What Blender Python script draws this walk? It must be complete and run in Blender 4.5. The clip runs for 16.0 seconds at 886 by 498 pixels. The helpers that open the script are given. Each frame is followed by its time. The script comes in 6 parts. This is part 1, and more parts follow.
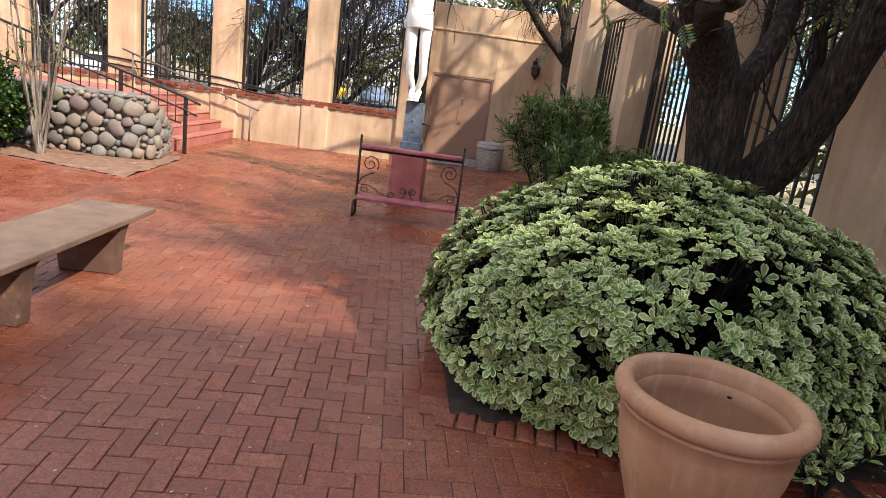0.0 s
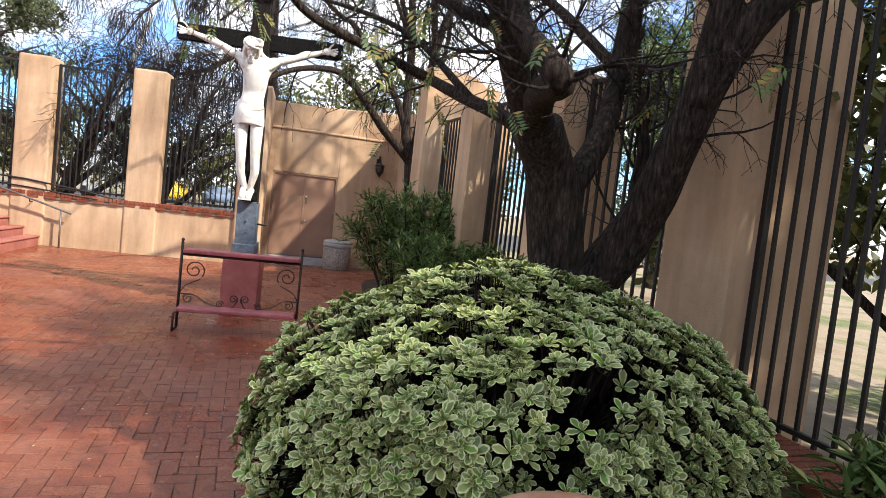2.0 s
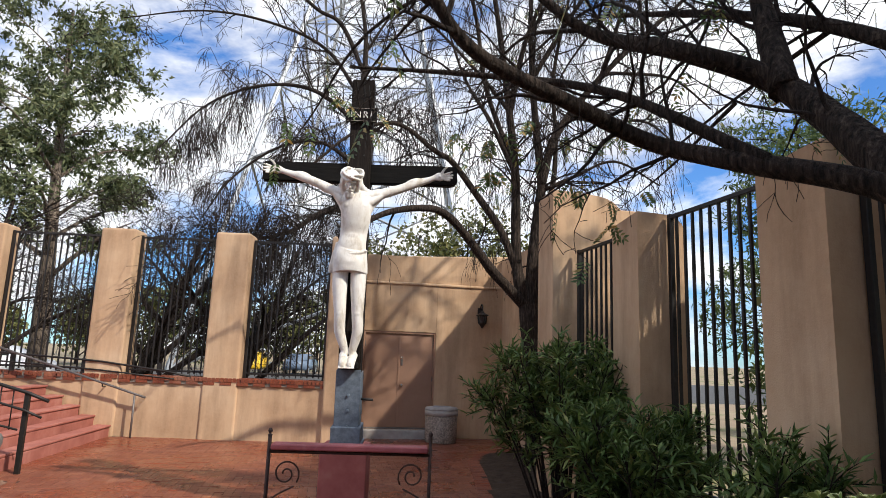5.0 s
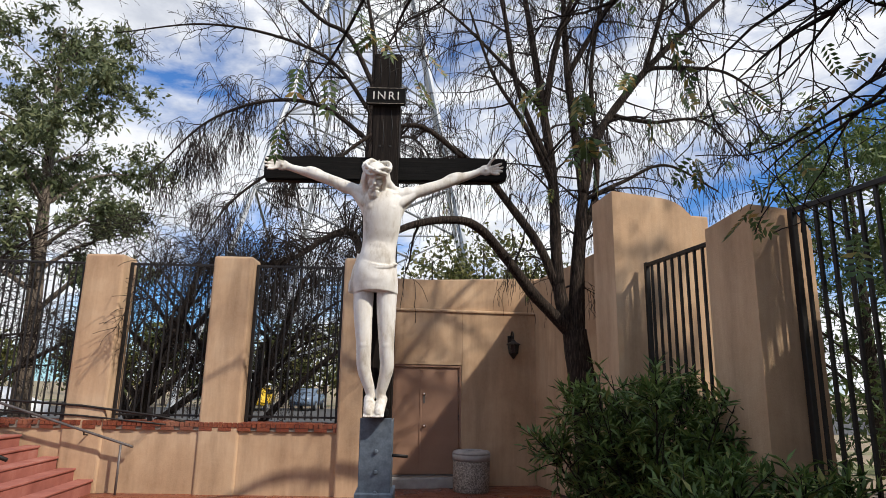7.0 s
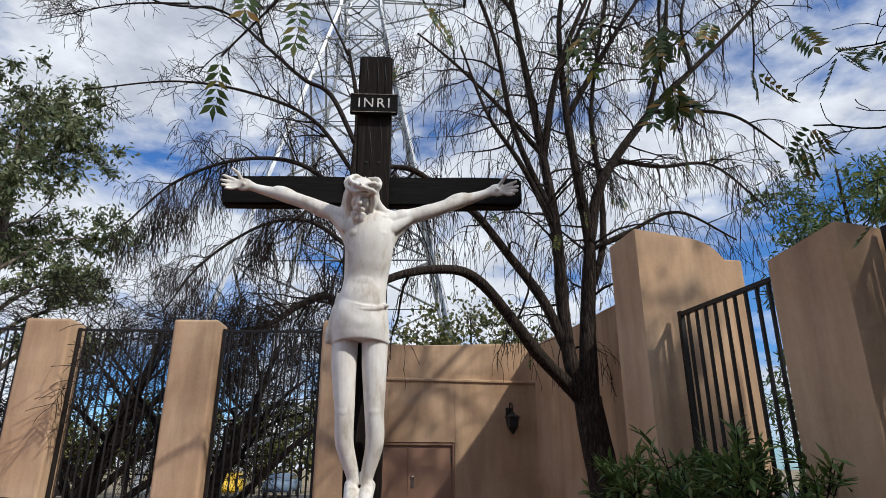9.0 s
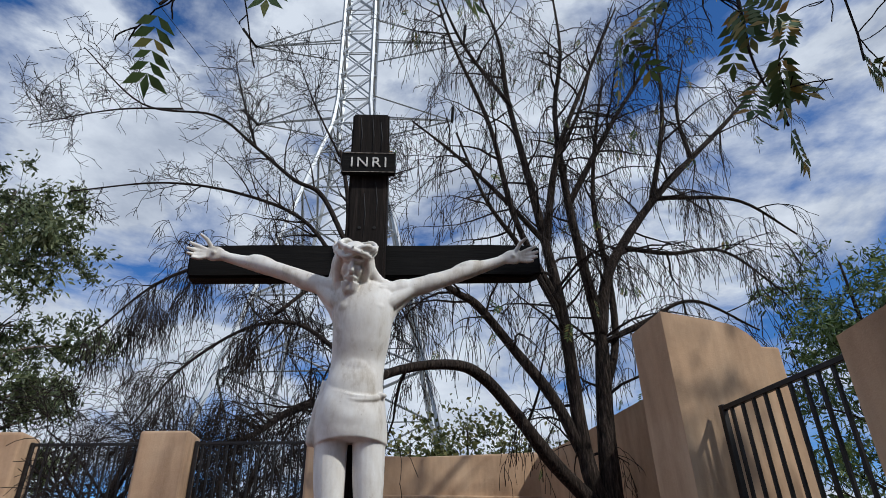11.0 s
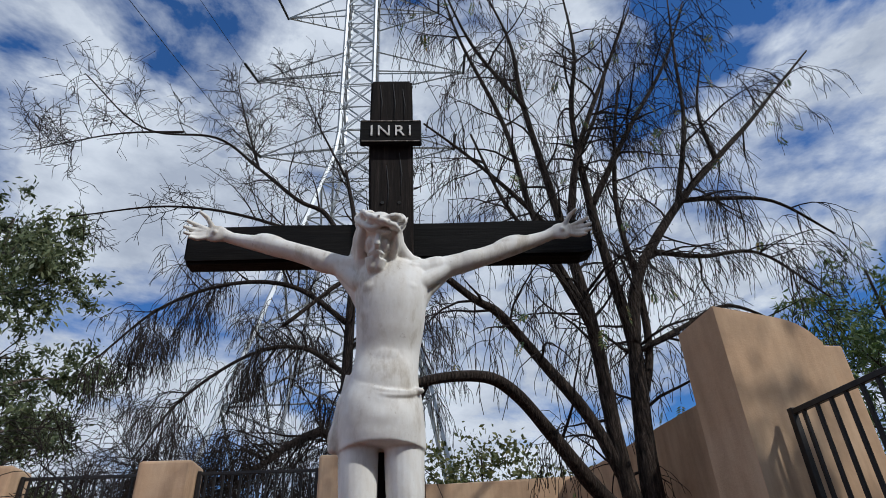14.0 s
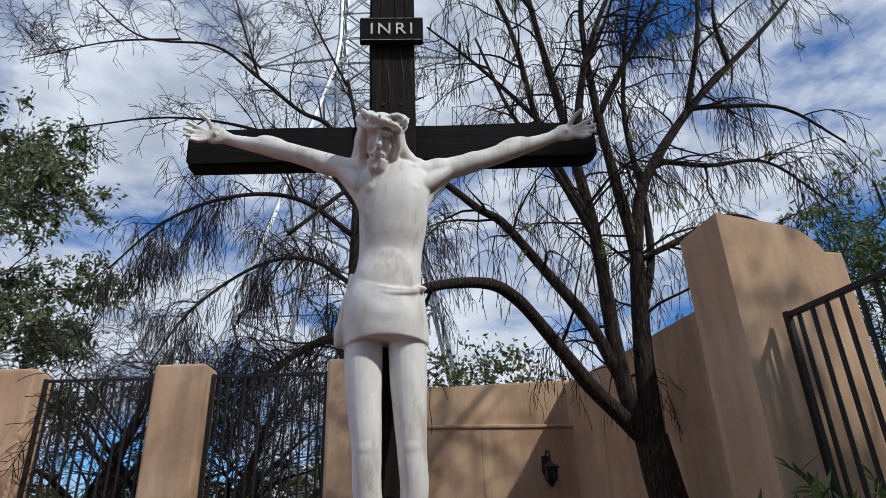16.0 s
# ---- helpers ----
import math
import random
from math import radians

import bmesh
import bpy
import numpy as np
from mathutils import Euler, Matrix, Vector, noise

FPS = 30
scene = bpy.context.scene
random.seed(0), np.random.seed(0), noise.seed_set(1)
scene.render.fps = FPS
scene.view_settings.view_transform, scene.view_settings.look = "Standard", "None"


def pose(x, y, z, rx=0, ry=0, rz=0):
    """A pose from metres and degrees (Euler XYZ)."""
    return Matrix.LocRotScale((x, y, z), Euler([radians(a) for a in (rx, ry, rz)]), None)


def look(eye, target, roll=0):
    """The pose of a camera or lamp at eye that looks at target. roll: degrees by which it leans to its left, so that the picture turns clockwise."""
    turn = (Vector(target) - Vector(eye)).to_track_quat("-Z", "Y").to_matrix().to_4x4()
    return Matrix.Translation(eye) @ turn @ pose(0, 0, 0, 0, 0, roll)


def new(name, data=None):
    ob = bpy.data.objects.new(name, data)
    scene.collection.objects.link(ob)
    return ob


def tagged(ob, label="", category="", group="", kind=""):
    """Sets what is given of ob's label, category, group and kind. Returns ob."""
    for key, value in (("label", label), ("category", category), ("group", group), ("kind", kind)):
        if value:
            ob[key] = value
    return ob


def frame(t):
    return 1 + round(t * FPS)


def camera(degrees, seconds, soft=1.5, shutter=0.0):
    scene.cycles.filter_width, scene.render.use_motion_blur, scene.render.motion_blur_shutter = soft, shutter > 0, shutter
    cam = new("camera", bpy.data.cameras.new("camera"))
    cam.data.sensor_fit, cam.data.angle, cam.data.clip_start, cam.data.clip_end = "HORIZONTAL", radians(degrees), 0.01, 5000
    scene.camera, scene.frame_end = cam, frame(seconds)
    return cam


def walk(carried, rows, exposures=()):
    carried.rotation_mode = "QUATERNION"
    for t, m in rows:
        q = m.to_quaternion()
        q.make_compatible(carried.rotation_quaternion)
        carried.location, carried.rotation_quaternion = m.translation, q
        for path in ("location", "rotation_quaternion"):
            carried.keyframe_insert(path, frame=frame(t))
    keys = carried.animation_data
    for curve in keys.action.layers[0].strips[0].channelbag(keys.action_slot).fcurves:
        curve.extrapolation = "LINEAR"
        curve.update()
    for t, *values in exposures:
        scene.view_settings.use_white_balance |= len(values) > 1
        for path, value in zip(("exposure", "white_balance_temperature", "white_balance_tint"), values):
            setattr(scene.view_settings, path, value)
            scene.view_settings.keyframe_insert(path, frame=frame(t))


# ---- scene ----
cam = camera(70.9, 16.0, 0.8)
PATH = [
    (0, (-0.425, 0.451, 1.679), (-0.231, 2.383, 1.199), 7.7),
    (0.5, (-0.35, 0.477, 1.682), (-0.019, 2.396, 1.225), 7.5),
    (1, (-0.257, 0.549, 1.678), (0.139, 2.465, 1.263), 7.0),
    (1.5, (-0.21, 0.722, 1.679), (0.315, 2.629, 1.384), 6.9),
    (2, (-0.18, 0.974, 1.695), (0.429, 2.875, 1.568), 6.4),
    (2.5, (-0.112, 1.241, 1.694), (0.5, 3.141, 1.811), 5.9),
    (3, (-0.109, 1.556, 1.68), (0.432, 3.47, 1.896), 5.4),
    (3.5, (-0.18, 1.961, 1.67), (0.316, 3.884, 1.909), 4.4),
    (4, (-0.252, 2.341, 1.674), (0.15, 4.282, 1.94), 3.7),
    (4.5, (-0.349, 2.691, 1.648), (0.001, 4.634, 1.965), 2.8),
    (5, (-0.433, 3.082, 1.681), (-0.084, 5.022, 2.021), 2.1),
    (7.5, (-0.551, 4.823, 1.766), (-0.222, 6.734, 2.256), 0.7),
    (8, (-0.524, 5.108, 1.747), (-0.17, 6.995, 2.306), 0.5),
    (8.5, (-0.498, 5.403, 1.755), (-0.144, 7.277, 2.358), 0.3),
    (9, (-0.503, 5.648, 1.755), (-0.128, 7.497, 2.421), -0.0),
    (9.5, (-0.497, 5.83, 1.764), (-0.103, 7.635, 2.528), -0.4),
    (10, (-0.46, 6.016, 1.788), (-0.073, 7.782, 2.643), -0.5),
    (12.5, (-0.468, 6.745, 1.832), (-0.098, 8.388, 2.91), -2.3),
    (13, (-0.501, 6.838, 1.843), (-0.134, 8.476, 2.93), -2.4),
    (13.5, (-0.518, 6.916, 1.842), (-0.151, 8.558, 2.923), -2.6),
    (14.5, (-0.511, 6.99, 1.81), (-0.154, 8.663, 2.847), -2.5),
    (15.5, (-0.518, 6.989, 1.799), (-0.161, 8.738, 2.701), -2.5),
    (16, (-0.5, 6.985, 1.768), (-0.138, 8.769, 2.596), -2.2),
]
walk(cam, [(t, look(eye, target, roll)) for t, eye, target, roll in PATH],
     exposures=[(0, 1.25, 6500, 10), (2.5, 1.08, 6500, 10), (4.0, 0.68, 6450, 10), (5.5, 0.42, 6450, 10), (7.5, 0.13, 6400, 10), (9.5, -0.13, 6000, 9), (12.5, -0.46, 5750, 8), (16, -0.29, 5800, 8)])

# ---- world, sun ----
SUN_DIR = Vector((-0.62, 0.66, -0.82)).normalized()      # the way the sunlight travels
world = bpy.data.worlds.new("sky")
scene.world = world
world.use_nodes = True
wt = world.node_tree
wt.nodes.clear()


def wnode(kind, **kw):
    n = wt.nodes.new(kind)
    for k, v in kw.items():
        n.inputs[k].default_value = v
    return n


w_out = wt.nodes.new("ShaderNodeOutputWorld")
w_bg = wt.nodes.new("ShaderNodeBackground")
w_sky = wt.nodes.new("ShaderNodeTexSky")
w_sky.sky_type = "NISHITA"
w_sky.sun_disc = False
w_sky.sun_elevation = math.asin(-SUN_DIR.z)
w_sky.sun_rotation = math.atan2(-SUN_DIR.x, -SUN_DIR.y)
w_sky.air_density, w_sky.dust_density, w_sky.ozone_density = 1.0, 0.3, 3.0
w_co = wt.nodes.new("ShaderNodeTexCoord")
w_map = wt.nodes.new("ShaderNodeMapping")
w_map.inputs["Scale"].default_value = (1.0, 1.0, 2.1)
w_map.inputs["Rotation"].default_value = (0.25, 0.1, 0.6)
w_n1 = wnode("ShaderNodeTexNoise", Scale=2.9, Detail=9.0, Roughness=0.56, Distortion=0.35)
w_n2 = wnode("ShaderNodeTexNoise", Scale=5.5, Detail=6.0, Roughness=0.6)
w_mix = wt.nodes.new("ShaderNodeMath")
w_mix.operation = "MULTIPLY_ADD"
w_mix.inputs[1].default_value = 0.25
w_ramp = wt.nodes.new("ShaderNodeValToRGB")
w_ramp.color_ramp.elements[0].position = 0.525
w_ramp.color_ramp.elements[1].position = 0.665
w_shade = wt.nodes.new("ShaderNodeValToRGB")
w_shade.color_ramp.elements[0].color = (5.6, 5.9, 6.6, 1)
w_shade.color_ramp.elements[1].color = (9.4, 9.5, 9.7, 1)
w_shade.color_ramp.elements[0].position = 0.35
w_shade.color_ramp.elements[1].position = 0.62
w_tint = wt.nodes.new("ShaderNodeMixRGB")
w_tint.blend_type = "MULTIPLY"
w_tint.inputs[0].default_value = 1.0
w_tint.inputs[2].default_value = (0.62, 1.0, 1.42, 1)
w_over = wt.nodes.new("ShaderNodeMixRGB")
w_turn = wt.nodes.new("ShaderNodeMapping")
w_turn.inputs["Rotation"].default_value = (0, 0, -0.24)
wt.links.new(w_co.outputs["Generated"], w_turn.inputs["Vector"])
wt.links.new(w_turn.outputs[0], w_map.inputs["Vector"])
wt.links.new(w_map.outputs[0], w_n1.inputs["Vector"])
wt.links.new(w_map.outputs[0], w_n2.inputs["Vector"])
wt.links.new(w_n2.outputs["Fac"], w_mix.inputs[0])
wt.links.new(w_n1.outputs["Fac"], w_mix.inputs[2])
wt.links.new(w_mix.outputs[0], w_ramp.inputs[0])
wt.links.new(w_n2.outputs["Fac"], w_shade.inputs[0])
wt.links.new(w_sky.outputs[0], w_tint.inputs[1])
wt.links.new(w_ramp.outputs[0], w_over.inputs[0])
wt.links.new(w_tint.outputs[0], w_over.inputs[1])
wt.links.new(w_shade.outputs[0], w_over.inputs[2])
wt.links.new(w_over.outputs[0], w_bg.inputs[0])
w_bg.inputs[1].default_value = 0.098
wt.links.new(w_bg.outputs[0], w_out.inputs[0])

sun_data = bpy.data.lights.new("sun", "SUN")
sun_data.energy, sun_data.angle, sun_data.color = 3.9, radians(1.3), (1.0, 0.92, 0.80)
sun = new("sun", sun_data)
sun.matrix_world = Matrix.Translation((10, -10, 20)) @ SUN_DIR.to_track_quat("-Z", "Y").to_matrix().to_4x4()


# ---- materials ----
class Mat:
    """A node material with small helpers."""

    def __init__(self, name, rough=0.8, metal=0.0, spec=0.5):
        self.m = bpy.data.materials.new(name)
        self.m.use_nodes = True
        self.t = self.m.node_tree
        self.b = self.t.nodes["Principled BSDF"]
        self.b.inputs["Roughness"].default_value = rough
        self.b.inputs["Metallic"].default_value = metal
        self.b.inputs["Specular IOR Level"].default_value = spec
        self.co = self.t.nodes.new("ShaderNodeTexCoord")

    def link(self, a, b):
        self.t.links.new(a, b)

    def noise(self, scale, detail=4.0, rough=0.55, stretch=None, space="Object"):
        n = self.t.nodes.new("ShaderNodeTexNoise")
        n.inputs["Scale"].default_value, n.inputs["Detail"].default_value, n.inputs["Roughness"].default_value = scale, detail, rough
        src = self.co.outputs[space] if space != "Position" else self.t.nodes.new("ShaderNodeNewGeometry").outputs["Position"]
        if stretch:
            mp = self.t.nodes.new("ShaderNodeMapping")
            mp.inputs["Scale"].default_value = stretch
            self.link(src, mp.inputs["Vector"])
            src = mp.outputs[0]
        self.link(src, n.inputs["Vector"])
        return n.outputs["Fac"]

    def ramp(self, fac, *stops):
        r = self.t.nodes.new("ShaderNodeValToRGB")
        while len(r.color_ramp.elements) < len(stops):
            r.color_ramp.elements.new(0.5)
        for e, (p, c) in zip(r.color_ramp.elements, stops):
            e.position = p
            e.color = (*c, 1) if len(c) == 3 else c
        self.link(fac, r.inputs[0])
        return r.outputs[0]

    def mix(self, fac, a, b, mode="MIX"):
        n = self.t.nodes.new("ShaderNodeMixRGB")
        n.blend_type = mode
        for i, v in ((0, fac), (1, a), (2, b)):
            if isinstance(v, (int, float)):
                n.inputs[i].default_value = v if i == 0 else (v, v, v, 1)
            elif isinstance(v, tuple):
                n.inputs[i].default_value = (*v, 1)
            else:
                self.link(v, n.inputs[i])
        return n.outputs[0]

    def random(self, island=False):
        if island:
            return self.t.nodes.new("ShaderNodeNewGeometry").outputs["Random Per Island"]
        return self.t.nodes.new("ShaderNodeObjectInfo").outputs["Random"]

    def colour(self, v):
        if isinstance(v, tuple):
            self.b.inputs["Base Color"].default_value = (*v, 1)
        else:
            self.link(v, self.b.inputs["Base Color"])
        return self

    def roughness(self, v):
        self.link(v, self.b.inputs["Roughness"])
        return self

    def bump(self, h, strength=0.3, distance=0.01):
        n = self.t.nodes.new("ShaderNodeBump")
        n.inputs["Strength"].default_value, n.inputs["Distance"].default_value = strength, distance
        self.link(h, n.inputs["Height"])
        self.link(n.outputs[0], self.b.inputs["Normal"])
        return self


def stucco(name, dark, mid, light):
    s = Mat(name, 0.92, 0, 0.25)
    big = s.noise(0.9, 5, 0.6, space="Position")
    streak = s.noise(2.2, 5, 0.65, (1.6, 1.6, 0.22), "Position")
    fine = s.noise(22, 6, 0.7, space="Position")
    c = s.ramp(big, (0.3, dark), (0.5, mid), (0.72, light))
    c = s.mix(s.ramp(streak, (0.42, (0, 0, 0)), (0.68, (0.55, 0.55, 0.55))), c, tuple(v * 0.60 for v in dark))
    c = s.mix(s.ramp(fine, (0.35, (0.0, 0.0, 0.0)), (0.75, (0.25, 0.25, 0.25))), c, light)
    s.colour(c).bump(s.mix(0.5, fine, s.noise(70, 3, 0.6, space="Position")), 0.35, 0.012)
    return s.m


M_STUCCO = stucco("tan_stucco", (0.39, 0.245, 0.145), (0.49, 0.33, 0.205), (0.58, 0.42, 0.28))


def brick_mat(name, island, gloss):
    s = Mat(name, 0.5, 0, 0.32)
    rnd = s.random(island)
    c = s.ramp(rnd, (0.0, (0.21, 0.066, 0.036)), (0.3, (0.27, 0.088, 0.044)), (0.6, (0.31, 0.108, 0.054)), (0.85, (0.26, 0.088, 0.048)), (1.0, (0.36, 0.145, 0.075)))
    grain = s.noise(75, 6, 0.75, space="Position")
    mottle = s.noise(21, 5, 0.7, space="Position")
    pores = s.noise(190, 3, 0.8, space="Position")
    patch = s.noise(0.55, 5, 0.6, space="Position")
    pale = s.noise(1.1, 6, 0.65, (1.0, 0.55, 1.0), "Position")
    c = s.mix(s.ramp(mottle, (0.42, (0, 0, 0)), (0.62, (0.6, 0.6, 0.6))), c, (0.145, 0.046, 0.03))
    c = s.mix(s.ramp(grain, (0.44, (0, 0, 0)), (0.60, (0.85, 0.85, 0.85))), c, (0.085, 0.028, 0.02))
    c = s.mix(s.ramp(pores, (0.60, (0, 0, 0)), (0.70, (0.6, 0.6, 0.6))), c, (0.42, 0.22, 0.15))
    c = s.mix(s.ramp(pale, (0.55, (0, 0, 0)), (0.76, (0.36, 0.36, 0.36))), c, (0.44, 0.26, 0.18))
    wet = s.ramp(patch, (0.45, (0.85, 0.85, 0.85)), (0.56, (0, 0, 0)))
    c = s.mix(wet, c, (0.95, 0.66, 0.52), "MULTIPLY")
    s.colour(c)
    s.roughness(s.ramp(patch, (0.45, (gloss, gloss, gloss)), (0.62, (0.6, 0.6, 0.6))))
    s.bump(s.mix(0.4, grain, pores), 0.45, 0.004)
    return s.m


M_PAVER = brick_mat("paver_brick", False, 0.22)
M_PAVER_ALL = brick_mat("paver_brick_field", True, 0.22)
M_BRICK = brick_mat("cap_brick", False, 0.7)

s = Mat("sand_joint", 0.95)
s.colour(s.ramp(s.noise(30, 4, space="Position"), (0.3, (0.022, 0.014, 0.012)), (0.7, (0.06, 0.035, 0.028))))
M_JOINT = s.m
s = Mat("dark_soil", 0.96, 0, 0.2)
f = s.noise(9, 8, 0.7)
s.colour(s.ramp(f, (0.3, (0.028, 0.02, 0.015)), (0.55, (0.06, 0.042, 0.03)), (0.8, (0.12, 0.085, 0.06)))).bump(s.noise(26, 8, 0.75), 0.9, 0.03)
M_SOIL = s.m
s = Mat("dusty_red_soil", 0.95, 0, 0.2)
s.colour(s.ramp(s.noise(7, 8, 0.7), (0.3, (0.13, 0.07, 0.045)), (0.55, (0.22, 0.125, 0.085)), (0.8, (0.34, 0.25, 0.17)))).bump(s.noise(26, 8, 0.75), 0.7, 0.02)
M_DUST = s.m
s = Mat("dry_ground", 0.96, 0, 0.2)
s.colour(s.ramp(s.noise(0.25, 8, 0.65), (0.3, (0.20, 0.15, 0.10)), (0.5, (0.30, 0.24, 0.17)), (0.62, (0.12, 0.14, 0.05)), (0.8, (0.36, 0.30, 0.23)))).bump(s.noise(6, 8), 0.6, 0.05)
M_GROUND = s.m
s = Mat("asphalt", 0.9)
s.colour(s.ramp(s.noise(14, 6), (0.3, (0.04, 0.04, 0.042)), (0.7, (0.075, 0.073, 0.07)))).bump(s.noise(120, 3), 0.4, 0.005)
M_ASPHALT = s.m
s = Mat("black_iron", 0.5, 0.3)
s.colour(s.ramp(s.noise(25, 5, 0.7), (0.35, (0.012, 0.011, 0.011)), (0.62, (0.022, 0.018, 0.016)), (0.85, (0.06, 0.032, 0.02)))).bump(s.noise(90, 3), 0.15, 0.002)
M_IRON = s.m
s = Mat("grey_steel", 0.55, 0.5)
s.colour(s.ramp(s.noise(12, 5), (0.3, (0.10, 0.09, 0.085)), (0.7, (0.19, 0.17, 0.16))))
M_STEEL = s.m
s = Mat("galvanised_steel", 0.5, 0.7)
s.colour(s.ramp(s.noise(0.6, 5), (0.3, (0.30, 0.32, 0.34)), (0.7, (0.46, 0.48, 0.5))))
M_GALV = s.m
s = Mat("rusty_wrought_iron", 0.65, 0.3)
s.colour(s.ramp(s.noise(30, 5, 0.7), (0.3, (0.028, 0.018, 0.016)), (0.6, (0.055, 0.03, 0.024)), (0.8, (0.13, 0.05, 0.03)))).bump(s.noise(90, 3), 0.2, 0.002)
M_RUST = s.m
s = Mat("faded_red_vinyl", 0.55)
c = s.ramp(s.noise(5, 6, 0.65), (0.3, (0.26, 0.055, 0.06)), (0.55, (0.38, 0.10, 0.105)), (0.8, (0.50, 0.23, 0.22)))
s.colour(c).bump(s.noise(60, 4), 0.2, 0.003)
M_PINK = s.m
s = Mat("red_painted_concrete", 0.85)
c = s.ramp(s.noise(4, 6, 0.65), (0.3, (0.30, 0.075, 0.065)), (0.55, (0.38, 0.115, 0.10)), (0.8, (0.46, 0.19, 0.16)))
s.colour(c).bump(s.noise(40, 6), 0.4, 0.005)
M_REDCON = s.m
s = Mat("step_concrete", 0.8)
c = s.ramp(s.noise(2.5, 7, 0.65), (0.3, (0.24, 0.075, 0.055)), (0.55, (0.34, 0.12, 0.09)), (0.8, (0.44, 0.21, 0.17)))
s.colour(c).bump(s.noise(40, 6), 0.4, 0.005)
M_STEP = s.m


def plank(name, a, b, c, rough=0.75, stretch=(14, 14, 0.9)):
    s = Mat(name, rough, 0, 0.12)
    g = s.noise(3.0, 8, 0.7, stretch)
    s.colour(s.ramp(g, (0.3, a), (0.55, b), (0.8, c))).bump(g, 0.6, 0.008)
    return s.m


M_POST = plank("weathered_dark_timber", (0.005, 0.004, 0.0035), (0.017, 0.013, 0.011), (0.055, 0.041, 0.035))
M_BAR = plank("black_stained_timber", (0.003, 0.003, 0.003), (0.007, 0.0065, 0.006), (0.018, 0.015, 0.013), 0.7, (0.9, 14, 14))
s = Mat("white_painted_plaster", 0.6)
st = s.noise(7, 6, 0.7, (1, 1, 0.35))
c = s.ramp(st, (0.32, (0.44, 0.39, 0.32)), (0.46, (0.68, 0.65, 0.60)), (0.66, (0.80, 0.79, 0.76)))
c = s.mix(s.ramp(s.noise(22, 6, 0.8), (0.62, (0, 0, 0)), (0.74, (0.75, 0.75, 0.75))), c, (0.27, 0.21, 0.155))
c = s.mix(s.ramp(s.noise(3.5, 5, 0.7), (0.52, (0, 0, 0)), (0.70, (0.45, 0.45, 0.45))), c, (0.50, 0.45, 0.39))
s.colour(c).bump(s.noise(30, 6, 0.6), 0.18, 0.006)
M_STATUE = s.m
s = Mat("white_lettering", 0.6)
s.colour(s.ramp(s.noise(60, 4), (0.3, (0.45, 0.43, 0.40)), (0.6, (0.78, 0.76, 0.72))))
M_WHITE = s.m
s = Mat("blue_grey_painted_steel", 0.5, 0.2)
s.colour(s.ramp(s.noise(14, 6, 0.7), (0.3, (0.07, 0.09, 0.12)), (0.6, (0.15, 0.19, 0.24)), (0.85, (0.25, 0.28, 0.31)))).bump(s.noise(60, 4), 0.2, 0.002)
M_BLUE = s.m


def door_mat():
    s = Mat("tan_painted_door", 0.55)
    c = s.ramp(s.noise(1.6, 6, 0.6), (0.3, (0.25, 0.14, 0.09)), (0.7, (0.32, 0.19, 0.125)))
    s.colour(c).bump(s.noise(40, 4), 0.08, 0.002)
    return s.m


M_DOOR = door_mat()
s = Mat("terracotta_clay", 0.78)
c = s.ramp(s.noise(3.2, 6, 0.6), (0.3, (0.30, 0.14, 0.07)), (0.55, (0.40, 0.205, 0.11)), (0.78, (0.47, 0.28, 0.175)))
c = s.mix(s.ramp(s.noise(3, 5, 0.6, (6, 6, 0.6)), (0.5, (0, 0, 0)), (0.75, (0.55, 0.55, 0.55))), c, (0.52, 0.34, 0.23))
c = s.mix(s.ramp(s.noise(38, 4, 0.8), (0.68, (0, 0, 0)), (0.74, (0.8, 0.8, 0.8))), c, (0.10, 0.055, 0.035))
s.colour(c).bump(s.noise(50, 6), 0.3, 0.004)
M_CLAY = s.m
s = Mat("brown_concrete", 0.8)
c = s.ramp(s.noise(5, 6, 0.65), (0.3, (0.10, 0.058, 0.038)), (0.6, (0.155, 0.096, 0.064)), (0.82, (0.23, 0.16, 0.11)))
s.colour(c).bump(s.noise(70, 5), 0.3, 0.004)
M_BENCH = s.m
s = Mat("bench_leg_concrete", 0.85)
c = s.ramp(s.noise(4, 6, 0.7), (0.48, (0.085, 0.042, 0.027)), (0.62, (0.13, 0.07, 0.045)), (0.69, (0.30, 0.21, 0.14)))
s.colour(c).bump(s.noise(50, 5), 0.3, 0.004)
M_LEG = s.m
s = Mat("exposed_aggregate", 0.9)
v = s.t.nodes.new("ShaderNodeTexVoronoi")
v.inputs["Scale"].default_value = 55
s.link(s.co.outputs["Object"], v.inputs["Vector"])
s.colour(s.ramp(v.outputs["Color"], (0.2, (0.14, 0.12, 0.10)), (0.5, (0.27, 0.235, 0.20)), (0.8, (0.42, 0.37, 0.32)))).bump(v.outputs["Distance"], 0.6, 0.006)
M_AGG = s.m
s = Mat("grey_concrete", 0.85)
s.colour(s.ramp(s.noise(6, 6), (0.3, (0.26, 0.245, 0.23)), (0.7, (0.40, 0.38, 0.36)))).bump(s.noise(50, 5), 0.3, 0.004)
M_CONC = s.m
s = Mat("river_stone", 0.75)
c = s.ramp(s.random(), (0.0, (0.10, 0.09, 0.08)), (0.16, (0.27, 0.22, 0.15)), (0.32, (0.17, 0.18, 0.19)), (0.46, (0.36, 0.24, 0.16)), (0.6, (0.22, 0.19, 0.16)), (0.74, (0.22, 0.14, 0.125)), (0.86, (0.12, 0.13, 0.135)), (1.0, (0.38, 0.34, 0.27)))
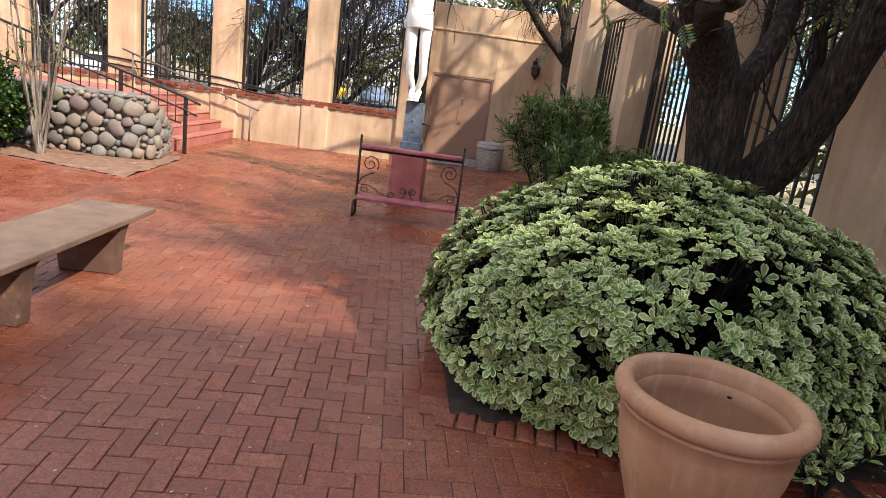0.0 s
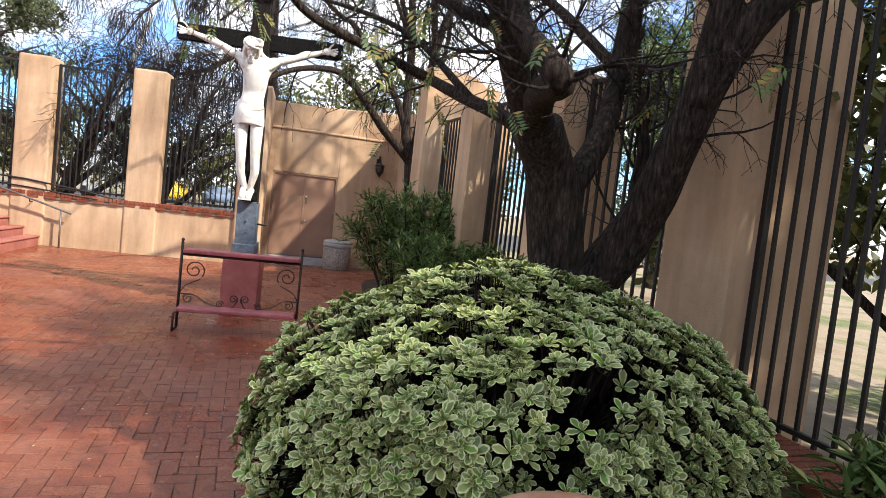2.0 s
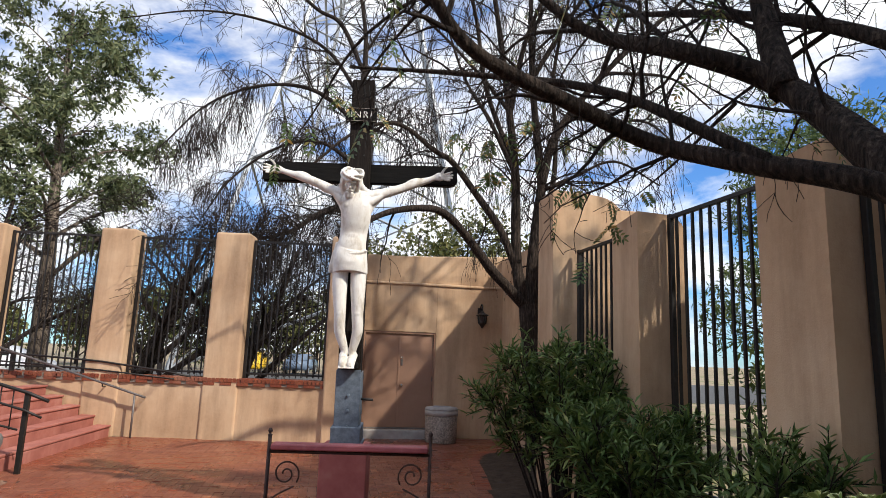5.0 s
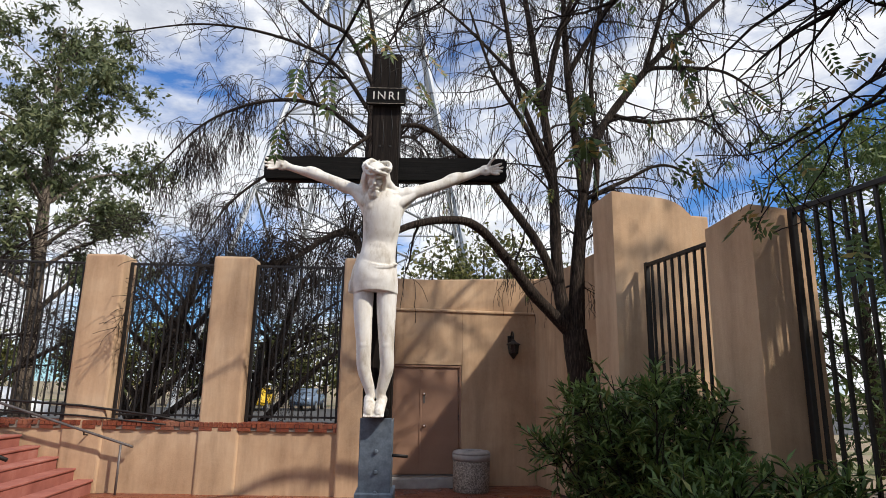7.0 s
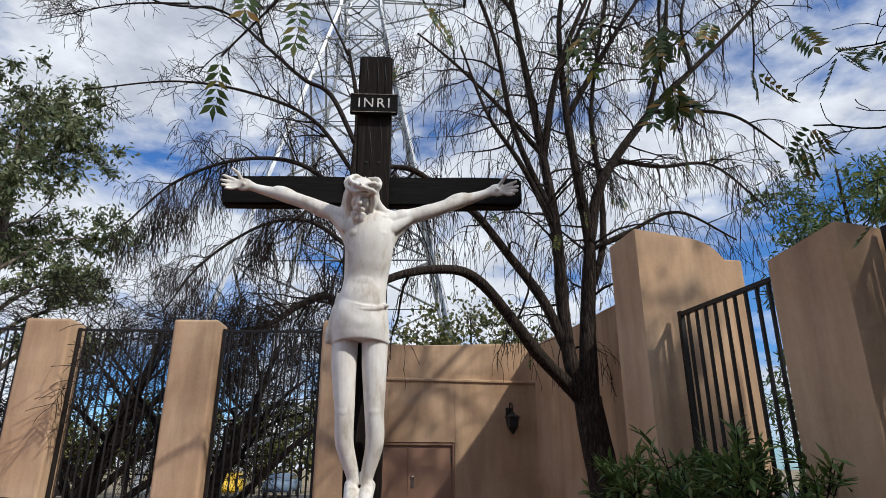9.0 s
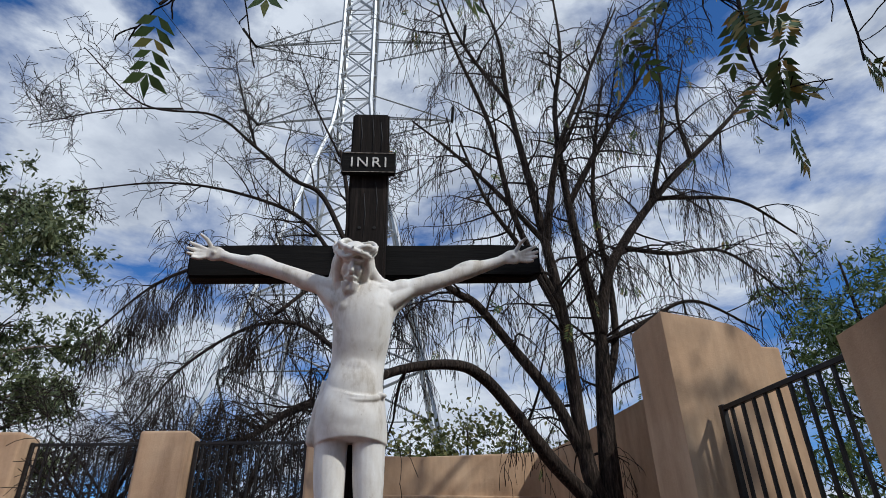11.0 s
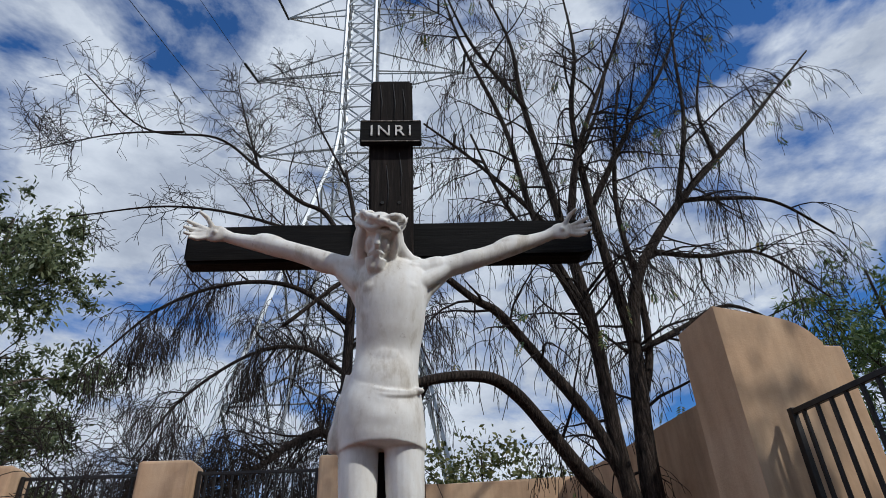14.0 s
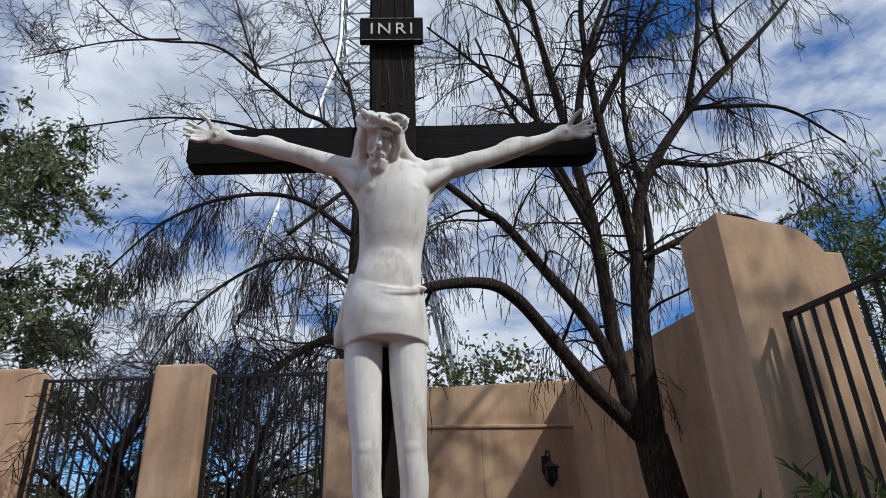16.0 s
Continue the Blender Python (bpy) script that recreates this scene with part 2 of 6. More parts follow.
c = s.mix(s.ramp(s.noise(7, 6, 0.7), (0.35, (0.75, 0.75, 0.75)), (0.72, (0.1, 0.1, 0.1))), c, (0.095, 0.085, 0.075))
s.colour(c).bump(s.noise(25, 6, 0.7), 0.4, 0.01)
M_STONE = s.m
s = Mat("stone_mortar", 0.95)
s.colour(s.ramp(s.noise(8, 6), (0.3, (0.13, 0.11, 0.09)), (0.7, (0.25, 0.215, 0.175)))).bump(s.noise(30, 6), 0.6, 0.02)
M_MORTAR = s.m


def bark(name, a, b, c, scale=1.0):
    s = Mat(name, 0.92, 0, 0.2)
    g = s.noise(9 * scale, 8, 0.72, (2.2, 2.2, 0.45))
    furrow = s.noise(14 * scale, 4, 0.6, (1.6, 1.6, 0.22))
    h = s.mix(0.55, g, furrow)
    s.colour(s.ramp(h, (0.40, a), (0.53, b), (0.66, c))).bump(h, 1.0, 0.07)
    return s.m


M_BARK = bark("dark_furrowed_bark", (0.009, 0.007, 0.006), (0.042, 0.030, 0.023), (0.115, 0.086, 0.068), 2.2)
M_TWIG = bark("dark_twig", (0.012, 0.009, 0.008), (0.036, 0.027, 0.023), (0.08, 0.06, 0.05), 2)
M_PALEBARK = bark("grey_brown_bark", (0.09, 0.07, 0.055), (0.19, 0.155, 0.125), (0.33, 0.28, 0.23), 1)


def leaf(name, *stops, rough=0.5, gloss=0.4, sheen=0.25):
    s = Mat(name, rough, 0, gloss)
    c = s.ramp(s.random(True), *stops)
    s.colour(c)
    if sheen:
        s.b.inputs["Transmission Weight"].default_value = 0.0
        tr = s.t.nodes.new("ShaderNodeBsdfTranslucent")
        mx = s.t.nodes.new("ShaderNodeMixShader")
        mx.inputs[0].default_value = sheen
        s.link(c, tr.inputs["Color"])
        s.link(s.b.outputs[0], mx.inputs[1])
        s.link(tr.outputs[0], mx.inputs[2])
        s.link(mx.outputs[0], s.t.nodes["Material Output"].inputs["Surface"])
    return s


M_LEAF_EUC = leaf("grey_green_leaf", (0.0, (0.06, 0.08, 0.035)), (0.5, (0.13, 0.16, 0.075)), (1.0, (0.23, 0.25, 0.125)), sheen=0.35).m
M_LEAF_OLE = leaf("narrow_green_leaf", (0.0, (0.06, 0.11, 0.03)), (0.6, (0.125, 0.20, 0.055)), (0.9, (0.20, 0.28, 0.075)), (1.0, (0.30, 0.30, 0.10))).m
M_LEAF_HEDGE = leaf("dark_glossy_leaf", (0.0, (0.025, 0.055, 0.015)), (0.7, (0.05, 0.10, 0.024)), (1.0, (0.11, 0.17, 0.04)), rough=0.35).m
M_LEAF_TREE = leaf("compound_leaf", (0.0, (0.05, 0.095, 0.03)), (0.6, (0.10, 0.15, 0.05)), (0.85, (0.26, 0.22, 0.06)), (1.0, (0.34, 0.20, 0.05))).m
M_LEAF_FAR = leaf("olive_leaf", (0.0, (0.05, 0.065, 0.02)), (0.6, (0.11, 0.12, 0.035)), (1.0, (0.19, 0.17, 0.05))).m
M_LEAF_PINE = leaf("pine_needle", (0.0, (0.045, 0.08, 0.025)), (0.6, (0.09, 0.14, 0.04)), (1.0, (0.17, 0.21, 0.06))).m
M_DEADLEAF = leaf("fallen_leaf", (0.0, (0.36, 0.25, 0.13)), (0.5, (0.48, 0.37, 0.21)), (1.0, (0.60, 0.52, 0.36)), sheen=0).m
s = leaf("variegated_leaf", (0.0, (0.09, 0.14, 0.03)), (0.5, (0.17, 0.22, 0.055)), (0.80, (0.24, 0.28, 0.085)), (0.86, (0.09, 0.19, 0.02)), (1.0, (0.13, 0.25, 0.025)), rough=0.42, sheen=0)
uvn = s.t.nodes.new("ShaderNodeUVMap")
sep = s.t.nodes.new("ShaderNodeSeparateXYZ")
s.link(uvn.outputs[0], sep.inputs[0])
edge = s.mix(0.35, sep.outputs[0], s.noise(60, 3))
base = s.b.inputs["Base Color"].links[0].from_socket
s.colour(s.mix(s.ramp(edge, (0.50, (0, 0, 0)), (0.72, (0.9, 0.9, 0.9))), base, (0.53, 0.55, 0.27)))
M_LEAF_VAR = s.m
s = Mat("glossy_yellow_paint", 0.35)
s.colour(s.ramp(s.noise(3, 3), (0.3, (0.60, 0.38, 0.02)), (0.7, (0.70, 0.46, 0.03))))
M_YELLOW = s.m
s = Mat("blue_car_paint", 0.25)
s.colour(s.ramp(s.noise(2, 3), (0.3, (0.10, 0.14, 0.20)), (0.7, (0.14, 0.19, 0.26))))
M_BLUECAR = s.m
s = Mat("white_car_paint", 0.25)
s.colour(s.ramp(s.noise(2, 3), (0.3, (0.70, 0.71, 0.72)), (0.7, (0.80, 0.80, 0.80))))
M_WHITECAR = s.m
s = Mat("dark_glass", 0.08)
s.colour((0.02, 0.025, 0.03))
M_GLASS = s.m
s = Mat("tyre_rubber", 0.9)
s.colour(s.ramp(s.noise(40, 3), (0.3, (0.012, 0.012, 0.012)), (0.7, (0.03, 0.03, 0.03))))
M_TYRE = s.m
s = Mat("chrome_metal", 0.25, 1.0)
s.colour(s.ramp(s.noise(30, 3), (0.3, (0.45, 0.42, 0.38)), (0.7, (0.6, 0.57, 0.53))))
M_CHROME = s.m

# ---- building helpers ----
rng = random.Random(7)


def link_mesh(name, me, mat, parent=None, label="", smooth=False):
    if mat is not None and not me.materials:
        me.materials.append(mat)
    if smooth:
        me.polygons.foreach_set("use_smooth", [True] * len(me.polygons))
    ob = new(name, me)
    if parent is not None:
        ob.parent = parent
    if label:
        tagged(ob, label)
    return ob


def part(name, bm, mat, parent=None, label="", smooth=False):
    me = bpy.data.meshes.new(name)
    bmesh.ops.recalc_face_normals(bm, faces=bm.faces)
    bm.to_mesh(me)
    bm.free()
    return link_mesh(name, me, mat, parent, label, smooth)


def pymesh(name, verts, faces, mat, parent=None, label="", smooth=False):
    me = bpy.data.meshes.new(name)
    me.from_pydata([tuple(v) for v in verts], [], faces)
    me.update()
    return link_mesh(name, me, mat, parent, label, smooth)


def thing(name, label, category, loc=(0, 0, 0), group="", rz=0.0, kind=""):
    ob = new(name)
    ob.matrix_basis = pose(loc[0], loc[1], loc[2], 0, 0, rz)
    return tagged(ob, label, category, group, kind)


def structure(ob, label="", category=""):
    return tagged(ob, label, category, kind="structure")


def box(x0, y0, z0, x1, y1, z1, bevel=0.0, segs=1):
    bm = bmesh.new()
    bmesh.ops.create_cube(bm, size=1)
    bmesh.ops.scale(bm, vec=(x1 - x0, y1 - y0, z1 - z0), verts=bm.verts)
    bmesh.ops.translate(bm, vec=((x0 + x1) / 2, (y0 + y1) / 2, (z0 + z1) / 2), verts=bm.verts)
    if bevel:
        bmesh.ops.bevel(bm, geom=bm.edges[:], offset=bevel, segments=segs, affect="EDGES", profile=0.5)
    return bm


def prism(poly, z0, z1, bevel=0.0, segs=2):
    """An upright solid over a plan polygon; z1 may be one height or one for each corner."""
    bm = bmesh.new()
    tops = z1 if isinstance(z1, (list, tuple)) else [z1] * len(poly)
    lo = [bm.verts.new((x, y, z0)) for x, y in poly]
    hi = [bm.verts.new((x, y, z)) for (x, y), z in zip(poly, tops)]
    bm.faces.new(lo[::-1])
    bm.faces.new(hi)
    n = len(poly)
    for i in range(n):
        bm.faces.new((lo[i], lo[(i + 1) % n], hi[(i + 1) % n], hi[i]))
    if bevel:
        bmesh.ops.bevel(bm, geom=bm.edges[:], offset=bevel, segments=segs, affect="EDGES", profile=0.5)
    return bm


def moved(bm, m):
    bmesh.ops.transform(bm, matrix=m, verts=bm.verts)
    return bm


def joined(*bms):
    out = bmesh.new()
    for b in bms:
        me = bpy.data.meshes.new("tmp")
        b.to_mesh(me)
        b.free()
        out.from_mesh(me)
        bpy.data.meshes.remove(me)
    return out


def lathe(profile, steps=40):
    """A turned solid about z from (radius, height) pairs."""
    bm = bmesh.new()
    rings = []
    for r, z in profile:
        if r < 1e-5:
            rings.append([bm.verts.new((0, 0, z))])
        else:
            rings.append([bm.verts.new((r * math.cos(2 * math.pi * i / steps), r * math.sin(2 * math.pi * i / steps), z)) for i in range(steps)])
    for a, b in zip(rings, rings[1:]):
        for i in range(steps):
            j = (i + 1) % steps
            if len(a) == 1 and len(b) == 1:
                continue
            if len(a) == 1:
                bm.faces.new((a[0], b[j], b[i]))
            elif len(b) == 1:
                bm.faces.new((a[i], a[j], b[0]))
            else:
                bm.faces.new((a[i], a[j], b[j], b[i]))
    return bm


class Soup:
    """Vertices and faces gathered for one mesh."""

    def __init__(self):
        self.v, self.f = [], []

    def tube(self, pts, radii, sides=5, cap=True):
        pts = [Vector(p) for p in pts]
        n0 = len(self.v)
        ref = Vector((0.31, 0.17, 0.93))
        last = None
        for i, p in enumerate(pts):
            d = (pts[min(i + 1, len(pts) - 1)] - pts[max(i - 1, 0)])
            if d.length < 1e-7:
                d = Vector((0, 0, 1))
            d.normalize()
            if last is None:
                a = d.cross(ref if abs(d.dot(ref)) < 0.95 else Vector((1, 0, 0))).normalized()
            else:
                a = (last - d * last.dot(d)).normalized()
            last = a
            b = d.cross(a)
            r = radii[i] if isinstance(radii, (list, tuple)) else radii
            for k in range(sides):
                q = 2 * math.pi * k / sides
                self.v.append(p + a * (r * math.cos(q)) + b * (r * math.sin(q)))
        for i in range(len(pts) - 1):
            for k in range(sides):
                a0, a1 = n0 + i * sides + k, n0 + i * sides + (k + 1) % sides
                self.f.append((a0, a1, a1 + sides, a0 + sides))
        if cap:
            self.f.append(tuple(n0 + k for k in range(sides))[::-1])
            e = n0 + (len(pts) - 1) * sides
            self.f.append(tuple(e + k for k in range(sides)))

    def quad(self, *ps):
        n = len(self.v)
        self.v.extend(ps)
        self.f.append(tuple(range(n, n + len(ps))))

    def obj(self, name, mat, parent=None, label="", smooth=True):
        return pymesh(name, self.v, self.f, mat, parent, label, smooth)


def curve_pts(pts, n=8):
    """A smooth line through the points (Catmull-Rom), n steps a span."""
    P = [Vector(p) for p in pts]
    P = [P[0] * 2 - P[1]] + P + [P[-1] * 2 - P[-2]]
    out = []
    for i in range(1, len(P) - 2):
        for k in range(n):
            t = k / n
            out.append(0.5 * ((2 * P[i]) + (P[i + 1] - P[i - 1]) * t + (2 * P[i - 1] - 5 * P[i] + 4 * P[i + 1] - P[i + 2]) * t * t
                              + (3 * P[i] - P[i - 1] - 3 * P[i + 1] + P[i + 2]) * t ** 3))
    out.append(P[-2])
    return out


# ---- ground and floors ----
structure(part("ground", prism([(-900, -900), (900, -900), (900, 900), (-900, 900)], -0.6, -0.045), M_GROUND), "dry sandy ground with sparse grass reaching the horizon", "ground")
structure(part("road", box(-120, 30, -0.3, 120, 55, -0.035), M_ASPHALT), "grey asphalt parking road beyond the fence", "road")
floor = structure(part("floor", box(-8.4, -5.2, -0.3, 3.5, 16.6, -0.004), M_JOINT), "courtyard floor of red brick pavers in herringbone", "floor")

# planting bed: a raised soil sheet with a brick edging
BED = [(-0.03, 3.47), (0.05, 4.6), (0.35, 6.2), (0.85, 7.8), (1.28, 9.2), (1.6, 10.7), (1.88, 12.3), (2.05, 13.4), (2.5, 14.3), (3.44, 14.8), (3.44, 3.0), (1.8, 3.1), (0.9, 3.26)]


def in_poly(x, y, poly):
    inside = False
    for (x0, y0), (x1, y1) in zip(poly, poly[1:] + poly[:1]):
        if (y0 > y) != (y1 > y) and x < (x1 - x0) * (y - y0) / (y1 - y0) + x0:
            inside = not inside
    return inside


def soil_bed(name, poly, zc, label, mat):
    """Lumpy soil over a plan polygon."""
    xs, ys = [p[0] for p in poly], [p[1] for p in poly]
    bm = bmesh.new()
    step = 0.055
    grid = {}
    for i in range(int((max(xs) - min(xs)) / step) + 2):
        for j in range(int((max(ys) - min(ys)) / step) + 2):
            x, y = min(xs) + i * step, min(ys) + j * step
            if in_poly(x, y, poly):
                grid[i, j] = bm.verts.new((x, y, zc + 0.035 * noise.noise((x * 1.7, y * 1.7, 3)) + 0.015 * noise.noise((x * 7, y * 7, 1))))
    for (i, j), v0 in grid.items():
        q = [grid.get(k) for k in ((i, j), (i + 1, j), (i + 1, j + 1), (i, j + 1))]
        if all(q):
            bm.faces.new(q)
    return structure(part(name, bm, mat, None, "", True), label, "soil")


soil_bed("soil_bed", [(x + (0.01 if x < 3 else 0), y) for x, y in BED[:10]] + [(3.44, 1.0), (1.9, 1.0), (1.85, 3.05), (0.9, 3.22)], 0.02, "dark soil with dead leaves in the planting bed", M_SOIL)

# ---- walls ----
CAPZ = 1.0
LW = [(-9.6, 16.5), (-7.0, 16.3), (-4.55, 16.02), (-2.35, 15.66), (-0.18, 15.32)]     # inner foot of the fence wall
TH = 0.42
LWC = [(p.x, p.y) for p in curve_pts([(x, y, 0) for x, y in LW], 7)]


def offset_line(line, d):
    out = []
    for i, (x, y) in enumerate(line):
        a, b = Vector(line[max(i - 1, 0)]), Vector(line[min(i + 1, len(line) - 1)])
        n = (b - a).normalized()
        out.append((x - n.y * d, y + n.x * d))
    return out


wall_west = structure(part("wall_north", prism(LWC + offset_line(LWC, TH)[::-1], -0.3, CAPZ), M_STUCCO, None, "", False), "low tan stucco wall under the iron fence", "wall")
PIER_TOP = 3.93


def pier(name, poly, top, label="tan stucco pier with a slightly rounded top"):
    bm = prism(poly, -0.3, top, 0.045, 3)
    ob = part(name, bm, M_STUCCO, None, "", False)
    return structure(ob, label, "pier")


def pier_on(line_i, w, name, top=PIER_TOP, grow=0.035):
    x, y = LW[line_i]
    a, b = Vector(LW[max(line_i - 1, 0)]), Vector(LW[min(line_i + 1, len(LW) - 1)])
    d = (b - a).normalized()
    n = Vector((-d.y, d.x))
    c = Vector((x, y)) - n * grow
    q = [c - d * w / 2, c + d * w / 2, c + d * w / 2 + n * (TH + 0.09), c - d * w / 2 + n * (TH + 0.09)]
    return pier(name, [tuple(v) for v in q], top)


for i, nm in ((0, "pier_1"), (1, "pier_2"), (2, "pier_3"), (3, "pier_4")):
    pier_on(i, 0.68, nm)
# the end pier runs back to the door wall
pier("pier_5", [(-0.44, 15.27), (0.14, 15.2), (0.24, 16.5), (-0.36, 16.6)], PIER_TOP)

DOORY = 16.3
structure(joined_ob := part("wall_door", joined(prism([(0.15, DOORY), (0.33, DOORY), (0.33, DOORY + 0.5), (0.15, DOORY + 0.5)], -0.3, 3.2, 0.012),
                                    prism([(1.86, DOORY), (3.5, DOORY), (3.5, DOORY + 0.5), (1.86, DOORY + 0.5)], -0.3, 3.2, 0.012),
                                    prism([(0.33, DOORY), (1.86, DOORY), (1.86, DOORY + 0.5), (0.33, DOORY + 0.5)], 2.17, 3.2, 0.0),
                                    prism([(0.33, DOORY), (1.86, DOORY), (1.86, DOORY + 0.5), (0.33, DOORY + 0.5)], -0.3, 0.17, 0.0)), M_STUCCO),
          "tan stucco wall with the double door and a ledge", "wall")
TOPL = [(0.1, DOORY + 0.09), (1.5, DOORY + 0.09), (2.6, DOORY + 0.09), (3.5, DOORY + 0.09)]
structure(part("wall_upper", prism(TOPL + [(3.5, DOORY + 0.5), (0.1, DOORY + 0.5)], 3.195, [3.80, 3.80, 3.84, 3.93, 3.93, 3.80], 0.02), M_STUCCO), "set-back upper part of the tan stucco wall", "wall")
structure(part("wall_east_back", prism([(3.30, DOORY + 0.12), (3.46, 15.2), (3.42, 13.6), (3.40, 11.1), (3.80, 11.1), (3.85, 13.6), (3.9, 15.2), (3.9, DOORY + 0.5)], -0.3, [3.86, 3.88, 3.86, 3.82, 3.82, 3.86, 3.88, 3.86], 0.02), M_STUCCO),
          "tan stucco side wall behind the bare tree", "wall")
structure(part("wall_ledge", prism([(0.16, DOORY - 0.03), (3.46, DOORY - 0.03), (3.46, DOORY + 0.1), (0.16, DOORY + 0.1)], 3.165, [3.205, 3.205, 3.235, 3.235], 0.01), M_STUCCO), "projecting stucco ledge along the door wall", "ledge")
# concrete sill under the doors
structure(part("door_sill", box(0.25, DOORY - 0.22, -0.05, 1.95, DOORY + 0.1, 0.165, 0.012), M_CONC), "grey concrete step below the double door", "step")

# piers of the fence on the east side
EP = [("pier_6", [(2.42, 10.77), (3.50, 10.98), (3.44, 11.45), (2.39, 11.25)], 3.94),
      ("pier_7", [(2.45, 8.54), (3.02, 8.62), (3.02, 9.26), (2.51, 9.21)], 3.14),
      ("pier_8", [(2.62, 6.42), (3.34, 6.5), (3.36, 7.12), (2.65, 7.10)], 3.16),
      ("pier_9", [(2.86, 4.28), (3.78, 4.36), (3.8, 4.98), (2.80, 4.92)], 3.45),
      ("pier_10", [(2.72, 1.9), (3.4, 1.95), (3.4, 2.55), (2.72, 2.5)], 3.3)]


def arched_pier(name, poly, top):
    """A pier whose top dips to the far corner in a soft curve."""
    bm = bmesh.new()
    n = 10
    (ax, ay), (bx, by), (cx, cy), (dx, dy) = poly
    front, back = [], []
    for i in range(n + 1):
        t = i / n
        z = top - 0.16 * max(0.0, (t - 0.55) / 0.45) ** 3
        front.append((bm.verts.new((ax + (bx - ax) * t, ay + (by - ay) * t, -0.3)), bm.verts.new((ax + (bx - ax) * t, ay + (by - ay) * t, z))))
        back.append((bm.verts.new((dx + (cx - dx) * t, dy + (cy - dy) * t, -0.3)), bm.verts.new((dx + (cx - dx) * t, dy + (cy - dy) * t, z - 0.03))))
    for i in range(n):
        bm.faces.new((front[i][0], front[i + 1][0], front[i + 1][1], front[i][1]))
        bm.faces.new((back[i][0], back[i][1], back[i + 1][1], back[i + 1][0]))
        bm.faces.new((front[i][1], front[i + 1][1], back[i + 1][1], back[i][1]))
        bm.faces.new((front[i][0], back[i][0], back[i + 1][0], front[i + 1][0]))
    bm.faces.new((front[0][0], front[0][1], back[0][1], back[0][0]))
    bm.faces.new((front[n][0], back[n][0], back[n][1], front[n][1]))
    sharp = [e for e in bm.edges if len(e.link_faces) == 2 and e.calc_face_angle(0) > 0.6]
    bmesh.ops.bevel(bm, geom=sharp, offset=0.035, segments=3, affect="EDGES", profile=0.5)
    return structure(part(name, bm, M_STUCCO, None, ""), "tan stucco fence pier with a curved top", "pier")


for nm, poly, top in EP:
    arched_pier(nm, poly, top)
# low wall below the east fence
EW = [((2.62, 10.75), (2.68, 9.22)), ((2.64, 8.55), (2.74, 7.1)), ((2.76, 6.44), (2.98, 4.95)), ((2.93, 4.3), (2.86, 2.5)), ((2.86, 1.9), (2.86, -3.0))]
for k, (a, b) in enumerate(EW):
    structure(part("wall_east_%d" % (k + 1), prism([a, b, (b[0] + 0.3, b[1]), (a[0] + 0.3, a[1])], -0.3, 0.40), M_STUCCO), "low tan stucco wall under the east fence", "wall")
# unseen plain walls, added to close the yard behind and to the side
# stands behind the camera, added also to block sun from the rear floor
structure(part("wall_south", box(-9.5, -5.7, -0.3, 3.6, -5.2, 3.2, 0.03), M_STUCCO), "added plain tan stucco wall closing the courtyard behind the camera", "wall")
structure(part("wall_west", box(-9.9, -5.7, -0.3, -9.5, 9.0, 2.4, 0.03), M_STUCCO), "plain tan stucco side wall of the courtyard", "wall")

# ---- terrace, stairs, stone wall ----
TZ = 0.86
structure(part("terrace", prism([(-5.85, 12.3), (-5.72, 16.15), (-14, 16.9), (-14, 11.2), (-6.2, 11.2)], -0.3, TZ, 0.01), M_STEP), "raised red terrace at the top of the steps", "terrace")
stairs = thing("stairs", "five worn red-painted concrete steps up to a terrace", "stairs", kind="structure")
for k in range(5):
    x1, z1 = -4.42 - 0.3 * k, 0.172 * (k + 1)
    st_bm = prism([(x1 - 0.06, 12.35), (x1 + 0.14, 16.06), (x1 - 0.40, 16.12), (x1 - 0.42, 12.35)], -0.05 + z1 - 0.172, z1, 0.018)
    step = part("step", st_bm, M_STEP, stairs)
    part("nosing", prism([(x1 - 0.06, 12.33), (x1 + 0.165, 16.05), (x1 - 0.10, 16.10), (x1 - 0.33, 12.33)], z1 + 0.001, z1 + 0.035, 0.01), M_STEP, step)


def iron_tube(pts, r, name, parent, mat=None, sides=8, label=""):
    sp = Soup()
    sp.tube(pts, r, sides)
    return sp.obj(name, mat or M_IRON, parent, label)


SW = [(-7.4, 11.15), (-6.2, 11.05), (-5.2, 10.92), (-4.62, 10.84), (-4.36, 10.98), (-4.33, 11.4), (-4.45, 12.15)]


def stone_top(x, y):
    """Height of the stone wall: level, then falling beside the stairs."""
    return 0.98 - 0.5 * min(1.0, max(0.0, (y - 11.0) / 1.1)) if x > -4.7 else 0.98


SWB = [(x - 0.05 if x > -4.4 else x, y + (0.05 if x < -4.4 else 0)) for x, y in SW] + [(-5.6, 12.2), (-7.4, 12.1)]
stone_wall = structure(part("stone_wall", prism(SWB, -0.3, [stone_top(x, y) for x, y in SWB], 0.03), M_MORTAR), "retaining wall of rounded river stones set in mortar", "stone wall")

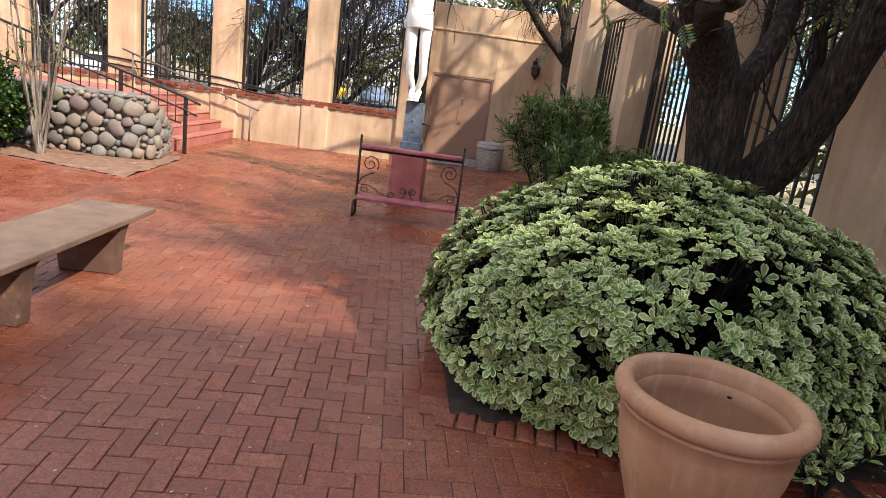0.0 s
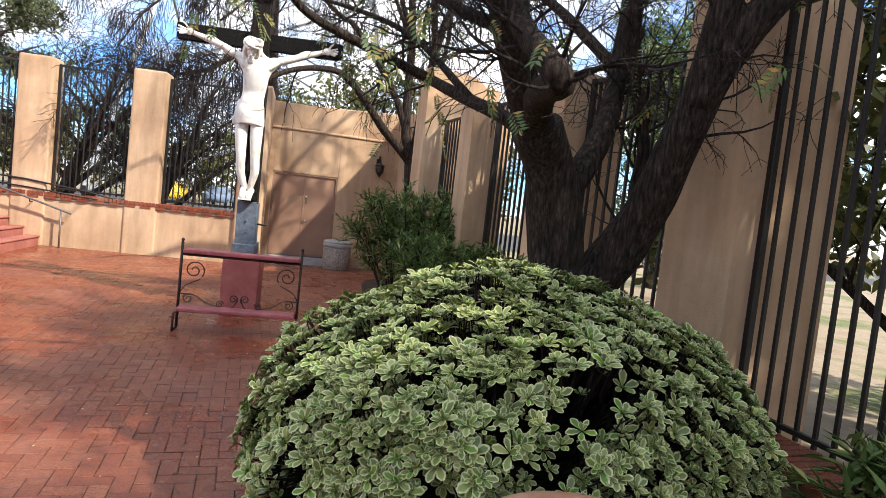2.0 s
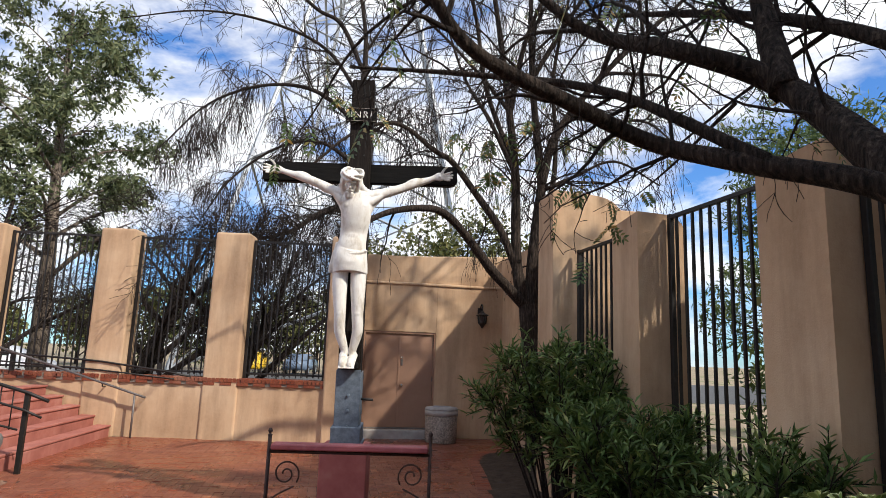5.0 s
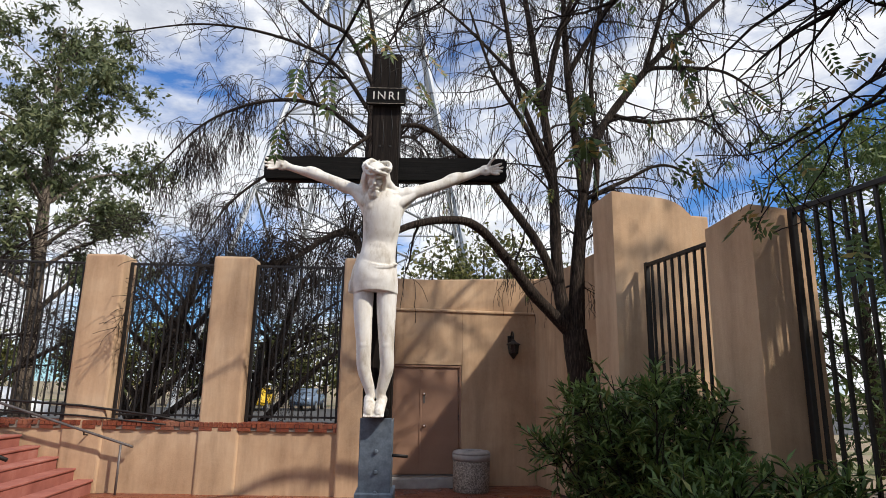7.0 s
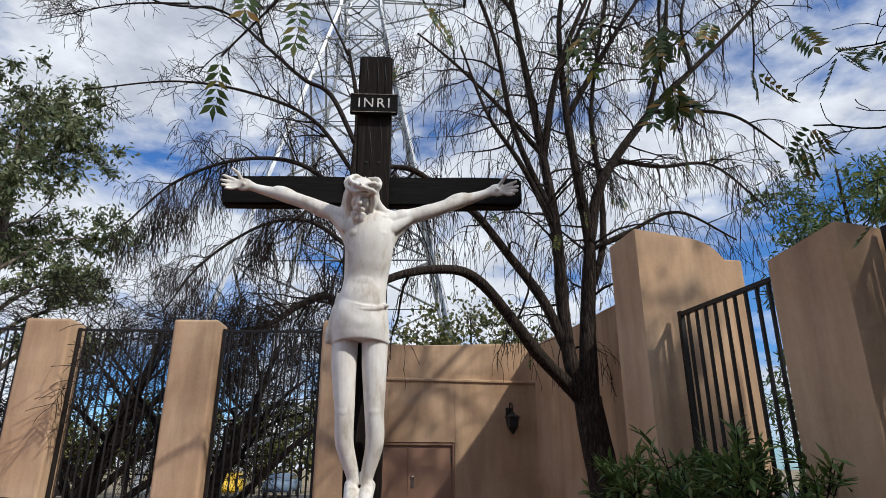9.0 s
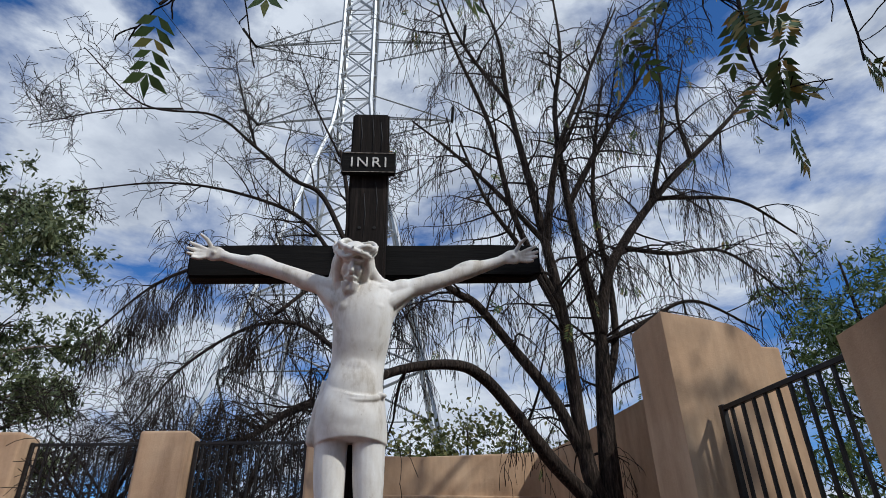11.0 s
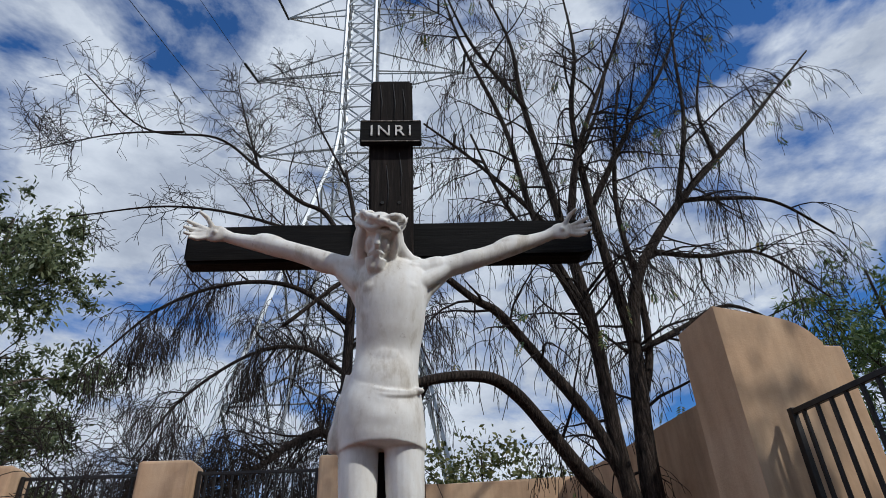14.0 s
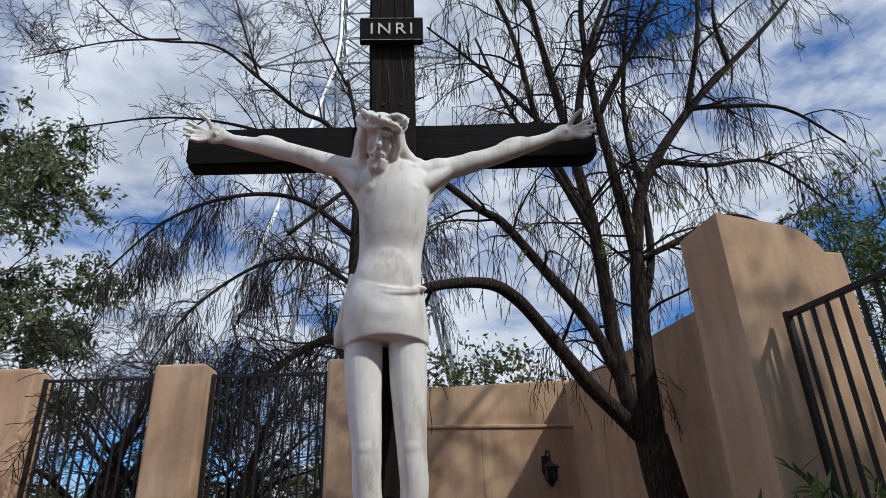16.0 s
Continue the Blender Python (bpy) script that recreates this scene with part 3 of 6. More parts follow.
# ---- iron fences ----
def fence(a, b, z0, z1, name="iron_fence", gap=0.115, group="iron fence panels", label="black iron fence panel with upright bars between stucco piers"):
    """Panel from a to b (plan): top and bottom rails, end posts, upright bars."""
    ax, ay = a
    bx, by = b
    length = math.hypot(bx - ax, by - ay)
    ang = math.degrees(math.atan2(by - ay, bx - ax))
    t = thing(name, label, "fence", (ax, ay, 0), group, ang)
    part("top_rail", box(0, -0.02, z1 - 0.04, length, 0.02, z1, 0.004), M_IRON, t)
    part("bottom_rail", box(0, -0.018, z0 + 0.06, length, 0.018, z0 + 0.095, 0.004), M_IRON, t)
    for x in (0.025, length - 0.025):
        part("post", box(x - 0.024, -0.024, z0 - 0.01, x + 0.024, 0.024, z1 + 0.01, 0.004), M_IRON, t)
    n = int(round(length / gap))
    bar = None
    for i in range(1, n):
        x = i * length / n
        if bar is None:
            ob = part("bar", box(-0.0125, -0.0125, z0 + 0.03, 0.0125, 0.0125, z1 - 0.005, 0.002), M_IRON, t)
            bar = ob.data
        else:
            ob = link_mesh("bar", bar, None, t)
        ob.location = (x + rng.uniform(-0.004, 0.004), 0, 0)
    return t


mid = offset_line(LW, 0.22)
for k in range(4):
    p, q = Vector(mid[k]), Vector(mid[k + 1])
    d = (q - p).normalized()
    e0 = 0.35 if k else 0.35
    e1 = 0.35 if k < 3 else 0.28
    fence(tuple(p + d * e0), tuple(q - d * e1), CAPZ + 0.14, 3.82)
for k, (a, b) in enumerate(EW):
    top = (3.12, 3.12, 3.10, 3.28, 3.2)[k]
    fence((b[0] + 0.15, b[1]), (a[0] + 0.15, a[1]), 0.52, top, "iron_fence", 0.125)

# ---- double door ----
door = thing("door_1", "closed tan-painted steel double door in a stucco wall", "door", (1.095, DOORY, 0), kind="structure")
for sx in (-1, 1):
    x0, x1 = (-0.722, -0.004) if sx < 0 else (0.004, 0.722)
    leafp = part("door_leaf", box(x0, 0.05, 0.20, x1, 0.095, 2.115, 0.004), M_DOOR, door)
    for hz in (0.45, 1.15, 1.85):
        part("hinge", box(sx * 0.722 - 0.012, 0.038, hz, sx * 0.722 + 0.012, 0.05, hz + 0.1, 0.003), M_STEEL, leafp)
part("door_frame", joined(box(-0.765, 0.015, 0.165, -0.726, 0.11, 2.165, 0.004), box(0.726, 0.015, 0.165, 0.765, 0.11, 2.165, 0.004), box(-0.726, 0.015, 2.119, 0.726, 0.11, 2.165, 0.004)), M_DOOR, door, "tan steel door frame")
part("astragal", box(-0.02, 0.04, 0.2, 0.02, 0.05, 2.11, 0.003), M_DOOR, door)
part("threshold", box(-0.72, 0.0, 0.166, 0.72, 0.1, 0.196, 0.004), M_STEEL, door, "grey metal threshold")
kn = moved(lathe([(0.0, 0.0), (0.026, 0.0), (0.03, 0.008), (0.012, 0.014), (0.012, 0.035), (0.028, 0.05), (0.026, 0.066), (0.0, 0.07)], 18), Matrix.Translation((0.07, 0.05, 1.05)) @ Matrix.Rotation(radians(90), 4, "X"))
part("door_knob", kn, M_CHROME, door, "worn chrome door knob", True)
part("deadbolt", moved(lathe([(0.0, 0.0), (0.028, 0.0), (0.028, 0.018), (0.0, 0.02)], 18), Matrix.Translation((0.06, 0.05, 1.62)) @ Matrix.Rotation(radians(90), 4, "X")), M_CHROME, door, "chrome deadbolt lock", True)
part("handle_plate", box(0.04, 0.036, 1.46, 0.085, 0.05, 1.6, 0.004), M_STEEL, door, "dark metal pull plate")

# ---- wall lamp ----
lamp = thing("wall_lamp", "unlit dark iron wall lantern on a stucco wall", "wall lamp", (2.82, DOORY, 2.55))
part("back_plate", box(-0.06, -0.02, -0.05, 0.06, 0.0, 0.2, 0.008), M_IRON, lamp)
iron_tube(curve_pts([(0, -0.01, 0.16), (0, -0.1, 0.27), (0, -0.2, 0.22), (0, -0.2, 0.12)], 6), 0.014, "arm", lamp)
part("lantern_cap", moved(lathe([(0.0, 0.13), (0.03, 0.11), (0.05, 0.08), (0.135, 0.03), (0.13, 0.015), (0.0, 0.015)], 16), Matrix.Translation((0, -0.2, 0))), M_IRON, lamp)
part("lantern_glass", moved(lathe([(0.1, 0.015), (0.085, -0.14), (0.0, -0.15)], 8), Matrix.Translation((0, -0.2, 0))), M_GLASS, lamp, "smoky dark lantern glass")
for k in range(8):
    a = k * math.pi / 4
    iron_tube([(0.105 * math.cos(a), -0.2 + 0.105 * math.sin(a), 0.02), (0.088 * math.cos(a), -0.2 + 0.088 * math.sin(a), -0.15)], 0.006, "cage_bar", lamp, None, 5)
part("lantern_base", moved(lathe([(0.092, -0.145), (0.06, -0.18), (0.02, -0.24), (0.0, -0.25)], 14), Matrix.Translation((0, -0.2, 0))), M_IRON, lamp)

# ---- trash receptacle ----
bin_ = thing("trash_receptacle", "round exposed-aggregate concrete trash receptacle with grey lid", "trash can", (1.93, 15.72, 0))
part("drum", lathe([(0.0, 0.0), (0.30, 0.0), (0.315, 0.02), (0.325, 0.5), (0.32, 0.52), (0.0, 0.52)], 40), M_AGG, bin_, "", True)
part("band", lathe([(0.30, 0.521), (0.333, 0.521), (0.335, 0.62), (0.30, 0.62)], 40), M_CONC, bin_, "pale concrete band", True)
part("lid", lathe([(0.16, 0.62), (0.33, 0.622), (0.335, 0.645), (0.31, 0.675), (0.2, 0.69), (0.17, 0.685), (0.16, 0.64)], 40), M_CONC, bin_, "grey lid with a round opening", True)
part("liner", lathe([(0.0, 0.56), (0.15, 0.56), (0.158, 0.66)], 30), M_TYRE, bin_, "black liner", True)

# ---- cross ----
CX, CY, LEAN = -0.155, 9.93, 4.5
CROSS = Matrix.Translation((CX, CY, 0.74)) @ Matrix.Rotation(radians(-9), 4, "Z") @ Matrix.Rotation(radians(LEAN), 4, "X")
cross = new("wooden_cross")
cross.matrix_basis = CROSS
tagged(cross, "tall weathered dark timber cross bolted to a red pedestal", "cross")
PT = 3.91                                    # top of the post above the pedestal
bm = box(-0.118, -0.11, 0.05, 0.118, 0.11, PT, 0.0)
bmesh.ops.subdivide_edges(bm, edges=[e for e in bm.edges if abs(e.verts[0].co.z - e.verts[1].co.z) > 1], cuts=40, use_grid_fill=True)
bmesh.ops.bevel(bm, geom=[e for e in bm.edges if len(e.link_faces) == 2 and e.calc_face_angle(0) > 1], offset=0.012, segments=2, affect="EDGES")
for v in bm.verts:
    n = noise.noise((v.co.x * 6, v.co.y * 6, v.co.z * 1.3))
    v.co.x += 0.008 * n
    v.co.y += 0.006 * noise.noise((v.co.x * 5, v.co.z * 1.7, 9))
    if v.co.z > PT - 0.01:
        v.co.z -= 0.05 * (abs(v.co.x) / 0.118) ** 2 + 0.012 * noise.noise((v.co.x * 40, v.co.y * 20, 2))
post = part("post", bm, M_POST, cross, "split and weathered upright timber")
for k, (px, z0, z1) in enumerate(((-0.06, 3.6, 3.87), (0.015, 3.58, 3.88), (0.07, 3.6, 3.84), (-0.02, 3.0, 3.3), (0.05, 3.1, 3.38))):
    iron_tube([(px, -0.1115, z0), (px + 0.008, -0.112, (z0 + z1) / 2), (px - 0.004, -0.1115, z1)], [0.001, 0.0045, 0.002], "crack", post, M_TYRE, 5)
for px in (-0.045, 0.045):
    part("bolt_hole", moved(lathe([(0.0, 0.0), (0.011, 0.0), (0.009, 0.004), (0.0, 0.004)], 10), Matrix.Translation((px, -0.111, 3.06)) @ Matrix.Rotation(radians(90), 4, "X")), M_TYRE, post)
bm = box(-1.05, -0.035, 2.77, 1.06, 0.085, 2.985, 0.0)
bmesh.ops.subdivide_edges(bm, edges=[e for e in bm.edges if abs(e.verts[0].co.x - e.verts[1].co.x) > 1], cuts=30, use_grid_fill=True)
bmesh.ops.bevel(bm, geom=[e for e in bm.edges if len(e.link_faces) == 2 and e.calc_face_angle(0) > 1], offset=0.014, segments=2, affect="EDGES")
for v in bm.verts:
    v.co.z += 0.009 * v.co.x + 0.007 * noise.noise((v.co.x * 2, v.co.y * 8, 4)) + (0.02 if abs(v.co.x) > 1.04 and v.co.z < 2.85 else 0)
    v.co.y += 0.005 * noise.noise((v.co.x * 3, v.co.z * 8, 7))
part("crossbar", bm, M_BAR, cross, "black-stained horizontal beam")
sign = part("title_board", box(-0.168, -0.158, 3.415, 0.168, -0.121, 3.575, 0.006), M_BAR, cross, "dark board lettered INRI")
for nm, z0, z1, x0, x1 in (("trim", 3.424, 3.428, -0.158, 0.158), ("trim", 3.562, 3.566, -0.158, 0.158)):
    part(nm, box(x0, -0.161, z0, x1, -0.1585, z1), M_AGG, sign)
fc = bpy.data.curves.new("inri", "FONT")
fc.body, fc.size, fc.extrude, fc.align_x, fc.align_y, fc.space_character = "INRI", 0.102, 0.003, "CENTER", "CENTER", 1.28
tmp = bpy.data.objects.new("inri", fc)
scene.collection.objects.link(tmp)
bpy.context.view_layer.update()
let_me = bpy.data.meshes.new_from_object(tmp.evaluated_get(bpy.context.evaluated_depsgraph_get()))
bpy.data.objects.remove(tmp)
let_me.materials.clear()
letters = link_mesh("letters", let_me, M_WHITE, sign, "white letters INRI")
letters.matrix_basis = Matrix.Translation((0, -0.161, 3.492)) @ Matrix.Rotation(radians(90), 4, "X")
part("foot_plate", joined(box(-0.128, -0.122, 0.03, 0.128, -0.112, 0.78, 0.004), box(-0.13, -0.12, 0.03, -0.12, 0.12, 0.75, 0.003), box(0.12, -0.12, 0.03, 0.13, 0.12, 0.75, 0.003)), M_BLUE, cross, "blue-grey painted steel plate with bolts")
for z in (0.2, 0.36, 0.52):
    part("bolt", moved(lathe([(0.0, 0.022), (0.014, 0.02), (0.018, 0.012), (0.018, 0.0), (0.024, 0.0), (0.024, -0.004)], 6), Matrix.Translation((0.01, -0.122, z)) @ Matrix.Rotation(radians(90), 4, "X")), M_BLUE, cross)
part("foot_socket", joined(box(-0.17, -0.17, 0.0, 0.17, 0.17, 0.03, 0.004), box(-0.155, -0.155, 0.03, 0.155, 0.155, 0.20, 0.008)), M_BLUE, cross, "pale blue-grey steel socket")
iron_tube([(0.1, 0.0, 0.47), (0.26, -0.02, 0.465)], 0.013, "spigot", cross)
part("foot_rest", box(-0.1, -0.24, 0.80, 0.1, -0.11, 0.86, 0.012), M_BAR, cross, "black timber foot rest")

pedestal = thing("pedestal", "red-painted concrete block pedestal under the cross", "pedestal", (CX, CY, 0), rz=-9)
part("block", box(-0.24, -0.24, -0.02, 0.24, 0.24, 0.74, 0.012, 2), M_REDCON, pedestal)

# ---- statue on the cross: one mesh ----
def ell(bm, c, r, rot=None, u=20, v=14):
    m = Matrix.Translation(c) @ (rot or Matrix.Identity(4)) @ Matrix.Diagonal((r[0], r[1], r[2], 1))
    bmesh.ops.create_uvsphere(bm, u_segments=u, v_segments=v, radius=1, matrix=m)


def loft(bm, secs, n=28):
    """Closed body through elliptical sections (cx, cy, cz, rx, ry)."""
    rings = []
    for cx, cy, cz, rx, ry, *w in secs:
        ring = []
        for i in range(n):
            a = 2 * math.pi * i / n
            k = 1.0 + (w[0] * math.sin(a * 9 + cz * 14 + cx * 8) if w else 0)
            ring.append(bm.verts.new((cx + rx * k * math.cos(a), cy + ry * k * math.sin(a), cz)))
        rings.append(ring)
    for a, b in zip(rings, rings[1:]):
        for i in range(n):
            bm.faces.new((a[i], a[(i + 1) % n], b[(i + 1) % n], b[i]))
    bm.faces.new(rings[0][::-1])
    bm.faces.new(rings[-1])


def bm_tube(bm, pts, rad, sides=14):
    sp = Soup()
    sp.tube(pts, rad, sides)
    vs = [bm.verts.new(v) for v in sp.v]
    for q in sp.f:
        bm.faces.new([vs[i] for i in q])


def smooth_secs(secs, n=6):
    """Catmull-Rom sections between the given ones."""
    out = []
    for i in range(len(secs) - 1):
        p0, p1, p2, p3 = secs[max(i - 1, 0)], secs[i], secs[i + 1], secs[min(i + 2, len(secs) - 1)]
        for q in range(n):
            t = q / n
            out.append(tuple(0.5 * (2 * b + (c - a) * t + (2 * a - 5 * b + 4 * c - d) * t * t + (3 * b - a - 3 * c + d) * t ** 3) for a, b, c, d in zip(p0, p1, p2, p3)))
    return out + [tuple(secs[-1])]


def statue():
    """Figure with spread arms, in the cross's own space; y is forward when negative."""
    bm = bmesh.new()
    Y = -0.235
    # trunk
    loft(bm, smooth_secs([(-0.06, Y, 1.86, 0.135, 0.10), (-0.065, Y - 0.01, 1.98, 0.155, 0.11), (-0.06, Y - 0.02, 2.08, 0.146, 0.100), (-0.048, Y - 0.008, 2.19, 0.141, 0.086),
              (-0.037, Y - 0.016, 2.30, 0.150, 0.098), (-0.032, Y - 0.022, 2.42, 0.160, 0.108), (-0.032, Y - 0.02, 2.51, 0.168, 0.104), (-0.035, Y - 0.015, 2.585, 0.172, 0.085), (-0.05, Y - 0.01, 2.65, 0.10, 0.06)]), 48)
    for sx in (-1, 1):
        ell(bm, (-0.034 + sx * 0.066, Y - 0.072, 2.475), (0.066, 0.046, 0.056))
        ell(bm, (-0.036 + sx * 0.075, Y - 0.045, 2.37), (0.064, 0.060, 0.085))
        ell(bm, (-0.034 + sx * 0.082, Y - 0.107, 2.455), (0.007, 0.006, 0.007), None, 8, 6)
    ell(bm, (-0.05, Y - 0.062, 2.13), (0.088, 0.042, 0.105))
    ell(bm, (-0.05, Y - 0.085, 2.085), (0.05, 0.022, 0.04))
    # neck and head, sunk forward onto the breast
    bm_tube(bm, [(-0.05, Y - 0.01, 2.56), (-0.062, Y - 0.035, 2.64), (-0.078, Y - 0.075, 2.74)], [0.07, 0.058, 0.056])
    for sx in (-1, 1):
        bm_tube(bm, [(-0.05 + sx * 0.03, Y + 0.005, 2.67), (-0.045 + sx * 0.09, Y + 0.005, 2.625), (-0.04 + sx * 0.15, Y, 2.60)], [0.04, 0.045, 0.045], 12)
    tilt = Matrix.Rotation(radians(31), 4, "X") @ Matrix.Rotation(radians(7), 4, "Y")
    hc = Vector((-0.085, Y - 0.115, 2.742))

    def at(x, y, z):
        return hc + (tilt @ Vector((x, y, z)))

    ell(bm, at(0, 0.01, 0.015), (0.084, 0.098, 0.088), tilt)
    ell(bm, at(0, -0.04, -0.05), (0.055, 0.05, 0.09), tilt)
    ell(bm, at(0, -0.084, 0.014), (0.062, 0.020, 0.013), tilt, 14, 8)
    bm_tube(bm, [at(0, -0.088, 0.005), at(0, -0.114, -0.042), at(0, -0.085, -0.055)], [0.011, 0.017, 0.012], 10)
    for sx in (-1, 1):
        ell(bm, at(sx * 0.036, -0.068, -0.045), (0.020, 0.02, 0.028), tilt, 12, 8)
        bm_tube(bm, [at(sx * 0.004, -0.098, -0.070), at(sx * 0.034, -0.080, -0.092)], [0.012, 0.008], 8)
        bm_tube(bm, [at(sx * 0.020, -0.070, -0.112), at(sx * 0.016, -0.084, -0.155), at(sx * 0.011, -0.086, -0.188)], [0.032, 0.026, 0.011], 10)
    ell(bm, at(0, -0.092, -0.090), (0.022, 0.014, 0.009), tilt, 12, 8)
    # hair falling to both shoulders like a veil, swept out over one of them
    bm_tube(bm, curve_pts([at(0.066, 0.0, 0.04), at(0.088, 0.02, -0.04), (0.035, Y - 0.03, 2.66), (0.095, Y - 0.015, 2.635), (0.165, Y - 0.012, 2.632)], 5), [0.034] * 6 + [0.036] * 6 + [0.030] * 4 + [0.022, 0.018, 0.014, 0.010, 0.007], 12)
    bm_tube(bm, curve_pts([at(-0.066, 0.0, 0.04), at(-0.088, 0.015, -0.05), (-0.165, Y - 0.05, 2.625), (-0.175, Y - 0.05, 2.555)], 5), [0.034] * 6 + [0.034] * 5 + [0.028, 0.024, 0.018, 0.012, 0.008], 12)
    # hair: a mass at the nape and locks beside the face, longer over one shoulder
    ell(bm, at(0, 0.055, -0.05), (0.09, 0.055, 0.125), tilt)
    for sx in (-1, 1):
        for k in range(4):
            d0 = 0.012 * k
            ln = 0.01 if sx < 0 else 0.055
            bm_tube(bm, curve_pts([at(sx * (0.068 + d0 * 0.3), -0.045 + d0 * 2, 0.05), at(sx * (0.082 + d0 * 0.5), -0.045 + d0 * 2.5, -0.03), at(sx * (0.076 + d0), -0.02 + d0 * 2.5, -0.11), at(sx * (0.084 + d0 + ln), 0.02 + d0 * 2, -0.19 - ln * 0.3), at(sx * (0.10 + d0 + ln * 1.7), 0.045 + d0 * 2, -0.235)], 4), [0.020] * 12 + [0.018, 0.015, 0.012, 0.010, 0.007], 8)
    for k in range(4):
        pts = []
        for i in range(41):
            a = 2 * math.pi * i / 40
            rr_ = 0.110 + 0.010 * math.sin(a * 5 + k * 2)
            pts.append(at(rr_ * 0.95 * math.cos(a), 0.01 + rr_ * 1.08 * math.sin(a), 0.040 + 0.016 * math.sin(a * 4 + k * 1.7) + 0.013 * k))
        bm_tube(bm, pts, 0.0125, 7)
    for k in range(16):
        a = 2 * math.pi * k / 16 + 0.2
        p0 = at(0.095 * math.cos(a), 0.01 + 0.110 * math.sin(a), 0.055 + 0.01 * (k % 3))
        p1 = at(0.125 * math.cos(a + 0.2), 0.01 + 0.14 * math.sin(a + 0.2), 0.07 + 0.02 * (k % 2))
        bm_tube(bm, [p0, p1], [0.011, 0.004], 6)
    # collar bones, rib arch
    for sx in (-1, 1):
        bm_tube(bm, [(-0.035 + sx * 0.015, Y - 0.078, 2.57), (-0.035 + sx * 0.10, Y - 0.07, 2.595), (-0.035 + sx * 0.17, Y - 0.03, 2.61)], [0.012, 0.015, 0.012], 8)
        bm_tube(bm, curve_pts([(-0.035, Y - 0.108, 2.405), (-0.035 + sx * 0.045, Y - 0.103, 2.37), (-0.035 + sx * 0.085, Y - 0.084, 2.305), (-0.035 + sx * 0.115, Y - 0.05, 2.25)], 4), [0.011] * 12 + [0.008], 8)
        for k in range(3):
            bm_tube(bm, curve_pts([(-0.035 + sx * 0.085, Y - 0.086, 2.39 - 0.035 * k), (-0.035 + sx * 0.122, Y - 0.058, 2.375 - 0.04 * k), (-0.035 + sx * 0.143, Y - 0.01, 2.385 - 0.04 * k)], 4), 0.007, 8)
    # arms
    L = [(-0.13, Y - 0.01, 2.585), (-0.28, Y + 0.02, 2.645), (-0.48, Y + 0.05, 2.73), (-0.63, Y + 0.07, 2.785), (-0.755, Y + 0.085, 2.82), (-0.85, Y + 0.085, 2.845)]
    R = [(0.07, Y - 0.01, 2.585), (0.23, Y + 0.02, 2.63), (0.42, Y + 0.05, 2.70), (0.56, Y + 0.07, 2.76), (0.685, Y + 0.085, 2.805), (0.775, Y + 0.085, 2.838)]
    rad = [0.062, 0.053, 0.046, 0.046, 0.034, 0.027]
    for arm, sx in ((L, -1), (R, 1)):
        P = curve_pts(arm, 5)
        rr = [rad[min(int(i / 5), 5)] * (1 - (i % 5) / 5) + rad[min(int(i / 5) + 1, 5)] * ((i % 5) / 5) for i in range(len(P))]
        bm_tube(bm, P, rr, 20)
        ax = Matrix.Rotation(-sx * radians(24), 4, "Y")
        ell(bm, Vector(arm[0]).lerp(Vector(arm[1]), 0.5), (0.105, 0.058, 0.058), ax)
        ell(bm, Vector(arm[1]) + Vector((sx * 0.09, 0.01, 0.03)), (0.12, 0.050, 0.050), ax)
        ell(bm, Vector(arm[3]) + Vector((-sx * 0.02, 0, 0)), (0.115, 0.046, 0.052), ax)
        # breast muscle running into the arm, and the back of the armpit
        bm_tube(bm, [(-0.034 + sx * 0.085, Y - 0.05, 2.49), (-0.034 + sx * 0.15, Y - 0.035, 2.53), tuple(Vector(arm[1]) + Vector((0, -0.015, -0.01)))], [0.046, 0.042, 0.036], 14)
        bm_tube(bm, [(-0.034 + sx * 0.115, Y + 0.02, 2.40), (-0.034 + sx * 0.16, Y + 0.02, 2.50), tuple(Vector(arm[1]) + Vector((0, 0.015, -0.01)))], [0.034, 0.034, 0.036], 14)
        h0 = Vector(arm[-1])
        palm = h0 + Vector((sx * 0.05, -0.012, 0.012))
        ell(bm, h0 + Vector((sx * 0.012, -0.004, 0.004)), (0.05, 0.024, 0.032))
        ell(bm, palm, (0.06, 0.020, 0.046))
        for k, (ang, ln) in enumerate(((58, 0.085), (22, 0.10), (6, 0.105), (-9, 0.10), (-24, 0.08))):
            a = radians(ang)
            r0 = palm + Vector((sx * 0.040 * math.cos(a), -0.004, 0.045 * math.sin(a)))
            e = r0 + Vector((sx * ln * 0.6 * math.cos(a), -0.018, ln * 0.6 * math.sin(a)))
            g = r0 + Vector((sx * ln * math.cos(a * 0.8), -0.052, ln * math.sin(a * 0.8)))
            bm_tube(bm, [r0, e, g], [0.0145, 0.0125, 0.009], 8)
        ell(bm, palm + Vector((0, -0.02, 0)), (0.013, 0.012, 0.013), None, 8, 6)
    # loin cloth: hem lower at one side, a rolled band and a fall of drapery at the hip
    secs = smooth_secs([(-0.068, Y - 0.01, 1.80, 0.182, 0.130), (-0.07, Y - 0.012, 1.85, 0.184, 0.134), (-0.07, Y - 0.015, 1.91, 0.181, 0.136), (-0.068, Y - 0.015, 1.98, 0.170, 0.129), (-0.062, Y - 0.012, 2.045, 0.155, 0.113)], 8)
    rings, n = [], 96
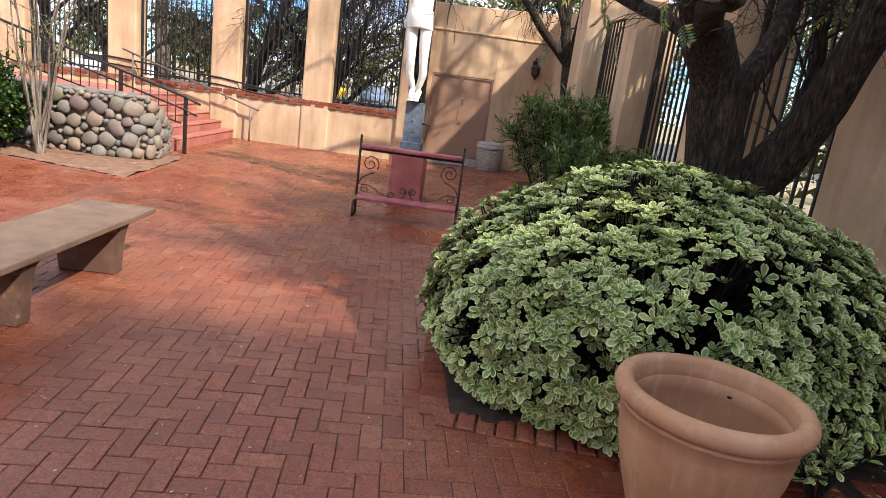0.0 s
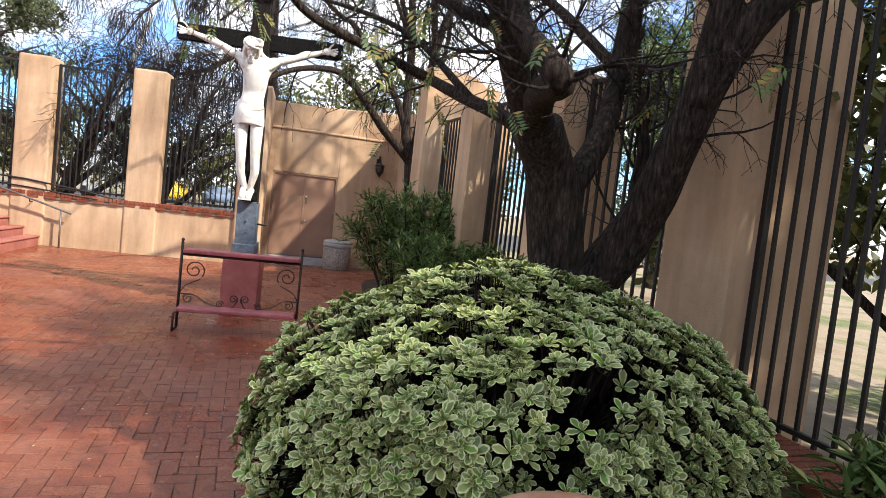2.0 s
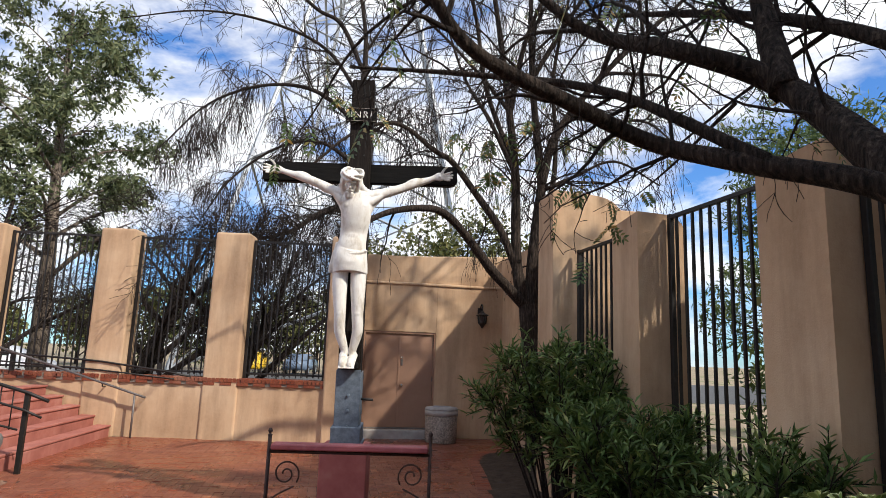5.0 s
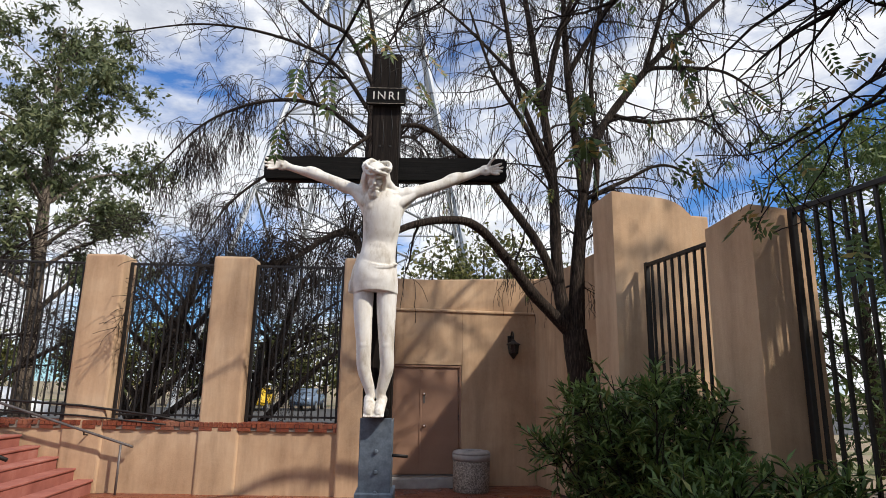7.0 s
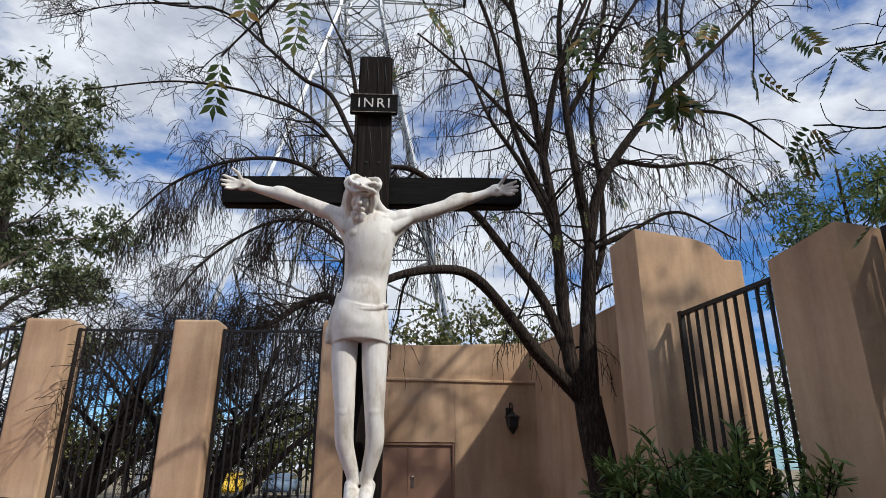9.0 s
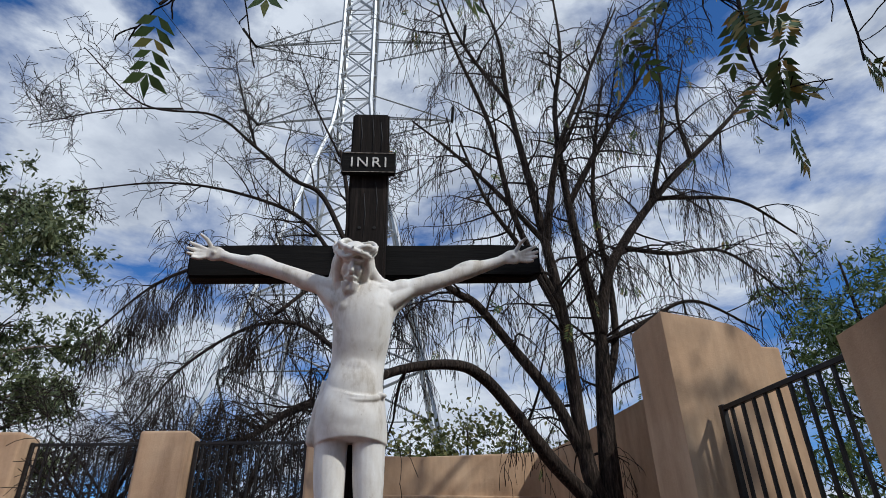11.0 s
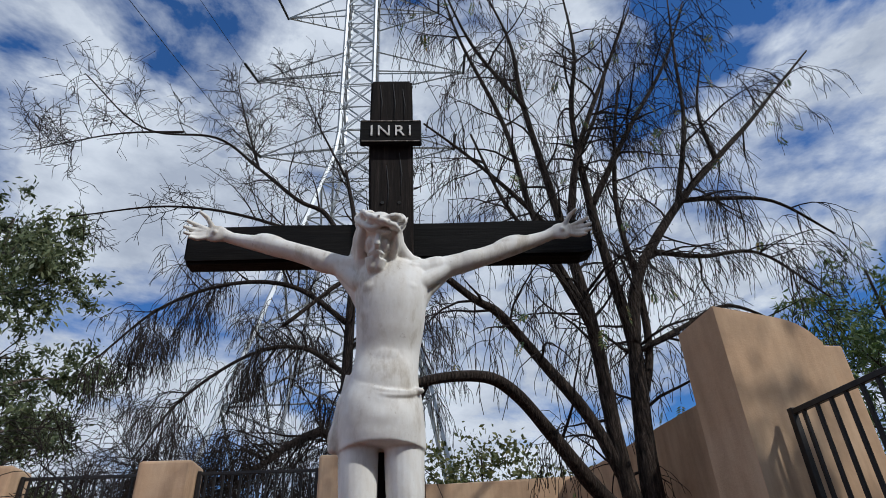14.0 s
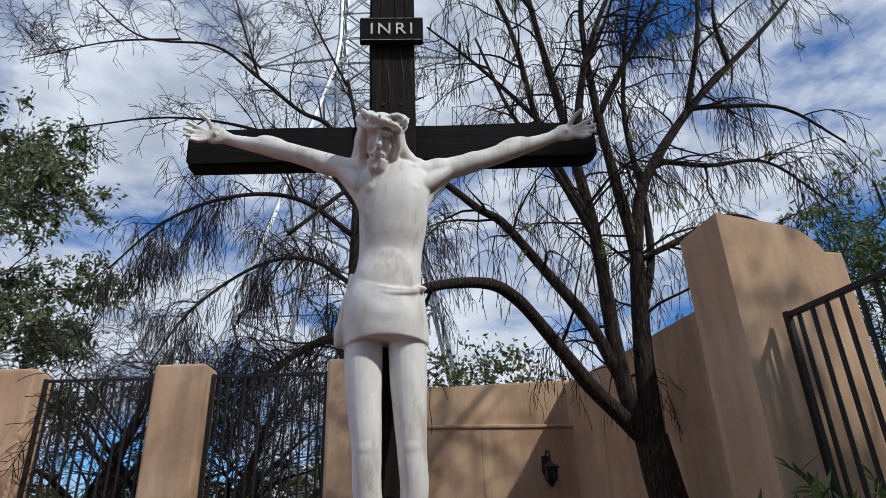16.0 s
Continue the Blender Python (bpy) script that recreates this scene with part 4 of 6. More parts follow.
    for j, (cx, cy, cz, rx, ry) in enumerate(secs):
        v = j / (len(secs) - 1)
        ring = []
        for i in range(n):
            a = 2 * math.pi * i / n
            fold = 0.012 * (0.3 + v) * math.sin(a * 3 - v * 5.5 + 0.6) + 0.011 * math.sin(v * 17 - 5.5 * abs(a - 4.75)) * max(0.0, 1 - abs(a - 4.75) / 0.9) * (0.3 + v)
            ring.append(bm.verts.new((cx + rx * (1 + fold) * math.cos(a), cy + ry * (1 + fold) * math.sin(a), cz - (0.01 + 0.014 * math.cos(2 * a)) * (1 - v) + v * (0.028 * math.sin(a) - 0.024 * math.cos(a)))))
        rings.append(ring)
    for r0_, r1_ in zip(rings, rings[1:]):
        for i in range(n):
            bm.faces.new((r0_[i], r0_[(i + 1) % n], r1_[(i + 1) % n], r1_[i]))
    bm.faces.new(rings[0][::-1])
    bm.faces.new(rings[-1])
    for k in range(2):
        bm_tube(bm, curve_pts([(-0.212, Y - 0.01, 2.085), (-0.17, Y - 0.083, 2.045 - 0.012 * k), (-0.06, Y - 0.129 - 0.004 * k, 2.0 - 0.018 * k), (0.05, Y - 0.104, 1.998 - 0.010 * k), (0.096, Y - 0.03, 2.02)], 5), [0.008] * 3 + [0.0095] * 14 + [0.008] * 4, 10)
    ell(bm, (0.085, Y - 0.065, 2.012), (0.026, 0.02, 0.014))
    for k in range(3):
        bm_tube(bm, curve_pts([(-0.215, Y - 0.015 + 0.02 * k, 2.10), (-0.238 - 0.006 * k, Y - 0.02 + 0.028 * k, 1.97), (-0.256 - 0.008 * k, Y - 0.015 + 0.03 * k, 1.85), (-0.266, Y - 0.01 + 0.03 * k, 1.775 + 0.02 * k)], 5), [0.014] * 4 + [0.021] * 5 + [0.028] * 6 + [0.018], 10)
    # legs
    for sx, x0, x1, x2 in ((-1, -0.165, -0.145, -0.095), (1, 0.022, 0.035, 0.012)):
        P = curve_pts([(x0, Y, 1.86), (x0 + 0.004, Y - 0.02, 1.62), (x1, Y - 0.035, 1.36), (x1 + 0.006, Y - 0.02, 1.18), (x2 - sx * 0.012, Y, 0.99), (x2, Y - 0.01, 0.935)], 5)
        base_r = [0.086, 0.078, 0.06, 0.056, 0.039, 0.038]
        rr = [base_r[min(i // 5, 5)] * (1 - (i % 5) / 5) + base_r[min(i // 5 + 1, 5)] * ((i % 5) / 5) for i in range(len(P))]
        bm_tube(bm, P, rr, 20)
        ell(bm, (x1, Y - 0.062, 1.37), (0.046, 0.036, 0.060))
        ell(bm, (x1 + 0.004, Y + 0.02, 1.22), (0.055, 0.05, 0.12))
        bm_tube(bm, [(x2, Y + 0.03, 0.945), (x2 - sx * 0.01, Y - 0.05, 0.90), (x2 - sx * 0.015, Y - 0.12, 0.845), (x2 - sx * 0.015, Y - 0.15, 0.83)], [0.042, 0.045, 0.042, 0.02], 12)
        for k in range(5):
            bm_tube(bm, [(x2 - sx * 0.015 + (k - 2) * 0.0165, Y - 0.12, 0.84), (x2 - sx * 0.015 + (k - 2) * 0.018, Y - 0.165 + 0.006 * abs(k - 1.5), 0.82)], [0.011, 0.008], 8)
    me = bpy.data.meshes.new("statue")
    bmesh.ops.recalc_face_normals(bm, faces=bm.faces)
    bm.to_mesh(me)
    bm.free()
    ob = link_mesh("statue", me, M_STATUE, None, "", True)
    r = ob.modifiers.new("union", "REMESH")
    r.mode, r.voxel_size, r.use_smooth_shade = "VOXEL", 0.0055, True
    sm = ob.modifiers.new("soften", "SMOOTH")
    sm.factor, sm.iterations = 0.5, 3
    ob.matrix_basis = CROSS @ Matrix.Translation((0.042, 0, 0))
    return tagged(ob, "white painted plaster figure with outstretched arms on the cross", "statue")


statue()

# ---- kneeler ----
def spiral(c, r0, r1, a0, turns, y=0.0, n=26):
    return [(c[0] + (r0 + (r1 - r0) * i / n) * math.cos(a0 + turns * 2 * math.pi * i / n), y, c[1] + (r0 + (r1 - r0) * i / n) * math.sin(a0 + turns * 2 * math.pi * i / n)) for i in range(n + 1)]


kneeler = thing("kneeler", "wrought-iron prayer kneeler with faded red padded boards", "kneeler", (-0.175, 8.55, 0), rz=-6.5)
KW = 0.67
for sx in (-1, 1):
    for nm, y0 in (("post", 0.0),):
        iron_tube([(sx * KW, 0, 0.0), (sx * KW, 0, 0.99)], 0.0165, "post", kneeler, M_RUST, 4)
    part("finial", moved(lathe([(0.0, 0.06), (0.012, 0.055), (0.02, 0.035), (0.014, 0.02), (0.008, 0.012), (0.02, 0.006), (0.02, 0.0)], 12), Matrix.Translation((sx * KW, 0, 0.985))), M_RUST, kneeler, "", True)
    iron_tube([(sx * KW, 0.0, 0.015), (sx * KW, -0.14, 0.012), (sx * KW, -0.16, 0.004)], 0.013, "foot", kneeler, M_RUST, 4)
    iron_tube([(sx * KW, 0.0, 0.20), (sx * KW, -0.2, 0.20), (sx * KW, -0.21, 0.0)], 0.013, "leg", kneeler, M_RUST, 4)
    big = [(sx * p[0], p[1], p[2]) for p in spiral((0.52, 0.68), 0.022, 0.115, 0.0, 1.6)][::-1]
    small = [(sx * p[0], p[1], p[2]) for p in spiral((0.565, 0.345), 0.014, 0.06, -0.5, 1.4)]
    iron_tube(curve_pts([(sx * 0.655, 0, 0.42), (sx * 0.60, 0, 0.5), (sx * 0.45, 0, 0.58)], 5) , 0.0075, "scroll_stem", kneeler, M_RUST, 5)
    iron_tube(big, 0.0075, "scroll", kneeler, M_RUST, 5)
    iron_tube(small, 0.0075, "scroll", kneeler, M_RUST, 5)
    iron_tube(curve_pts([(sx * 0.655, 0, 0.40), (sx * 0.5, 0, 0.39), (sx * 0.36, 0, 0.31), (sx * 0.2, 0, 0.275)], 5), 0.0075, "scroll_stem", kneeler, M_RUST, 5)
    iron_tube([(sx * p[0], p[1], p[2]) for p in spiral((0.215, 0.305), 0.012, 0.045, 0.4, 1.4)], 0.007, "scroll", kneeler, M_RUST, 5)
    iron_tube([(sx * p[0], p[1], p[2]) for p in spiral((0.065, 0.375), 0.014, 0.055, 1.2, 1.5)], 0.007, "scroll", kneeler, M_RUST, 5)
    iron_tube(curve_pts([(sx * 0.02, 0, 0.40), (sx * 0.05, 0, 0.30), (sx * 0.13, 0, 0.235)], 5), 0.007, "scroll_stem", kneeler, M_RUST, 5)
iron_tube([(-KW, 0, 0.215), (KW, 0, 0.215)], 0.014, "lower_rail", kneeler, M_RUST, 4)
iron_tube([(-KW, 0, 0.855), (KW, 0, 0.855)], 0.014, "upper_rail", kneeler, M_RUST, 4)
part("arm_rest", box(-KW + 0.02, -0.06, 0.872, KW - 0.02, 0.10, 0.922, 0.014, 3), M_PINK, kneeler, "faded red padded arm rest")
part("kneeling_board", box(-KW + 0.02, -0.23, 0.228, KW - 0.02, 0.03, 0.272, 0.014, 3), M_PINK, kneeler, "faded red padded kneeling board")

# ---- bench ----
bench = thing("bench", "brown concrete garden bench with two tapered legs", "bench", (-2.70, 4.73, 0), rz=-4)
bm = box(-0.30, -1.02, 0.405, 0.30, 1.02, 0.45, 0.008, 2)
part("seat", bm, M_BENCH, bench)
for sy in (-1, 1):
    bm = bmesh.new()
    prof = [(-0.265, 0.405), (0.265, 0.405), (0.235, 0.25), (0.215, 0.0), (-0.215, 0.0), (-0.235, 0.25)]
    a = [bm.verts.new((x, sy * 0.56 - 0.06, z)) for x, z in prof]
    b = [bm.verts.new((x * (1.0 if z < 0.3 else 1.03), sy * 0.56 + 0.06, z)) for x, z in prof]
    bm.faces.new(a)
    bm.faces.new(b[::-1])
    for i in range(6):
        bm.faces.new((a[i], b[i], b[(i + 1) % 6], a[(i + 1) % 6]))
    bmesh.ops.bevel(bm, geom=bm.edges[:], offset=0.008, segments=2, affect="EDGES")
    part("leg", bm, M_LEG, bench, "worn concrete leg with flaking brown paint")
    for e in (-1, 1):
        bm = prism([(-0.24, sy * 0.56 + e * 0.06), (0.24, sy * 0.56 + e * 0.06), (0.24, sy * 0.56 + e * 0.16), (-0.24, sy * 0.56 + e * 0.16)], 0.33, 0.403)
        for v in bm.verts:
            if v.co.z < 0.35 and abs(v.co.y - sy * 0.56) > 0.1:
                v.co.z = 0.395
        part("bracket", bm, M_LEG, bench)

# ---- pot ----
pot = thing("clay_pot", "large empty terracotta pot with a thick rolled rim", "plant pot", (0.985, 2.69, 0))
part("body", lathe([(0.0, 0.0), (0.20, 0.0), (0.215, 0.01), (0.25, 0.09), (0.30, 0.24), (0.335, 0.38), (0.350, 0.49), (0.352, 0.545), (0.362, 0.552), (0.362, 0.566), (0.352, 0.572),
                     (0.30, 0.575), (0.318, 0.50), (0.315, 0.40), (0.27, 0.22), (0.21, 0.1), (0.0, 0.09)], 72), M_CLAY, pot, "", True)
prof = []
for i in range(17):
    a = math.pi * (-0.5 + 1.5 * i / 16)
    prof.append((0.352 + 0.042 * math.cos(a) * (1.0 if math.cos(a) > 0 else 0.9), 0.618 + 0.044 * math.sin(a)))
part("rim", lathe([(0.31, 0.574)] + prof + [(0.306, 0.60), (0.31, 0.574)], 72), M_CLAY, pot, "", True)
for ang, z in ((2.45, 0.545), (0.8, 0.53)):
    iron_tube([(0.318 * math.cos(ang), 0.318 * math.sin(ang), z), (0.31 * math.cos(ang), 0.31 * math.sin(ang), z)], 0.012, "drip_hole", pot, M_TYRE, 8)
soil = bmesh.new()
bmesh.ops.create_circle(soil, cap_ends=True, segments=40, radius=0.25)
bmesh.ops.translate(soil, vec=(0, 0, 0.17), verts=soil.verts)
part("soil", soil, M_SOIL, pot, "dark dry soil")

# ---- handrails ----
rail_l = thing("stair_railing", "black iron stair railing with thin balusters beside the stone wall", "railing")


def rz_at(x):
    return 1.02 + (x + 4.22) * -0.285


iron_tube([(-3.95, 12.25, rz_at(-3.95) - 0.03), (-4.22, 12.25, rz_at(-4.22)), (-7.6, 12.35, rz_at(-7.6))], 0.022, "top_rail", rail_l)
iron_tube([(-4.0, 12.22, rz_at(-4.0) - 0.25), (-4.22, 12.22, rz_at(-4.22) - 0.22), (-6.7, 12.3, rz_at(-6.7) - 0.22)], 0.016, "hand_rail", rail_l)
iron_tube([(-4.3, 12.3, rz_at(-4.3) - 0.5), (-7.6, 12.38, rz_at(-7.6) - 0.62)], 0.014, "lower_rail", rail_l)
for x, zb in ((-4.22, 0.0), (-5.35, 0.6), (-6.55, 0.86), (-7.55, 0.86)):
    part("post", box(x - 0.03, 12.25, zb - 0.05, x + 0.03, 12.31, rz_at(x) + 0.01, 0.004), M_IRON, rail_l)
for k in range(22):
    x = -4.4 - 0.15 * k
    if min(abs(x + 5.35), abs(x + 6.55), abs(x + 7.55)) > 0.05:
        iron_tube([(x, 12.3, rz_at(x) - 0.53 - 0.03 * k / 10), (x, 12.3, rz_at(x))], 0.008, "baluster", rail_l, None, 4)
rail_r = thing("handrail", "grey steel handrail on two posts along the stucco wall", "handrail")
iron_tube([(-3.66, 15.72, 0.73), (-3.8, 15.73, 0.775), (-6.85, 15.98, 1.72)], 0.021, "rail", rail_r, M_STEEL)
iron_tube([(-3.85, 15.73, -0.02), (-3.85, 15.73, 0.77)], 0.019, "post", rail_r, M_STEEL)
iron_tube([(-6.62, 15.97, 0.84), (-6.62, 15.97, 1.64)], 0.019, "post", rail_r, M_STEEL)
for x, y, z in ((-4.45, 15.79, 0.97), (-5.3, 15.86, 1.235)):
    iron_tube([(x, y, z), (x, y + 0.02, z - 0.06), (x, y + 0.18, z - 0.07)], 0.012, "bracket", rail_r, M_IRON)
rail_w = thing("wall_rail", "black iron handrail on brackets above the brick cap", "handrail")
iron_tube([(-2.9, 15.72, 1.13), (-3.4, 15.8, 1.22), (-4.6, 15.98, 1.36), (-7.4, 16.28, 1.52)], 0.019, "rail", rail_w)
iron_tube([(-3.2, 15.76, 1.08), (-4.6, 15.98, 1.20), (-7.4, 16.28, 1.36)], 0.015, "rail", rail_w)
for x in (-3.5, -4.9, -6.2):
    part("bracket", box(x - 0.035, 15.85 - (x + 3.5) * 0.13, 1.10, x + 0.035, 15.93 - (x + 3.5) * 0.13, 1.35 - (x + 3.5) * 0.04, 0.006), M_IRON, rail_w)

# ---- plants ----
def leaf_shape(width, length, cup=0.08):
    """Outline of a leaf along +y with its fold: points and faces."""
    v = [(0, 0, 0), (-0.34 * width, 0.36 * length, cup * length), (0, 0.40 * length, 0.02 * length), (0.34 * width, 0.36 * length, cup * length),
         (-0.52 * width, 0.72 * length, cup * length), (0, 0.74 * length, 0.03 * length), (0.52 * width, 0.72 * length, cup * length),
         (-0.26 * width, 0.96 * length, 0.0), (0.26 * width, 0.96 * length, 0.0), (0, 1.02 * length, -0.03 * length)]
    f = [(0, 2, 1), (0, 3, 2), (1, 2, 5, 4), (2, 3, 6, 5), (4, 5, 9, 7), (5, 6, 8, 9)]
    uv = [0.3, 0.9, 0, 0.9, 1, 0, 1, 0.95, 0.95, 0.8]
    return [Vector(p) for p in v], f, uv


def simple_leaf(width, length):
    v = [(0, 0, 0), (-0.5 * width, 0.45 * length, 0.05 * length), (0, length, -0.08 * length), (0.5 * width, 0.45 * length, 0.05 * length)]
    return [Vector(p) for p in v], [(0, 3, 2, 1)], [0, 1, 0, 1]


class Leaves:
    """Many leaves in one mesh, with a uv that runs from midrib to margin."""

    def __init__(self):
        self.v, self.f, self.u = [], [], []

    def add(self, shape, origin, direction, up, scale=1.0):
        pv, pf, pu = shape
        d = Vector(direction).normalized()
        x = d.cross(Vector(up))
        if x.length < 1e-4:
            x = Vector((1, 0, 0))
        x.normalize()
        z = x.cross(d)
        n = len(self.v)
        o = Vector(origin)
        self.v.extend(o + (x * p.x + d * p.y + z * p.z) * scale for p in pv)
        self.u.extend(pu)
        self.f.extend(tuple(n + i for i in q) for q in pf)

    def obj(self, name, mat, parent, label="", kind="stuff"):
        me = bpy.data.meshes.new(name)
        me.from_pydata([tuple(v) for v in self.v], [], self.f)
        uvl = me.uv_layers.new(name="UVMap")
        idx = np.zeros(len(me.loops), dtype=np.int32)
        me.loops.foreach_get("vertex_index", idx)
        u = np.array(self.u)[idx]
        uvl.data.foreach_set("uv", np.stack([u, u], 1).ravel())
        ob = link_mesh(name, me, mat, parent, label, True)
        return tagged(ob, kind=kind)


def rand_dir(r, zmin=-1.0):
    while True:
        d = Vector((r.gauss(0, 1), r.gauss(0, 1), r.gauss(0, 1)))
        if d.length > 0.01:
            d.normalize()
            if d.z >= zmin:
                return d


# variegated bush
bush = thing("bush", "dense rounded bush of cream-edged variegated leaves", "bush", (1.40, 4.22, 0.0))
r = random.Random(3)
BR = Vector((1.38, 1.16, 0.86))
whorl = [leaf_shape(0.029 * k, 0.056 * k) for k in (0.8, 1.0, 1.15)]
LV = Leaves()
stems = Soup()
cnt = 0
while cnt < 5200:
    d = rand_dir(r, -0.72)
    bumpy = 1.0 + 0.10 * noise.noise(d * 2.3) + 0.05 * noise.noise(d * 6.0)
    hole = noise.noise(d * 3.1 + Vector((4, 1, 2)))
    if hole > 0.37 and r.random() < 0.85:
        continue
    side = 1.0 + 0.06 * (1 - abs(d.z)) + 0.16 * max(0.0, -d.z)
    depth = r.choice((1.0, 1.0, 1.0, 0.95, 0.88, 0.8))
    p = Vector((d.x * BR.x * side, d.y * BR.y * side, 0.52 + d.z * BR.z))
    p = Vector((p.x * bumpy * depth, p.y * bumpy * depth, 0.52 + (p.z - 0.52) * bumpy * depth))
    if p.z < 0.03 or math.hypot(p.x + 0.415, p.y + 1.53) < 0.46:
        continue
    n = Vector((d.x / BR.x, d.y / BR.y, d.z / BR.z)).normalized()
    ax = (n * 0.8 + Vector((0, 0, 0.55)) + rand_dir(r) * 0.35).normalized()
    t1 = ax.cross(rand_dir(r)).normalized()
    t2 = ax.cross(t1)
    m = r.choice((5, 6, 7, 8))
    sc = r.uniform(0.75, 1.25)
    for k in range(m):
        a = 2 * math.pi * k / m + r.uniform(-0.25, 0.25)
        out = t1 * math.cos(a) + t2 * math.sin(a)
        LV.add(r.choice(whorl), p + out * 0.004, out * 0.86 + ax * r.uniform(0.15, 0.65), ax, sc * r.uniform(0.8, 1.1))
    for k in range(3):
        a = r.uniform(0, 6.28)
        out = t1 * math.cos(a) + t2 * math.sin(a)
        LV.add(whorl[0], p, out * 0.45 + ax * 0.9, out * -1, sc * 0.8)
    stems.tube([p - ax * 0.16 * r.uniform(0.8, 1.6) - n * 0.1, p - ax * 0.05, p], [0.006, 0.004, 0.003], 4, False)
    cnt += 1
for k in range(170):
    d = rand_dir(r, -0.1)
    e = Vector((d.x * BR.x * 0.88, d.y * BR.y * 0.88, 0.55 + d.z * BR.z * 0.88))
    stems.tube(curve_pts([(d.x * 0.12, d.y * 0.12, 0.0), (e.x * 0.45, e.y * 0.45, 0.35 + 0.3 * d.z), tuple(e)], 4), [0.02, 0.018, 0.016, 0.013, 0.011, 0.009, 0.008, 0.006, 0.004], 5, False)
tagged(stems.obj("twig_mass", M_TWIG, bush, "brown inner stems"), kind="stuff")
LV.obj("foliage", M_LEAF_VAR, bush, "cream-edged variegated leaves in whorls")


def leafy_shrub(name, label, category, loc, stems_n, height, spread, leaf_sh, mat, per, seed, lean=(0, 0), tip=0.45, bark_mat=None, twigs=9, flat=False):
    """Many arching stems from one base, set with leaves towards their ends."""
    rr = random.Random(seed)
    t = thing(name, label, category, loc)
    sp, lv = Soup(), Leaves()
    for k in range(stems_n):
        a = rr.uniform(0, 2 * math.pi)
        s = math.sqrt(rr.random())
        h = height * (rr.uniform(0.70, 1.0) * (1.02 - 0.10 * s) if flat else rr.uniform(0.55, 1.0) * (1.12 - 0.35 * s))
        e = Vector((math.cos(a) * s * spread[0] + lean[0], math.sin(a) * s * spread[1] + lean[1], h))
        b = Vector((math.cos(a) * 0.25 * s * spread[0], math.sin(a) * 0.25 * s * spread[1], 0))
        P = curve_pts([b, b.lerp(e, 0.5) + Vector((0, 0, h * 0.13)), e], 5)
        sp.tube(P, [0.014 - 0.011 * i / (len(P) - 1) for i in range(len(P))], 5, False)
        for w in range(twigs):
            u = rr.uniform(1 - tip, 1.0)
            o = P[min(int(u * (len(P) - 1)), len(P) - 1)]
            dd = (rand_dir(rr) + Vector((0, 0, 0.55)) + (e - b).normalized() * 0.4).normalized()
            ln = rr.uniform(0.12, 0.34)
            q = o + dd * ln
            sp.tube([o, o.lerp(q, 0.5) + Vector((0, 0, 0.015)), q], [0.005, 0.004, 0.002], 4, False)
            for i in range(per):
                f_ = (i + 0.5) / per
                ll = o.lerp(q, 0.25 + 0.75 * f_)
                ld = (dd * 0.75 + rand_dir(rr) * 0.75).normalized()
                lv.add(leaf_sh, ll, ld, Vector((0, 0, 1)) + rand_dir(rr) * 0.4, rr.uniform(0.7, 1.15))
    tagged(sp.obj("twig_mass", bark_mat or M_TWIG, t, "thin brown stems"), kind="stuff")
    lv.obj("foliage", mat, t)
    return t


leafy_shrub("shrub", "tall green shrub of narrow leaves in front of the fence", "shrub", (2.12, 9.6, 0.0), 46, 1.93, (1.0, 0.95), simple_leaf(0.027, 0.125), M_LEAF_OLE, 13, 11, tip=0.62, twigs=18, flat=True)
leafy_shrub("shrub", "green shrub of narrow leaves spreading low by the fence", "shrub", (2.2, 8.1, 0.0), 34, 1.35, (0.72, 0.85), simple_leaf(0.027, 0.125), M_LEAF_OLE, 13, 12, tip=0.65, twigs=16, flat=True)
leafy_shrub("shrub", "small dark green shrub at the foot of the pier", "shrub", (2.35, 6.6, 0.0), 22, 1.35, (0.35, 0.5), simple_leaf(0.026, 0.12), M_LEAF_OLE, 10, 13, twigs=10)
leafy_shrub("shrub", "low green plant with narrow leaves beside the brick cap", "shrub", (2.62, 2.75, 0.0), 14, 0.95, (0.3, 0.4), simple_leaf(0.03, 0.16), M_LEAF_OLE, 9, 14, twigs=6)
leafy_shrub("seedling", "small variegated seedling growing in bare soil", "plant", (1.75, 2.9, 0.0), 7, 0.26, (0.12, 0.12), leaf_shape(0.03, 0.06), M_LEAF_VAR, 7, 15, twigs=3)
leafy_shrub("hedge_bush", "dark green broad-leaved bush beside the stone wall", "bush", (-6.5, 10.5, 0.0), 80, 1.45, (0.62, 0.5), leaf_shape(0.05, 0.085), M_LEAF_HEDGE, 9, 16, tip=0.75, twigs=12)
